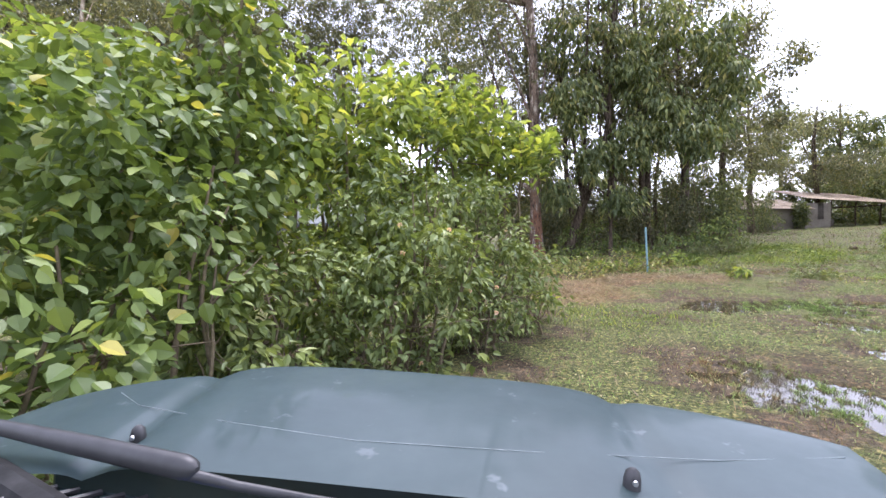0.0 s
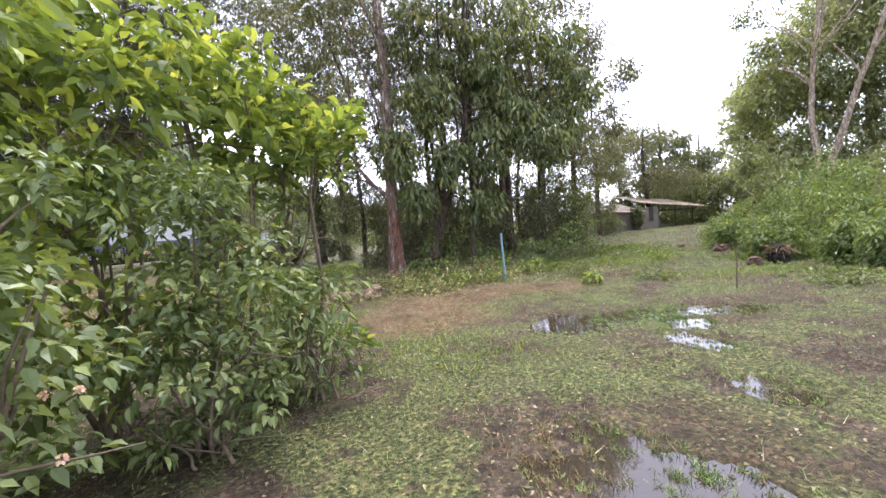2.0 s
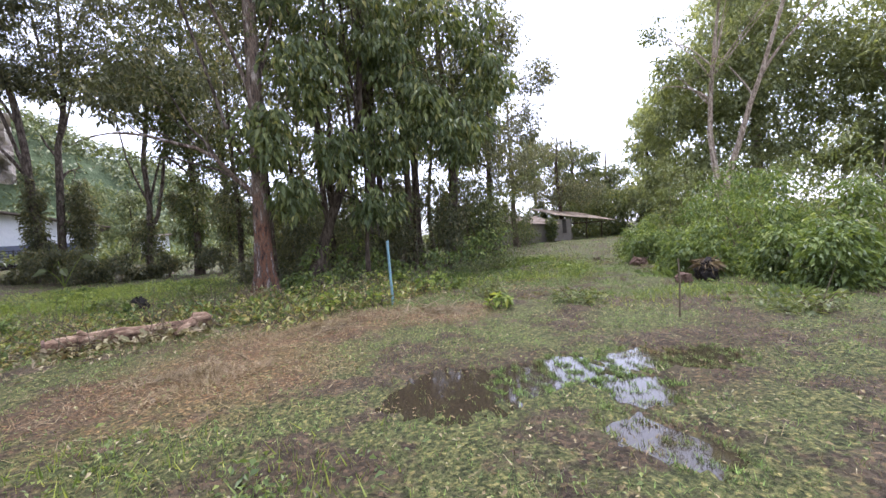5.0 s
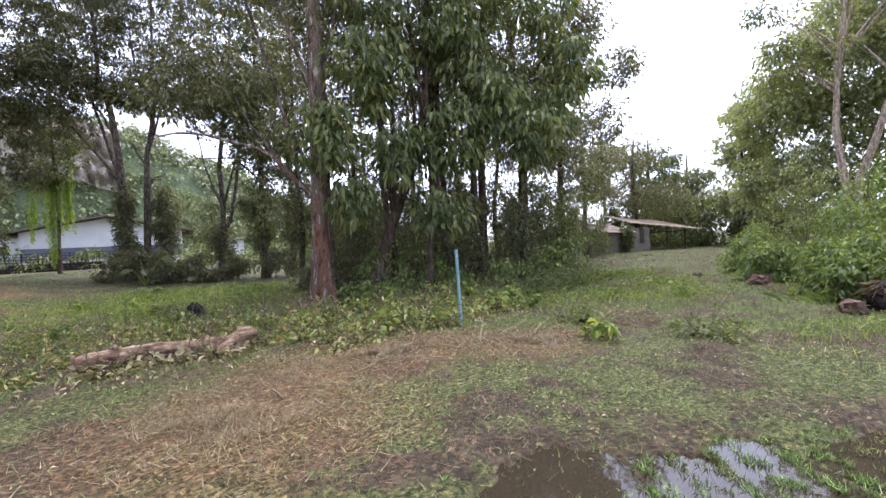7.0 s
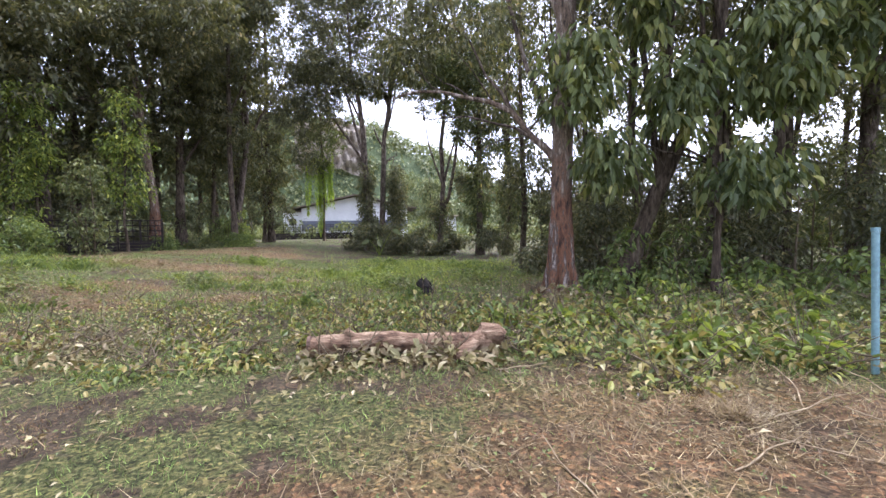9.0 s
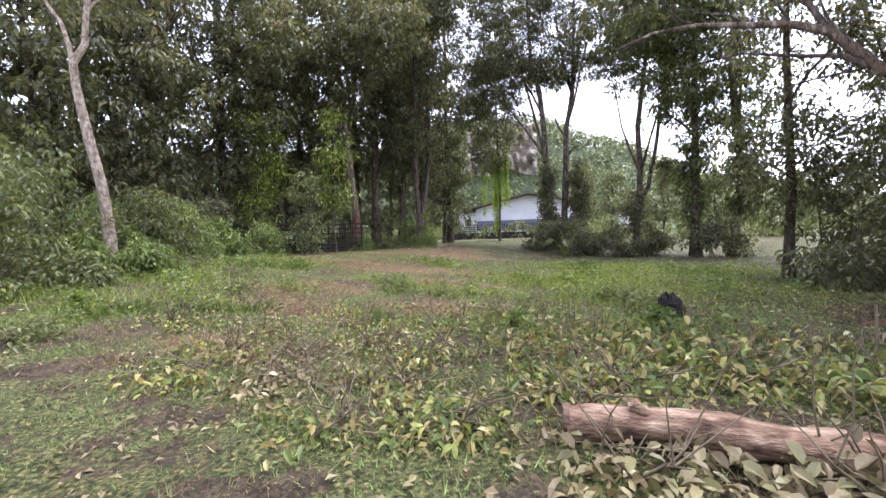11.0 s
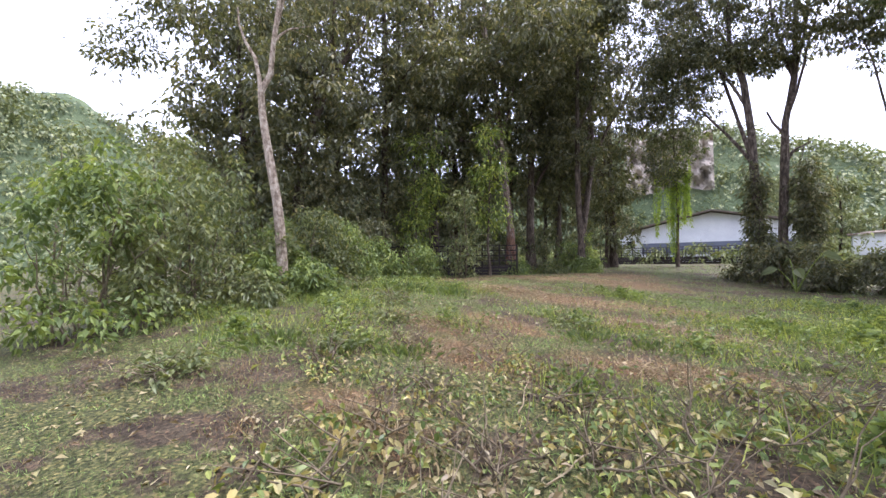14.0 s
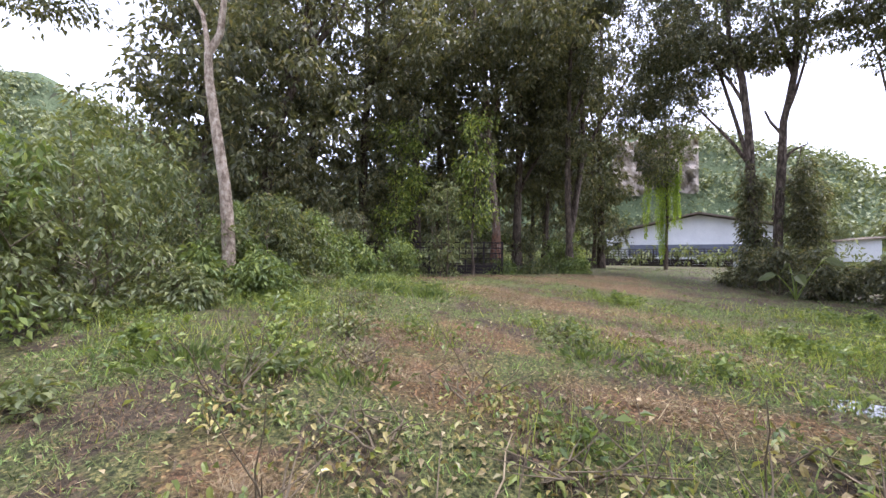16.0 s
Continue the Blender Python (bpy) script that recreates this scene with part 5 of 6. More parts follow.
# bank of shrubs on the right of the track
for x, y, h, w in ((14.49, 7.23, 1.8, 1.4), (15.5, 8.96, 2.2, 1.6), (17.27, 10.31, 2.5, 1.8), (19.63, 11.91, 2.4, 1.8), (21.84, 14.18, 2.0, 1.8), (18.36, 8.19, 2.9, 2.2), (21.01, 10.53, 3.1, 2.4), (16.89, 6.06, 2.8, 1.8), (16.28, 4.5, 2.4, 1.6), (22.88, 15.45, 3.0, 2.2), (24.15, 12.09, 3.2, 2.4), (24.76, 17.99, 1.6, 1.6), (14.16, 8.18, 0.9, 0.8), (14.31, 9.92, 1.0, 0.8), (15.01, 10.83, 1.1, 0.8), (16.69, 12.99, 1.0, 0.9), (18.77, 14.83, 1.1, 1.0), (13.65, 7.13, 0.9, 0.8)):
    shrub(x, y, "fresh green shrub on the bank beside the track", ragged(h * rng.uniform(0.95, 1.3), w * rng.uniform(0.85, 1.1), 120, 9, True), leaf=LEAF_PALE if h > 2.8 else LEAF_FRESH, size=0.125, per=22, wide=0.3, group="shrub bank by the track")
for x, y, h in ((-12.12, 77.83, 12), (-6.82, 72.92, 10), (-0.43, 73.99, 10), (5.32, 69.28, 9), (12.73, 69.86, 8), (21.88, 65.47, 9), (32.06, 68.48, 10), (-33.36, 66.21, 14)):
    tree(x, y, h, 0.2, [(0, 0, h * 0.45, 2.8, 2.4, h * 0.25, 60), (0, 0, h * 0.8, 2.4, 2.2, h * 0.2, 45)], "distant rounded tree in hazy light green", leaf=LEAF_FAR, size=0.42, per=22, wide=0.7, limbs=3, group="distant trees")
# a far belt of low greenery
b = Builder()
for n in range(240):
    x = rng.uniform(-60, 62)
    y = 62 + rng.uniform(0, 16) + 0.0015 * x * x
    h = rng.uniform(1.0, 3.4)
    clumps(b, in_ball(7, (x, y, float(lie(x, y)) + h * 0.45), (1.7, 1.4, h * 0.55), 0.4), 0.8, 14, 0.5)
belt = part("distant_greenery", b.mesh("distant_greenery", LEAF_PALE))
tagged(belt, "far belt of low green bushes behind the trees", "bushes", kind="stuff")

# ---- hill with a limestone cliff ----


def hill_height(bearing):
    """Height in metres of the wooded ridge, 190 m away, by bearing in degrees to the left of north."""
    return np.interp(bearing, [-26, -5, 1, 5, 8, 10, 13, 16, 21, 29, 40, 66, 80, 93, 98, 104, 112], [0, 16, 27, 37, 41, 42, 48, 53, 56, 54, 40, 34, 46, 58, 60, 44, 20])


def build_hill():
    bearings = np.linspace(-26, 112, 104)
    rows = np.linspace(0, 1, 14)
    B, R = np.meshgrid(bearings, rows)
    hgt = hill_height(B) * smooth(R * 1.05) * (1 + 0.08 * wave(B, R * 30, 11, 14))
    dist = 150 + 55 * R
    a = np.radians(B)
    X, Y = -np.sin(a) * dist, 10 + np.cos(a) * dist
    b = Builder()
    ny, nx = B.shape
    i, j = np.meshgrid(np.arange(ny - 1), np.arange(nx - 1), indexing="ij")
    q = i * nx + j
    b.add(np.stack([X, Y, hgt + 0.5], -1), np.stack([q, q + 1, q + nx + 1, q + nx], -1).reshape(-1, 4))
    h = thing("hill", "wooded limestone hill behind the house", "hill", kind="structure")
    part("slope", b.mesh("slope", HILL_GREEN, True), h)
    b = Builder()
    n = 2800
    bb, rr = rng.uniform(-24, 112, n), rng.uniform(0, 1.0, n) ** 0.8
    cliff = (bb > 17) & (bb < 25.5) & (rr > 0.5) & (rr < 0.85)
    bb, rr = bb[~cliff], rr[~cliff]
    hh = hill_height(bb) * smooth(rr * 1.05)
    dd = 150 + 55 * rr
    c = np.stack([-np.sin(np.radians(bb)) * dd, 10 + np.cos(np.radians(bb)) * dd, hh + 1.8 + rng.uniform(0, 2, len(bb))], -1)
    clumps(b, c, 3.8, 24, 1.25, 0.8)
    part("woods", b.mesh("woods", LEAF_FAR), h, "distant green tree crowns")
    b = Builder()
    B, R = np.meshgrid(np.linspace(16.5, 26.0, 40), np.linspace(0, 1, 24))
    dist = 172 + 3.0 * wave(B * 3, R * 14, 21, 5) + 1.4 * wave(B * 6, R * 30, 22, 4)
    a = np.radians(B)
    ny, nx = B.shape
    i, j = np.meshgrid(np.arange(ny - 1), np.arange(nx - 1), indexing="ij")
    q = i * nx + j
    b.add(np.stack([-np.sin(a) * dist, 10 + np.cos(a) * dist, 27 + 21 * R + 1.5 * np.sin(B)], -1), np.stack([q, q + 1, q + nx + 1, q + nx], -1).reshape(-1, 4))
    part("cliff_face", b.mesh("cliff_face", CLIFF, False), h, "bare tan limestone cliff face")


build_hill()

# ---- the white house behind its fence ----


def build_house():
    m = pose(-25.2, 66.0, 0.75, 0, 0, 16) @ Matrix.Diagonal((1.55, 1.5, 1.5, 1))
    h = thing("house", "white single-storey house with a low gable and blue-grey band", "house", m)
    b = Builder()
    # gable wall with thickness, from the side facing the clearing
    prof = [(0, 0), (10.2, 0), (10.2, 3.1), (5.1, 4.25), (0, 3.1)]
    v = [(x, 0, z) for x, z in prof] + [(x, 0.25, z) for x, z in prof]
    b.add(v, [[0, 1, 2], [0, 2, 4], [4, 2, 3], [5, 7, 6], [5, 9, 7], [9, 8, 7]])
    b.add(v, [[0, 4, 9, 5], [4, 3, 8, 9], [3, 2, 7, 8], [2, 1, 6, 7], [1, 0, 5, 6]])
    part("gable_wall", b.mesh("gable_wall", WHITE_WALL), h)
    for x in (0.0, 9.95):
        b = Builder()
        part("side_wall", box(b, x, 0.26, 0, x + 0.25, 9, 3.05).mesh("side_wall", WHITE_WALL), h)
    b = Builder()
    part("wall_band", box(b, 0.02, -0.03, 0.9, 10.18, -0.004, 1.85).mesh("wall_band", BLUE_GREY), h, "blue-grey painted band")
    for sgn in (0, 1):
        b = Builder()
        x0, x1 = (-0.9, 5.1) if sgn == 0 else (11.1, 5.1)
        z0, z1 = 2.97, 4.33
        v = []
        for y in (-0.8, 9.4):
            v += [(x0, y, z0), (x1, y, z1), (x1, y, z1 + 0.12), (x0, y, z0 + 0.12)]
        b.add(v, [[0, 1, 2, 3], [7, 6, 5, 4], [0, 4, 5, 1], [3, 2, 6, 7], [0, 3, 7, 4], [1, 5, 6, 2]])
        part("roof", b.mesh("roof", ROOF_BROWN), h, "brown low-pitched roof")
    b = Builder()
    an = part("annex", box(b, -1.75, 0.3, 0, -0.01, 4.0, 2.75).mesh("annex", WHITE_WALL), h)
    b = Builder()
    part("annex_roof", box(b, -2.1, 0.0, 2.76, -0.02, 4.3, 2.88).mesh("annex_roof", ROOF_BROWN), an)
    b = Builder()
    w = part("window", box(b, -1.2, 0.22, 1.5, -0.55, 0.29, 2.1).mesh("window", DARK_WOOD), an)
    b = Builder()
    part("pane", box(b, -1.13, 0.2, 1.57, -0.62, 0.215, 2.03).mesh("pane", DARK_GLASS), an)


build_house()
b = Builder()
h2 = thing("outbuilding", "small pale outbuilding with a low roof among trees", "building", pose(-5.6, 70.5, 1.6, 0, 0, 8))
part("wall", box(b, 0, 0, 0, 3.2, 3, 2.2).mesh("wall", WHITE_WALL), h2)
b = Builder()
v = [(-0.4, -0.4, 2.0), (3.6, -0.4, 2.3), (3.6, -0.4, 2.42), (-0.4, -0.4, 2.12), (-0.4, 3.4, 2.3), (3.6, 3.4, 2.6), (3.6, 3.4, 2.72), (-0.4, 3.4, 2.42)]
b.add(v, [[0, 1, 2, 3], [7, 6, 5, 4], [0, 4, 5, 1], [3, 2, 6, 7], [0, 3, 7, 4], [1, 5, 6, 2]])
part("roof", b.mesh("roof", SHEET_ROOF), h2)


def fence_panel(x, y, yaw, length, height, label, wall_share=0.35):
    """Dark fence: solid lower boards and an open lattice above."""
    f = thing("fence_panel", label, "fence", pose(x, y, float(lie(x, y)) - 0.05, 0, 0, yaw), "dark lattice fence")
    for px in np.arange(0, length + 0.01, length / 2):
        b = Builder()
        part("post", box(b, px - 0.05, -0.05, 0, px + 0.05, 0.05, height + 0.05).mesh("post", DARK_WOOD), f)
    top = height * wall_share
    for n in range(3):
        b = Builder()
        part("board", box(b, 0.06, -0.02, 0.05 + n * top / 3, length - 0.06, 0.02, 0.03 + (n + 1) * top / 3).mesh("board", DARK_WOOD), f)
    k = max(2, int((height - top) / 0.28))
    for n in range(k + 1):
        z = top + 0.05 + (height - top - 0.1) * n / k
        b = Builder()
        part("rail", box(b, 0.06, -0.025, z, length - 0.06, 0.025, z + 0.06).mesh("rail", DARK_WOOD), f)
    m = max(4, int(length / 0.32))
    b = Builder()
    box(b, -0.02, -0.034, top, 0.02, -0.026, height)
    slat = b.mesh("slat", DARK_WOOD)
    for n in range(1, m):
        s = part("slat", slat, f)
        s.location = (length * n / m, 0, 0)


LATTICE = "dark brown wooden lattice fence with solid foot"
for n in range(6):
    a = radians(16)
    fence_panel(-28.6 + 2.6 * n * math.cos(a), 61.6 + 2.6 * n * math.sin(a), 16, 2.6, 2.1, LATTICE, 0.4)
for n in range(6):
    fence_panel(-23.4 + 1.95 * n * 0.7, 20.4 + 1.95 * n * 0.714, 45.5, 1.95, 1.75, LATTICE, 0.3)

# ---- the shed ----


def sheet(b, p0, along, down, waves, thick=0.02):
    """A corrugated sheet from a corner and its two edges."""
    p0, along, down = np.asarray(p0, float), np.asarray(along, float), np.asarray(down, float)
    k = waves * 6
    t = np.linspace(0, 1, k + 1)
    nrm = unit(np.cross(along, down))
    wv = 0.025 * np.sin(t * waves * 2 * np.pi)
    top = p0 + along * t[:, None] + nrm * wv[:, None]
    v = np.concatenate([top, top + down, top - nrm * thick, top + down - nrm * thick])
    n = k + 1
    i = np.arange(k)
    b.add(v, np.concatenate([np.stack([i, i + 1, n + i + 1, n + i], -1), np.stack([2 * n + i, 3 * n + i, 3 * n + i + 1, 2 * n + i + 1], -1)]))
    b.add(v, np.concatenate([np.stack([n + i, n + i + 1, 3 * n + i + 1, 3 * n + i], -1), np.stack([i, 2 * n + i, 2 * n + i + 1, i + 1], -1)]))
    return b


def build_shed():
    m = pose(30.9, 32.2, float(lie(31, 32)) - 0.38, 0, 0, -14) @ Matrix.Diagonal((0.98, 0.95, 1.1, 1))
    s = thing("shed", "old grey block shed with rusty sheet roofs and open bay", "shed", m)
    for n, (x0, y0, x1, y1, z) in enumerate([(-4.6, 0, -4.4, 3.6, 1.9), (-4.4, 0, 0.0, 0.2, 1.9), (0.0, 0.8, 1.35, 1.0, 2.2), (1.35, 0.8, 1.8, 1.0, 1.0), (1.8, 0.8, 2.3, 1.0, 2.2), (2.1, 1.0, 2.3, 3.6, 2.2), (-4.4, 3.6, 2.1, 3.8, 2.1),
                                             (1.0, 4.0, 1.2, 7.5, 2.4), (1.2, 7.3, 6.0, 7.5, 2.2), (2.4, 3.9, 3.6, 4.1, 2.3), (3.6, 3.9, 4.4, 4.1, 0.9)]):
        b = Builder()
        part("wall", box(b, x0, y0, -0.4, x1, y1, z).mesh("wall", CEMENT), s, "weathered grey cement-block wall" if n == 0 else "")
    for n in range(5):
        b = Builder()
        sheet(b, (-5.0 + 1.06 * n, -0.7, 2.1 - 0.05 * n), (1.09, 0, -0.05), (0, 4.8, 0.85), 6)
        part("roof_sheet", b.mesh("roof_sheet", SHEET_ROOF), s)
    for n in range(5):
        b = Builder()
        sheet(b, (0.7 + 1.3 * n, 0.5, 2.62 - 0.15 * n), (1.33, 0, -0.15), (0, 6.4, 1.0), 6)
        part("roof_sheet", b.mesh("roof_sheet", RUST_ROOF), s, "rusty tan roof sheet" if n == 0 else "")
    for x in (3.0, 4.8, 6.6):
        b = Builder()
        tube(b, [(x, 2.0, -0.4), (x, 2.0, 1.2), (x + 0.05, 2.0, 2.8 - 0.13 * x)], [0.07, 0.065, 0.06], 7)
        part("post", b.mesh("post", BARK_DARK, True), s)
    b = Builder()
    part("beam", box(b, 2.4, 1.94, 1.75, 7.0, 2.06, 1.86).mesh("beam", BARK_DARK), s)


build_shed()
shrub(30.2, 31.9, "creeper climbing the shed's wall", [(0, 0, 1.1, 0.5, 0.3, 1.3, 70)], name="creeper", leaf=LEAF_FOREST, size=0.2, group="")

# ---- things lying in the clearing ----


def build_log():
    x0, y0, x1, y1 = 1.06, 12.44, 3.0, 12.95
    t = thing("fallen_log", "felled log with peeling brown bark and a forked butt", "log", pose(x0, y0, float(ground_z(2.1, 12.7)), 0, 0, math.degrees(math.atan2(y1 - y0, x1 - x0))))
    k = 14
    xs = np.linspace(0, 2.1, k)
    pts = np.stack([xs, 0.04 * np.sin(xs * 3), 0.11 + 0.05 * np.sin(xs * 2 + 0.5) + 0.03 * (xs / 2.1)], -1)
    r = 0.11 + 0.04 * (xs / 2.1) ** 2 + 0.01 * np.sin(xs * 9)
    b = Builder()
    tube(b, pts, r, 14, 0.06, cap=False)
    part("trunk", b.mesh("trunk", LOG_BARK, True), t)
    b = Builder()
    tube(b, [(2.05, 0, 0.2), (1.85, -0.2, 0.12), (1.62, -0.36, 0.05)], [0.1, 0.075, 0.05], 9, 0.06)
    part("branch_stub", b.mesh("branch_stub", LOG_BARK, True), t)
    b = Builder()
    tube(b, [(2.0, 0, 0.2), (2.2, -0.02, 0.18), (2.28, -0.05, 0.14)], [0.13, 0.135, 0.09], 10, 0.12)
    part("butt", b.mesh("butt", LOG_BARK, True), t)
    b = Builder()
    tube(b, [(0.5, 0.02, 0.24), (0.42, 0.0, 0.32)], [0.045, 0.035], 8, 0.1)
    part("knot", b.mesh("knot", LOG_BARK, True), t)
    b = Builder()
    tube(b, [(-0.012, 0, 0.17), (0.03, 0, 0.17)], [0.103, 0.107], 14, 0.03)
    part("cut_end", b.mesh("cut_end", LOG_END), t, "dark weathered cut end")


build_log()


def lump(name, label, category, x, y, r, h, material, seed):
    g = np.random.default_rng(seed)
    b = Builder()
    k, s = 9, 16
    zz = np.linspace(0, 1, k)
    a = np.linspace(0, 2 * np.pi, s, endpoint=False)
    prof = np.sqrt(np.clip(1 - (zz * 0.96) ** 3, 0, 1))
    rr = r * prof[:, None] * (1 + 0.25 * g.uniform(-1, 1, (k, s)) + 0.2 * np.sin(3 * a + seed)[None])
    v = np.stack([rr * np.cos(a), rr * np.sin(a), np.repeat(zz[:, None] * h, s, 1) * (1 + 0.15 * g.uniform(-1, 1, (k, s)))], -1)
    i, j = np.meshgrid(np.arange(k - 1), np.arange(s), indexing="ij")
    j2 = (j + 1) % s
    b.add(v, np.stack([i * s + j, i * s + j2, (i + 1) * s + j2, (i + 1) * s + j], -1).reshape(-1, 4))
    ob = new(name, b.mesh(name, material, False))
    ob.matrix_basis = pose(x, y, float(ground_z(x, y)) - 0.05)
    return tagged(ob, label, category)


lump("tree_stump", "low charred tree stump in the cut weeds", "stump", 1.58, 17.25, 0.2, 0.4, CHAR, 3)


def root_ball(x, y, r, h, material, label, seed, capped=False):
    """An upturned stump: a jagged core with broken roots standing out of it."""
    g = np.random.default_rng(seed)
    t = thing("root_ball", label, "root", pose(x, y, float(ground_z(x, y)) - 0.04), "grubbed stumps by the track")
    b = Builder()
    k = 12
    zz = np.linspace(0, h, k)
    tube(b, np.stack([0.06 * r * g.normal(size=k), 0.06 * r * g.normal(size=k), zz], -1), r * np.interp(zz / h, [0, 0.2, 0.5, 0.8, 0.95, 1], [0.75, 0.92, 0.95, 0.75, 0.45, 0.15]), 18, 0.3)
    part("core", b.mesh("core", material, False), t)
    if capped:
        b = Builder()
        k = 260
        a, q = g.uniform(0, 6.28, k), g.uniform(0, 1, k) ** 0.5
        out = np.stack([np.cos(a), np.sin(a), np.zeros(k)], -1)
        leaves(b, out * (q * r * 0.7)[:, None] + np.stack([0 * q, 0 * q, h * (0.98 - 0.25 * q)], -1), out + g.normal(0, 0.5, (k, 3)) + np.array([0, 0, -0.2]), g.normal(size=(k, 3)), g.uniform(0.1, 0.3, k), 0.07)
        part("straw_cap", b.mesh("straw_cap", STRAW), t, "matted dry straw")
    for n in range(18):
        a, e = g.uniform(0, 6.28), g.uniform(-0.3, 0.7)
        p0 = np.array([0, 0, h * g.uniform(0.2, 0.8)])
        p1 = p0 + np.array([math.cos(a), math.sin(a), e]) * r * g.uniform(0.8, 1.35)
        p1[2] = max(p1[2], 0.05)
        b = Builder()
        tube(b, bent(p0, p1, 6, 0.08), taper(r * 0.11, r * 0.02, 6), 5, 0.2)
        part("root", b.mesh("root", material, True), t)


root_ball(13.3, 9.32, 0.24, 0.56, CHAR, "upturned blackened root ball capped with dry straw", 8, True)
root_ball(12.52, 9.4, 0.17, 0.26, LOG_END, "rotten brown stump lying beside the shrubs", 11)
root_ball(15.72, 12.77, 0.24, 0.26, LOG_END, "grubbed reddish stump with splayed roots by the track", 12)
root_ball(16.49, 15.17, 0.15, 0.2, TWIG, "pale broken driftwood stump beside the track", 13)

t = thing("marker_post", "pale blue plastic pipe standing as a marker post", "post", pose(6.75, 12.33, float(ground_z(6.75, 12.33)) - 0.05, 0, -1.2, 0))
b = Builder()
tube(b, [(0, 0, 0), (0, 0, 0.7), (0.0, 0, 1.4)], [0.029, 0.029, 0.029], 14)
p = part("pipe", b.mesh("pipe", PVC, True), t)
b = Builder()
tube(b, [(0, 0, 1.402), (0, 0, 1.44)], [0.033, 0.033], 14)
part("cap", b.mesh("cap", PVC, True), t, "pipe socket end")
b = Builder()
tube(b, [(0, 0, -0.1), (0.02, 0, 0.5), (0.0, 0, 0.88)], [0.015, 0.014, 0.011], 7, 0.1)
st = new("stick", b.mesh("stick", TWIG, True))
st.matrix_basis = pose(9.48, 7.68, float(ground_z(9.48, 7.68)), 0, 2, 0)
tagged(st, "thin brown stake stuck upright in the grass", "stake")
b = Builder()
tube(b, [(0, 0, -0.1), (0.02, 0, 0.35), (-0.02, 0, 0.7)], [0.018, 0.015, 0.012], 6, 0.1)
st = new("stick", b.mesh("stick", TWIG, True))
st.matrix_basis = pose(3.25, 14.9, float(ground_z(3.25, 14.9)), 0, 5, 0)
tagged(st, "thin dry stake among cut weeds", "stake")

for x, y, l, a, e in ((4.96, 11.21, 1.1, 20, 6), (5.74, 10.62, 0.9, 160, 4), (7.47, 11.14, 0.8, 35, 10), (6.29, 11.36, 0.7, 100, 12), (0.19, 12.06, 0.9, 200, 3), (-1.13, 15.83, 0.8, 140, 8), (3.47, 13.58, 0.8, 70, 20), (6.48, 10.99, 0.9, 60, 14), (6.11, 10.89, 0.6, 130, 8), (6.85, 11.18, 0.7, 10, 16), (5.54, 11.39, 0.8, 75, 10), (7.12, 10.79, 0.6, 150, 25), (4.57, 10.61, 0.7, 30, 5), (3.75, 10.06, 0.8, 110, 4), (-0.65, 12.9, 0.7, 15, 8), (-1.81, 13.16, 0.6, 80, 12), (2.05, 13.98, 0.8, 40, 15), (-2.75, 14.01, 0.7, 120, 10), (3.2, 12.2, 0.5, 5, 8)):
    b = Builder()
    tube(b, bent((0, 0, 0), (l, 0, l * math.tan(radians(e))), 7, 0.05), taper(0.008, 0.004, 7), 5, 0.1)
    st = new("dry_stalk", b.mesh("dry_stalk", STRAW_STALK, True))
    st.matrix_basis = pose(x, y, float(ground_z(x, y)) + 0.012, 0, 0, a)
    tagged(st, "long dry broken stalk lying on the straw", "stalk", "dry stalks")

# ---- ground cover ----


def scatter(k, x0, x1, y0, y1):
    return rng.uniform(x0, x1, k), rng.uniform(y0, y1, k)


def wet(x, y, grow=1.0):
    r = np.zeros(len(x), bool)
    for cx, cy, rx, ry in PUDDLES:
        r |= ((x - cx) / (rx * grow)) ** 2 + ((y - cy) / (ry * grow)) ** 2 < 1
    return r


def inside(x, y, places, grow=1.0):
    r = np.zeros(len(x), bool)
    for cx, cy, rx, ry in places:
        r |= ((x - cx) / (rx * grow)) ** 2 + ((y - cy) / (ry * grow)) ** 2 < 1
    return r


def blades(b, x, y, length, width, lean=0.6, lift=0.0):
    """Single tapering blades of grass."""
    n = len(x)
    base = np.stack([x, y, ground_z(x, y) - 0.01 + lift], -1)
    ax = unit(np.stack([rng.normal(0, lean, n), rng.normal(0, lean, n), np.ones(n)], -1))
    a = rng.uniform(0, np.pi, n)
    side = np.stack([np.cos(a), np.sin(a), np.zeros(n)], -1) * (np.asarray(width) / 2).reshape(-1, 1)
    tip = base + ax * length[:, None]
    return b.add(np.stack([base - side, base + side, tip], 1), np.arange(n * 3).reshape(-1, 3))


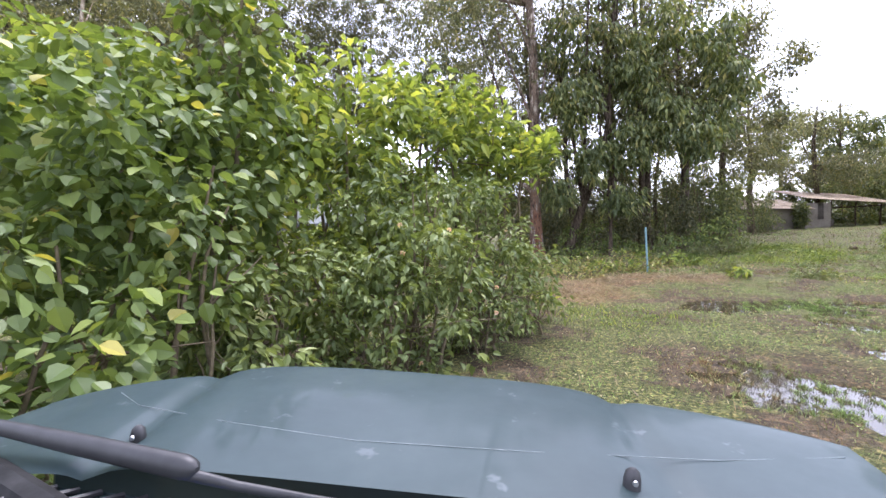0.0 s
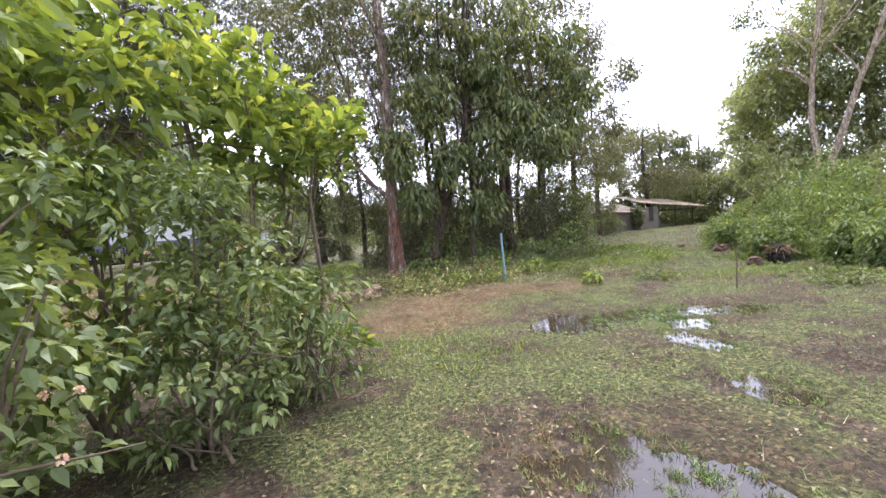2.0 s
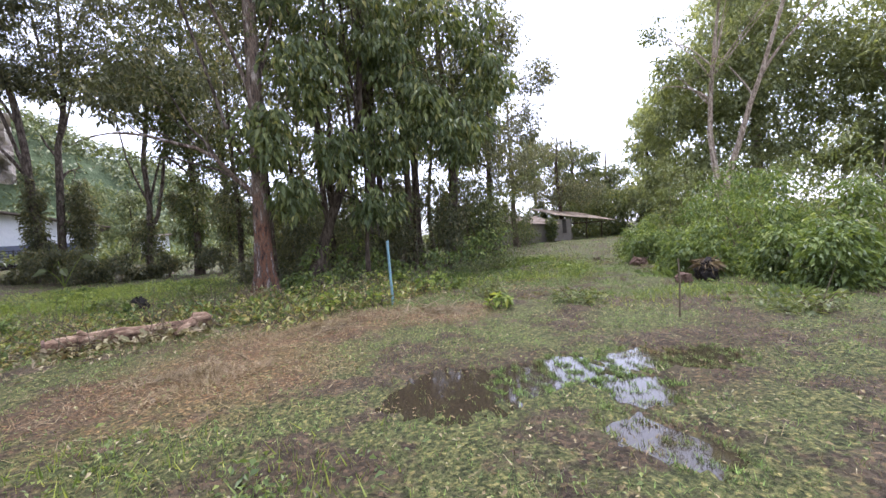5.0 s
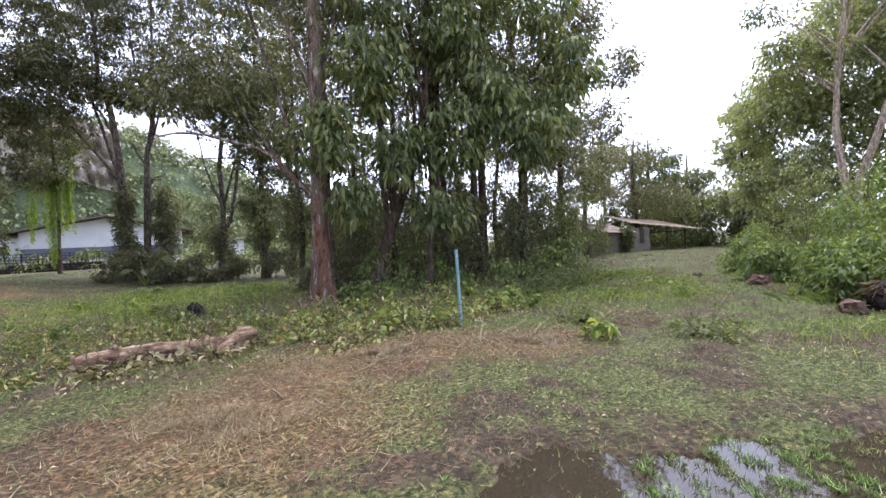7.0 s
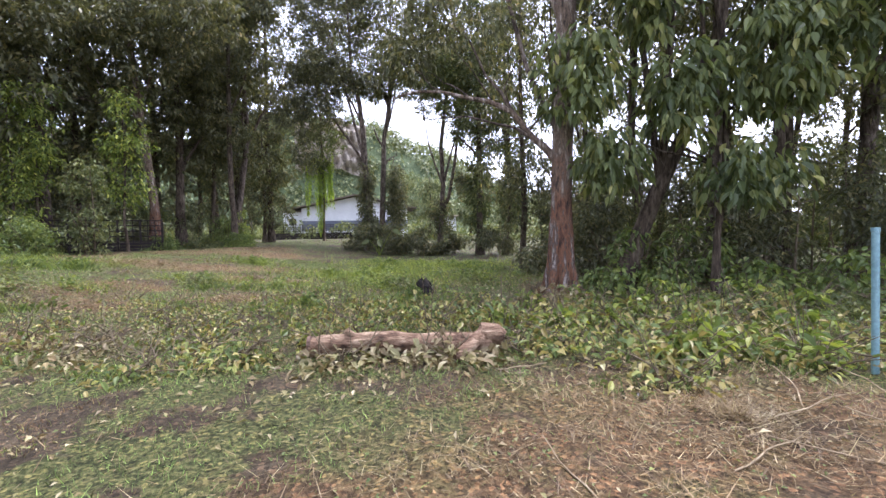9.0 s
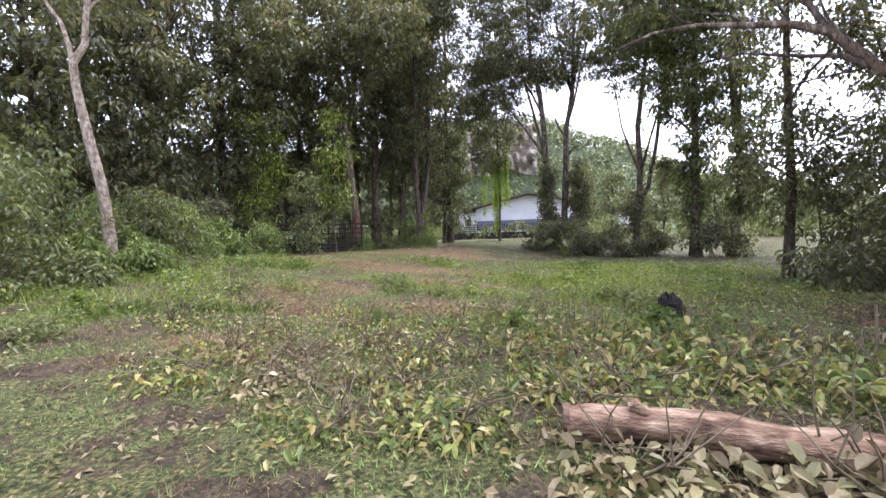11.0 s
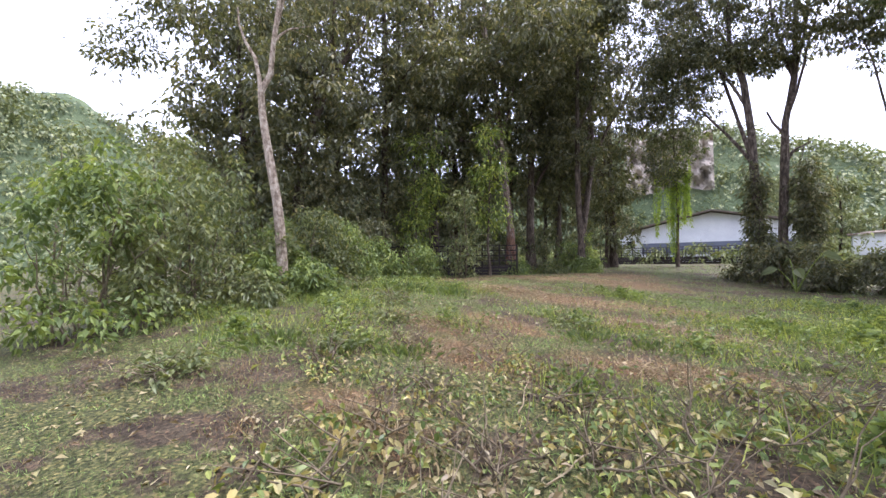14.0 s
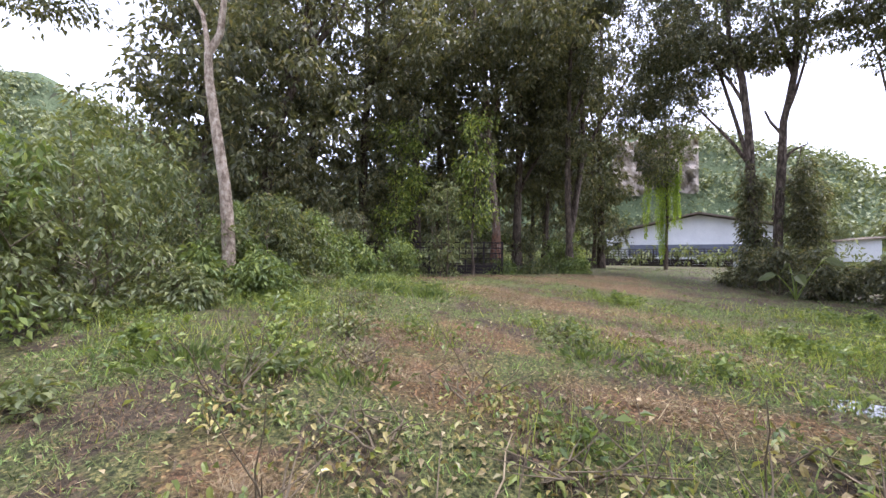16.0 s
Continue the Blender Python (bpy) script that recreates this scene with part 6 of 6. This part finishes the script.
b = Builder()
for k, x0, x1, y0, y1, ln in ((225000, -9, 12, 0.5, 12.5, 0.05), (210000, -14, 17, 11.5, 26, 0.08), (26000, 11, 17, 2, 12, 0.08), (40000, -24, 30, 24, 52, 0.13), (34000, 14, 46, 8, 48, 0.15)):
    x, y = scatter(k, x0, x1, y0, y1)
    keep = (wave(x, y, 31, 2.2) + 0.6 * wave(x, y, 32, 0.8) > rng.normal(-0.55, 0.4, k)) & ~(wet(x, y, 1.0) & (rng.uniform(size=k) < 0.6)) & ~(inside(x, y, STRAW_SPOTS, 0.8) & (rng.uniform(size=k) < 0.75)) & ~(inside(x, y, MUD_SPOTS, 0.8) & (rng.uniform(size=k) < 0.6)) & ~(inside(x, y, DRY_SHADED_SPOTS, 0.95) & (rng.uniform(size=k) < 0.72))
    x, y = x[keep], y[keep]
    blades(b, x, y, ln * rng.uniform(0.4, 1.7, len(x)), np.full(len(x), ln * 0.14), 0.9)
tagged(part("grass", b.mesh("grass", GRASS)), "short trodden grass and weeds covering the ground", "grass", kind="stuff")

b = Builder()
for k, x0, x1, y0, y1, ln in ((20000, -8, 12, 0.5, 13, 0.03), (15000, -13, 13, 12, 26, 0.046)):
    x, y = scatter(k, x0, x1, y0, y1)
    keep = (wave(x, y, 41, 1.6) + 0.7 * wave(x, y, 42, 0.5) > rng.normal(0.25, 0.3, k)) & ~wet(x, y, 1.0)
    x, y = x[keep], y[keep]
    n = len(x)
    leaves(b, np.stack([x, y, ground_z(x, y) + rng.uniform(0.0, 0.06, n)], -1), np.stack([rng.normal(size=n), rng.normal(size=n), rng.uniform(0, 0.6, n)], -1),
           np.stack([rng.normal(0, 0.4, n), rng.normal(0, 0.4, n), np.ones(n)], -1), ln * rng.uniform(0.6, 1.5, n), 0.65)
tagged(part("creeping_weeds", b.mesh("creeping_weeds", LEAF_LANTANA)), "low creeping broad-leaved weeds in the grass", "weeds", kind="stuff")

b = Builder()
for cx, cy, rx, ry in STRAW_SPOTS:
    k = int(4200 * rx * ry)
    a, r = rng.uniform(0, 2 * np.pi, k), np.abs(rng.normal(0, 0.55, k))
    x, y = cx + np.cos(a) * r * rx, cy + np.sin(a) * r * ry
    keep = wave(x, y, 71, 1.2) + 0.5 * wave(x, y, 72, 0.4) > rng.normal(-0.35, 0.35, k)
    x, y = x[keep], y[keep]
    k = len(x)
    ln = rng.uniform(0.04, 0.19, k) * np.where(rng.uniform(size=k) < 0.05, 2.4, 1)
    blades(b, x, y, ln, rng.uniform(0.003, 0.009, k), 3.0, rng.uniform(0.0, 0.05, k))
k = 45000
x, y = scatter(k, -12, 12, 1, 24)
keep = wave(x, y, 61, 1.7) + 0.5 * wave(x, y, 62, 0.5) > rng.normal(0.1, 0.3, k)
x, y = x[keep], y[keep]
k = len(x)
blades(b, x, y, rng.uniform(0.04, 0.16, k), rng.uniform(0.004, 0.009, k), 2.6, rng.uniform(0.0, 0.04, k))
for cx, cy, rx, ry in DRY_SHADED_SPOTS:
    k = int(500 * rx * ry)
    x, y = cx + rng.normal(0, 0.5, k) * rx, cy + rng.normal(0, 0.5, k) * ry
    blades(b, x, y, rng.uniform(0.05, 0.16, k), rng.uniform(0.006, 0.014, k), 1.6)
k = 5000
x, y = scatter(k, -4, 8.5, 12.0, 16.8)
keep = wave(x, y, 66, 1.3) > rng.normal(0.1, 0.3, k)
x, y = x[keep], y[keep]
k = len(x)
blades(b, x, y, rng.uniform(0.12, 0.42, k), rng.uniform(0.005, 0.01, k), 0.9)
tagged(part("cut_straw", b.mesh("cut_straw", STRAW)), "cut dry straw strewn over the ground", "straw", kind="stuff")

b = Builder()
k = 30000
x, y = scatter(k, -11, 11, 1.5, 21.5)
keep = (wave(x, y, 51, 2.4) > rng.normal(0.25, 0.35, k) - 0.8 * smooth((y - 10.5) / 2.5) * smooth((x + 5) / 3))
x, y = x[keep], y[keep]
k = len(x)
leaves(b, np.stack([x, y, ground_z(x, y) + rng.uniform(0.0, 0.09, k)], -1), np.stack([rng.normal(size=k), rng.normal(size=k), rng.uniform(-0.2, 0.6, k)], -1),
       np.stack([rng.normal(0, 0.5, k), rng.normal(0, 0.5, k), np.ones(k)], -1), np.where(y > 10.5, rng.uniform(0.03, 0.1, k), rng.uniform(0.02, 0.055, k)), 0.5, 0)
tagged(part("leaf_litter", b.mesh("leaf_litter", LEAF_LITTER)), "wilted and dry cut leaves lying about", "leaves", kind="stuff")
LUSH = [(-10.2, 15.0, 1.6, 1.2), (-8.5, 15.2, 1.4, 0.9), (-11.4, 17.9, 1.8, 1.4), (-6.8, 14.1, 1.3, 0.7), (-10.1, 19.6, 1.3, 0.8), (-2.4, 21.3, 2.0, 1.0), (-0.8, 20.6, 1.8, 1.2), (-1.6, 26.3, 2.4, 1.6), (-2.7, 18.3, 1.4, 0.7), (-5.0, 18.7, 1.3, 0.6), (0.4, 18.6, 1.6, 1.2), (1.8, 25.2, 2.4, 1.8),
        (-6.1, 16.2, 1.0, 0.5), (-0.5, 22.5, 2.2, 1.2), (-6.5, 23.4, 1.6, 0.8), (-13.6, 20.2, 1.6, 1.2), (2.6, 20.5, 1.6, 1.4), (1.6, 16.4, 1.2, 0.8), (-0.4, 15.4, 1.2, 0.7), (-2.8, 15.2, 0.9, 0.6), (-7.6, 12.6, 1.2, 0.7), (-9.6, 12.6, 1.2, 0.8), (8.6, 16.2, 1.4, 0.6), (15.4, 17.4, 1.8, 1.0), (14.0, 14.4, 1.4, 0.8), (11.2, 13.4, 1.2, 0.9), (9.2, 13.6, 1.2, 0.8), (12.0, 8.6, 1.4, 0.8), (10.6, 9.0, 0.9, 0.6), (3.4, 6.6, 1.0, 0.7), (2.6, 7.6, 0.8, 0.6), (12.6, 12.6, 1.0, 0.7)]
b, b2 = Builder(), Builder()
for cx, cy, rx, ry in LUSH:
    k = int(900 * rx * ry)
    a, r = rng.uniform(0, 2 * np.pi, k), np.abs(rng.normal(0, 0.6, k))
    x, y = cx + np.cos(a) * r * rx, cy + np.sin(a) * r * ry
    keep = wave(x, y, 91, 0.6) > rng.normal(0.0, 0.35, k)
    x, y = x[keep], y[keep]
    k = len(x)
    tall = np.clip(0.9 + 0.5 * wave(x, y, 92, 0.9), 0.3, 1.6) * np.where(y < 12, 0.5, 1)
    leaves(b, np.stack([x, y, ground_z(x, y) + rng.uniform(0.0, 0.2, k) * tall], -1), np.stack([rng.normal(size=k), rng.normal(size=k), rng.uniform(0.2, 1.2, k)], -1),
           np.stack([rng.normal(0, 0.5, k), rng.normal(0, 0.5, k), np.ones(k)], -1), rng.uniform(0.06, 0.14, k) * tall, 0.5)
    k = int(500 * rx * ry)
    x, y = cx + rng.normal(0, 0.6, k) * rx, cy + rng.normal(0, 0.6, k) * ry
    blades(b2, x, y, rng.uniform(0.12, 0.36, k) * np.where(y < 12, 0.5, 1), rng.uniform(0.008, 0.016, k), 0.6)
tagged(part("lush_weeds", b.mesh("lush_weeds", LEAF_FRESH)), "patches of tall fresh green weeds in the clearing", "weeds", kind="stuff")
tagged(part("lush_grass", b2.mesh("lush_grass", LEAF_BRIGHT)), "long bright green grass growing between the weeds", "grass", kind="stuff")
# short grass standing in clumps in the shallow water
b = Builder()
for n, (cx, cy, rx, ry) in enumerate(PUDDLES):
    k = int((4000 if n == 3 else 34000) * rx * ry)
    a, r = rng.uniform(0, 2 * np.pi, k), 1.25 * rng.uniform(0, 1, k) ** 0.5
    x, y = cx + np.cos(a) * r * rx, cy + np.sin(a) * r * ry
    keep = wave(x, y, 81, 0.24) + 0.6 * wave(x, y, 82, 0.1) + 0.25 * (r - 0.5) > rng.normal(0.42, 0.15, k)
    x, y = x[keep], y[keep]
    blades(b, x, y, rng.uniform(0.03, 0.075, len(x)), np.full(len(x), 0.009), 0.9, np.maximum(puddle_level(n) - ground_z(x, y), 0.0))
tagged(part("puddle_grass", b.mesh("puddle_grass", GRASS)), "grass blades poking through shallow puddle water", "grass", kind="stuff")
# heaps of cut branches with wilting yellow-green leaves
for x, y, w, h in ((3.69, 14.58, 1.0, 0.5), (5.03, 14.07, 1.1, 0.5), (5.94, 13.29, 0.9, 0.45), (2.68, 15.52, 0.9, 0.4), (0.75, 14.68, 1.1, 0.35), (-1.09, 13.63, 1.0, 0.3), (1.29, 13.61, 0.9, 0.3), (6.69, 14.61, 1.0, 0.5), (7.91, 13.68, 0.7, 0.4), (-0.91, 16.18, 1.2, 0.35), (3.64, 12.92, 0.6, 0.25), (1.54, 12.31, 0.7, 0.14), (2.71, 12.51, 0.6, 0.16), (0.22, 12.34, 0.6, 0.14), (4.33, 13.07, 0.9, 0.4), (5.28, 12.84, 0.8, 0.4), (3.37, 13.74, 0.8, 0.4), (5.69, 14.9, 0.9, 0.5), (4.38, 15.38, 0.9, 0.45), (1.85, 14.61, 0.9, 0.35), (-0.16, 14.06, 1.0, 0.3), (-2.28, 12.99, 0.8, 0.22), (-2.52, 14.64, 0.9, 0.28), (7.2, 13.28, 0.8, 0.4), (6.48, 12.44, 0.6, 0.3), (2.37, 14.25, 0.8, 0.35), (-0.66, 12.83, 0.8, 0.2), (4.79, 12.13, 0.7, 0.25), (-3.7, 13.67, 0.8, 0.22), (7.48, 15.29, 0.9, 0.5), (0.51, 15.46, 0.9, 0.35), (-1.62, 12.31, 0.8, 0.16), (-3.22, 12.66, 0.8, 0.16), (-1.33, 14.7, 0.9, 0.24), (-3.98, 15.04, 0.8, 0.2), (-5.11, 13.15, 0.8, 0.18), (-2.77, 11.98, 0.7, 0.14), (-0.53, 11.78, 0.7, 0.12), (-5.42, 14.66, 0.8, 0.18), (0.95, 13.11, 0.8, 0.2), (-1.8, 13.75, 0.8, 0.2)):
    shrub(x, y, "heap of cut branches with dry pale leaves" if (x * 3.7 + y) % 0.9 < 0.1 else "heap of cut branches with wilting yellow-green leaves", [(0, 0, h * (0.35 if x > 0.3 else 0.22), w, w * 0.7, h * (0.55 if x > 0.3 else 0.35), 26)], name="cut_branches", leaf=LEAF_LITTER if (x * 3.7 + y) % 0.9 < 0.1 else LEAF_CUT, size=0.085 + 0.05 * ((x * 7) % 1) - (0.02 if x < 0.3 else 0), per=12, fine=1, wide=0.26, spread=1.1, stems=5, group="heaps of cut branches", droop=0.3)
for x, y, w, h in ((-5.84, 13.55, 0.5, 0.3), (-6.91, 15.22, 0.7, 0.4), (-4.9, 18.25, 0.6, 0.3), (-11.44, 16.71, 0.8, 0.5), (0.99, 18.02, 0.7, 0.4), (2.81, 19.16, 0.7, 0.4), (-8.77, 16.51, 0.7, 0.4), (-6.03, 11.46, 0.5, 0.4), (9.49, 9.62, 0.5, 0.25), (11.11, 6.76, 0.7, 0.3), (10.5, 4.95, 0.8, 0.3), (8.72, 3.75, 0.7, 0.25), (8.59, 11.57, 0.5, 0.35), (10.69, 15.56, 0.7, 0.6), (11.59, 16.16, 0.7, 0.7), (12.48, 16.19, 0.7, 0.6), (13.62, 17.01, 0.8, 0.8), (9.31, 15.45, 0.7, 0.5), (8.44, 15.01, 0.7, 0.4)):
    shrub(x, y, "low tuft of fresh green weeds in the grass", [(0, 0, h * 0.4, w, w * 0.8, h * 0.5, 22)], name="weed_tuft", leaf=LEAF_PALE, size=0.11, per=12, fine=1, wide=0.2, stems=3, group="weed tufts", droop=0.0)

for x, y, h in ((5.35, 14.42, 0.5), (6.23, 14.88, 0.6), (5.99, 12.93, 0.4), (6.27, 12.51, 0.35), (8.21, 10.46, 0.35), (4.76, 15.87, 0.5), (8.05, 13.37, 0.45), (4.1, 13.72, 0.35), (5.38, 12.65, 0.35), (6.96, 13.62, 0.5), (8.79, 13.92, 0.55), (3.17, 14.11, 0.3), (3.75, 15.3, 0.4), (6.08, 15.63, 0.7), (7.34, 15.58, 0.7), (8.02, 15.05, 0.6), (4.8, 14.17, 0.4), (5.71, 13.59, 0.45)):
    shrub(x, y, "leafy weed standing among the cut branches", [(0, 0, h * 0.55, 0.22, 0.22, h * 0.4, 9)], name="leafy_weed", leaf=LEAF_BRIGHT, size=0.16, per=8, fine=1, wide=0.16, stems=3, group="leafy weeds among the cut branches", droop=0.1)


def grass_tuft(x, y, r, h, k):
    """A tuft of taller fresh grass."""
    t = thing("grass_tuft", "tuft of tall fresh green grass", "grass", pose(x, y, float(ground_z(x, y)) - 0.02), "tufts of tall grass")
    a, q = rng.uniform(0, 2 * np.pi, k), r * np.abs(rng.normal(0, 0.6, k))
    base = np.stack([np.cos(a) * q, np.sin(a) * q, np.zeros(k)], -1)
    base[:, 2] = ground_z(x + base[:, 0], y + base[:, 1]) - float(ground_z(x, y))
    ax = unit(np.stack([np.cos(a) * q / r, np.sin(a) * q / r, np.full(k, 1.4)], -1) + rng.normal(0, 0.3, (k, 3)))
    b = Builder()
    leaves(b, base, ax, rng.normal(size=(k, 3)), h * rng.uniform(0.4, 1.1, k), 0.06, 0, 0.35)
    tagged(part("grass_spray", b.mesh("grass_spray", LEAF_FRESH), t), "long fresh green grass", kind="stuff")


for x, y, r, h in ((-5.85, 13.63, 0.55, 0.3), (-5.04, 14.29, 0.45, 0.26), (-6.76, 13.04, 0.5, 0.3), (-4.13, 17.56, 0.5, 0.24), (-3.18, 17.78, 0.4, 0.22), (10.96, 15.86, 0.7, 0.3), (11.96, 16.34, 0.8, 0.3), (12.88, 16.84, 0.8, 0.35),
                   (10.17, 15.32, 0.6, 0.4), (14.02, 17.65, 0.8, 0.5), (7.74, 14.88, 0.5, 0.35), (13.87, 10.21, 0.7, 0.4), (12.17, 7.38, 0.6, 0.3), (-10.54, 18.02, 0.8, 0.4), (-9.18, 18.7, 0.7, 0.35)):
    grass_tuft(x, y, r, h, int(420 * r))

# ---- the car's bonnet, as it stands at the start of the drive ----


def build_car():
    """Bonnet, wings, scuttle and wipers of an old off-roader, tilted on the uneven ground."""
    frame_pose = pose(0.0, 0.0, 1.749, -3.05, 3.10, -2.15) @ pose(0, 0, 0, 0, 3, -5) @ Matrix.Diagonal((1.1, 0.85, 1.12, 1))
    car = thing("car", "old off-roader with sun-faded blue-green bonnet", "car", frame_pose)
    mid = -0.15

    def front(x):
        return 1.32 - 0.16 * ((x + 0.12) / 0.8) ** 2

    def top(x, s):
        """Height of the bonnet; s runs from the scuttle (0) to the nose (1)."""
        z = -0.321 + 0.005 * x + 0.013 * x * x - 0.095 * x ** 4 - 0.004 * (np.abs(x - mid) > 0.0)
        for edge in (-0.62, 0.33):
            z = z - 0.012 * np.exp(-((x - edge) / 0.025) ** 2)
        z = z + 0.017 * np.exp(-((x + 0.15) / 0.43) ** 10)
        return z - 0.055 * (1 - s) ** 1.3

    nx, ns = 70, 40
    xs, ss = np.linspace(-0.97, 0.74, nx), np.linspace(0, 1, ns)
    X, S = np.meshgrid(xs, ss)
    Y = 0.80 + (front(X) - 0.80) * S - 0.02 * np.cos((X - mid) * 1.5) * (1 - S)
    Z = top(X, S)
    nose = np.clip((S - 0.96) / 0.04, 0, 1)
    Z = Z - 0.02 * nose ** 2
    b = Builder()
    i, j = np.meshgrid(np.arange(ns - 1), np.arange(nx - 1), indexing="ij")
    q = i * nx + j
    f = np.stack([q, q + 1, q + nx + 1, q + nx], -1).reshape(-1, 4)
    b.add(np.stack([X, Y, Z], -1), f)
    # turned-down rim, so that the panel has thickness
    rim = np.concatenate([np.stack([X[-1], Y[-1], Z[-1]], -1), np.stack([X[-1], Y[-1] + 0.012, Z[-1] - 0.05], -1)])
    k = np.arange(nx - 1)
    b.add(rim, np.stack([k, k + 1, nx + k + 1, nx + k], -1))
    part("bonnet", b.mesh("bonnet", PAINT, True), car, "faded blue-green painted bonnet with chalky spots")
    for sgn, x0 in ((-1, -0.98), (1, 0.75)):
        b = Builder()
        ys = np.linspace(0.3, 1.2, 14)
        w = np.linspace(0, 1, 8)
        Yg, Wg = np.meshgrid(ys, w, indexing="ij")
        Xg = x0 + sgn * 0.16 * Wg
        Zg = -0.43 - 0.02 * Wg - 0.35 * np.clip(Wg - 0.5, 0, 1) ** 1.6
        n = 8
        i2, j2 = np.meshgrid(np.arange(13), np.arange(7), indexing="ij")
        q = i2 * n + j2
        b.add(np.stack([Xg, Yg, Zg], -1), np.stack([q, q + n, q + n + 1, q + 1], -1).reshape(-1, 4))
        part("wing", b.mesh("wing", PAINT, True), car)
        b = Builder()
        xa, xb = sorted((x0 + sgn * 0.1, x0 + sgn * 0.16))
        part("side_panel", box(b, xa, 0.3, -1.0, xb, 1.15, -0.5, 0.02).mesh("side_panel", PAINT), car)
    b = Builder()
    part("nose_panel", box(b, -0.9, 1.02, -1.0, 0.68, 1.14, -0.47, 0.03).mesh("nose_panel", PAINT), car)
    b = Builder()
    part("bumper", box(b, -1.0, 1.15, -1.15, 0.78, 1.28, -0.98, 0.03).mesh("bumper", BLACK_PLASTIC), car)
    b = Builder()
    part("chassis", box(b, -0.55, -0.6, -1.22, 0.25, 1.1, -1.02, 0.02).mesh("chassis", BLACK_PLASTIC), car)
    # Thin pale bar on the pressed line: a painted highlight of the sky.
    for pts in ([(-0.80, 1.12), (-0.70, 1.04), (-0.46, 0.945), (-0.2, 0.915), (0.1, 0.93), (0.45, 0.99), (0.7, 1.06)],):
        b = Builder()
        xs2 = np.array([p[0] for p in pts])
        ys2 = np.array([p[1] for p in pts])
        zs2 = top(xs2, (ys2 - 0.78) / (front(xs2) - 0.78))
        tube(b, np.stack([xs2, ys2, zs2 + 0.0005], -1), np.full(len(pts), 0.0009), 5)
        part("swage_line", b.mesh("swage_line", CREASE_GLINT, True), car, "pale painted highlight along the pressed line")
    # scuttle with louvre slots
    b = Builder()
    sc = part("scuttle_panel", box(b, -1.0, 0.5, -0.46, 0.76, 0.80, -0.425, 0.01).mesh("scuttle_panel", PAINT), car)
    b = Builder()
    tube(b, [(0, 0.66, -0.424), (0.03, 0.73, -0.418), (0.07, 0.79, -0.42)], [0.005, 0.006, 0.005], 6)
    slot = b.mesh("louvre", BLACK_PLASTIC)
    for n in range(10):
        o = part("louvre", slot, sc)
        o.location = (-0.86 + 0.04 * n, 0, 0)
    b = Builder()
    part("windscreen_seal", tube(b, [(-0.98, 0.86, -0.42), (-0.8, 0.8, -0.42), (-0.62, 0.72, -0.425), (-0.4, 0.62, -0.45), (0.2, 0.5, -0.5)], [0.03, 0.03, 0.03, 0.03, 0.03], 8).mesh("windscreen_seal", RUBBER), car, "black rubber windscreen seal")
    # wiper
    b = Builder()
    tube(b, [(-0.95, 0.88, -0.363), (-0.834, 0.853, -0.36), (-0.637, 0.805, -0.355), (-0.429, 0.755, -0.35), (-0.412, 0.751, -0.35), (-0.406, 0.7495, -0.35)], [0.011, 0.014, 0.018, 0.019, 0.014, 0.005], 10)
    w = part("wiper_arm", b.mesh("wiper_arm", BLACK_PLASTIC, True), car)
    b = Builder()
    tube(b, [(-0.429, 0.755, -0.35), (-0.429, 0.752, -0.338)], [0.012, 0.01], 12)
    part("pivot_cap", b.mesh("pivot_cap", BLACK_PLASTIC, True), w)
    b = Builder()
    tube(b, [(-0.425, 0.752, -0.358), (-0.347, 0.76, -0.372), (-0.236, 0.768, -0.383), (0.1, 0.77, -0.4)], [0.01, 0.008, 0.007, 0.006], 8)
    w2 = part("wiper_arm", b.mesh("wiper_arm", BLACK_PLASTIC, True), car)
    b = Builder()
    part("clip", box(b, -0.455, 0.735, -0.415, -0.375, 0.75, -0.4, 0.004).mesh("clip", BLUE_PLASTIC), w2, "bright blue plastic clip")
    # washer jets
    for x, y in ((-0.605, 0.90), (0.262, 0.865)):
        z = float(top(np.array(x), np.array((y - 0.78) / (float(front(np.array(x))) - 0.78))))
        b = Builder()
        tube(b, [(x, y, z - 0.005), (x, y, z + 0.012), (x, y, z + 0.024), (x, y, z + 0.029)], [0.014, 0.014, 0.011, 0.005], 12)
        jet = part("washer_jet", b.mesh("washer_jet", BLACK_PLASTIC, True), car)
        b = Builder()
        tube(b, [(x, y - 0.017, z + 0.012), (x, y - 0.021, z + 0.012)], [0.005, 0.004], 8)
        part("nozzle", b.mesh("nozzle", STEEL, True), jet)
    inv = frame_pose.inverted()
    for wx in (-0.85, 0.65):
        g = frame_pose @ Vector((wx, 0.62, -1.35))
        c = inv @ Vector((g.x, g.y, float(ground_z(g.x, g.y)) + 0.33))
        b = Builder()
        a = np.linspace(-0.11, 0.11, 7)
        tube(b, np.stack([c.x + a, np.full(7, c.y), np.full(7, c.z)], -1), 0.34 - 0.05 * (np.abs(a) / 0.11) ** 3, 28)
        wheel = part("wheel", b.mesh("wheel", RUBBER, True), car, "black off-road tyre")
        b = Builder()
        side = -0.118 if wx < 0 else 0.118
        tube(b, [(c.x + side * 0.98, c.y, c.z), (c.x + side * 1.02, c.y, c.z)], [0.19, 0.17], 20)
        part("rim", b.mesh("rim", STEEL, True), wheel)


build_car()
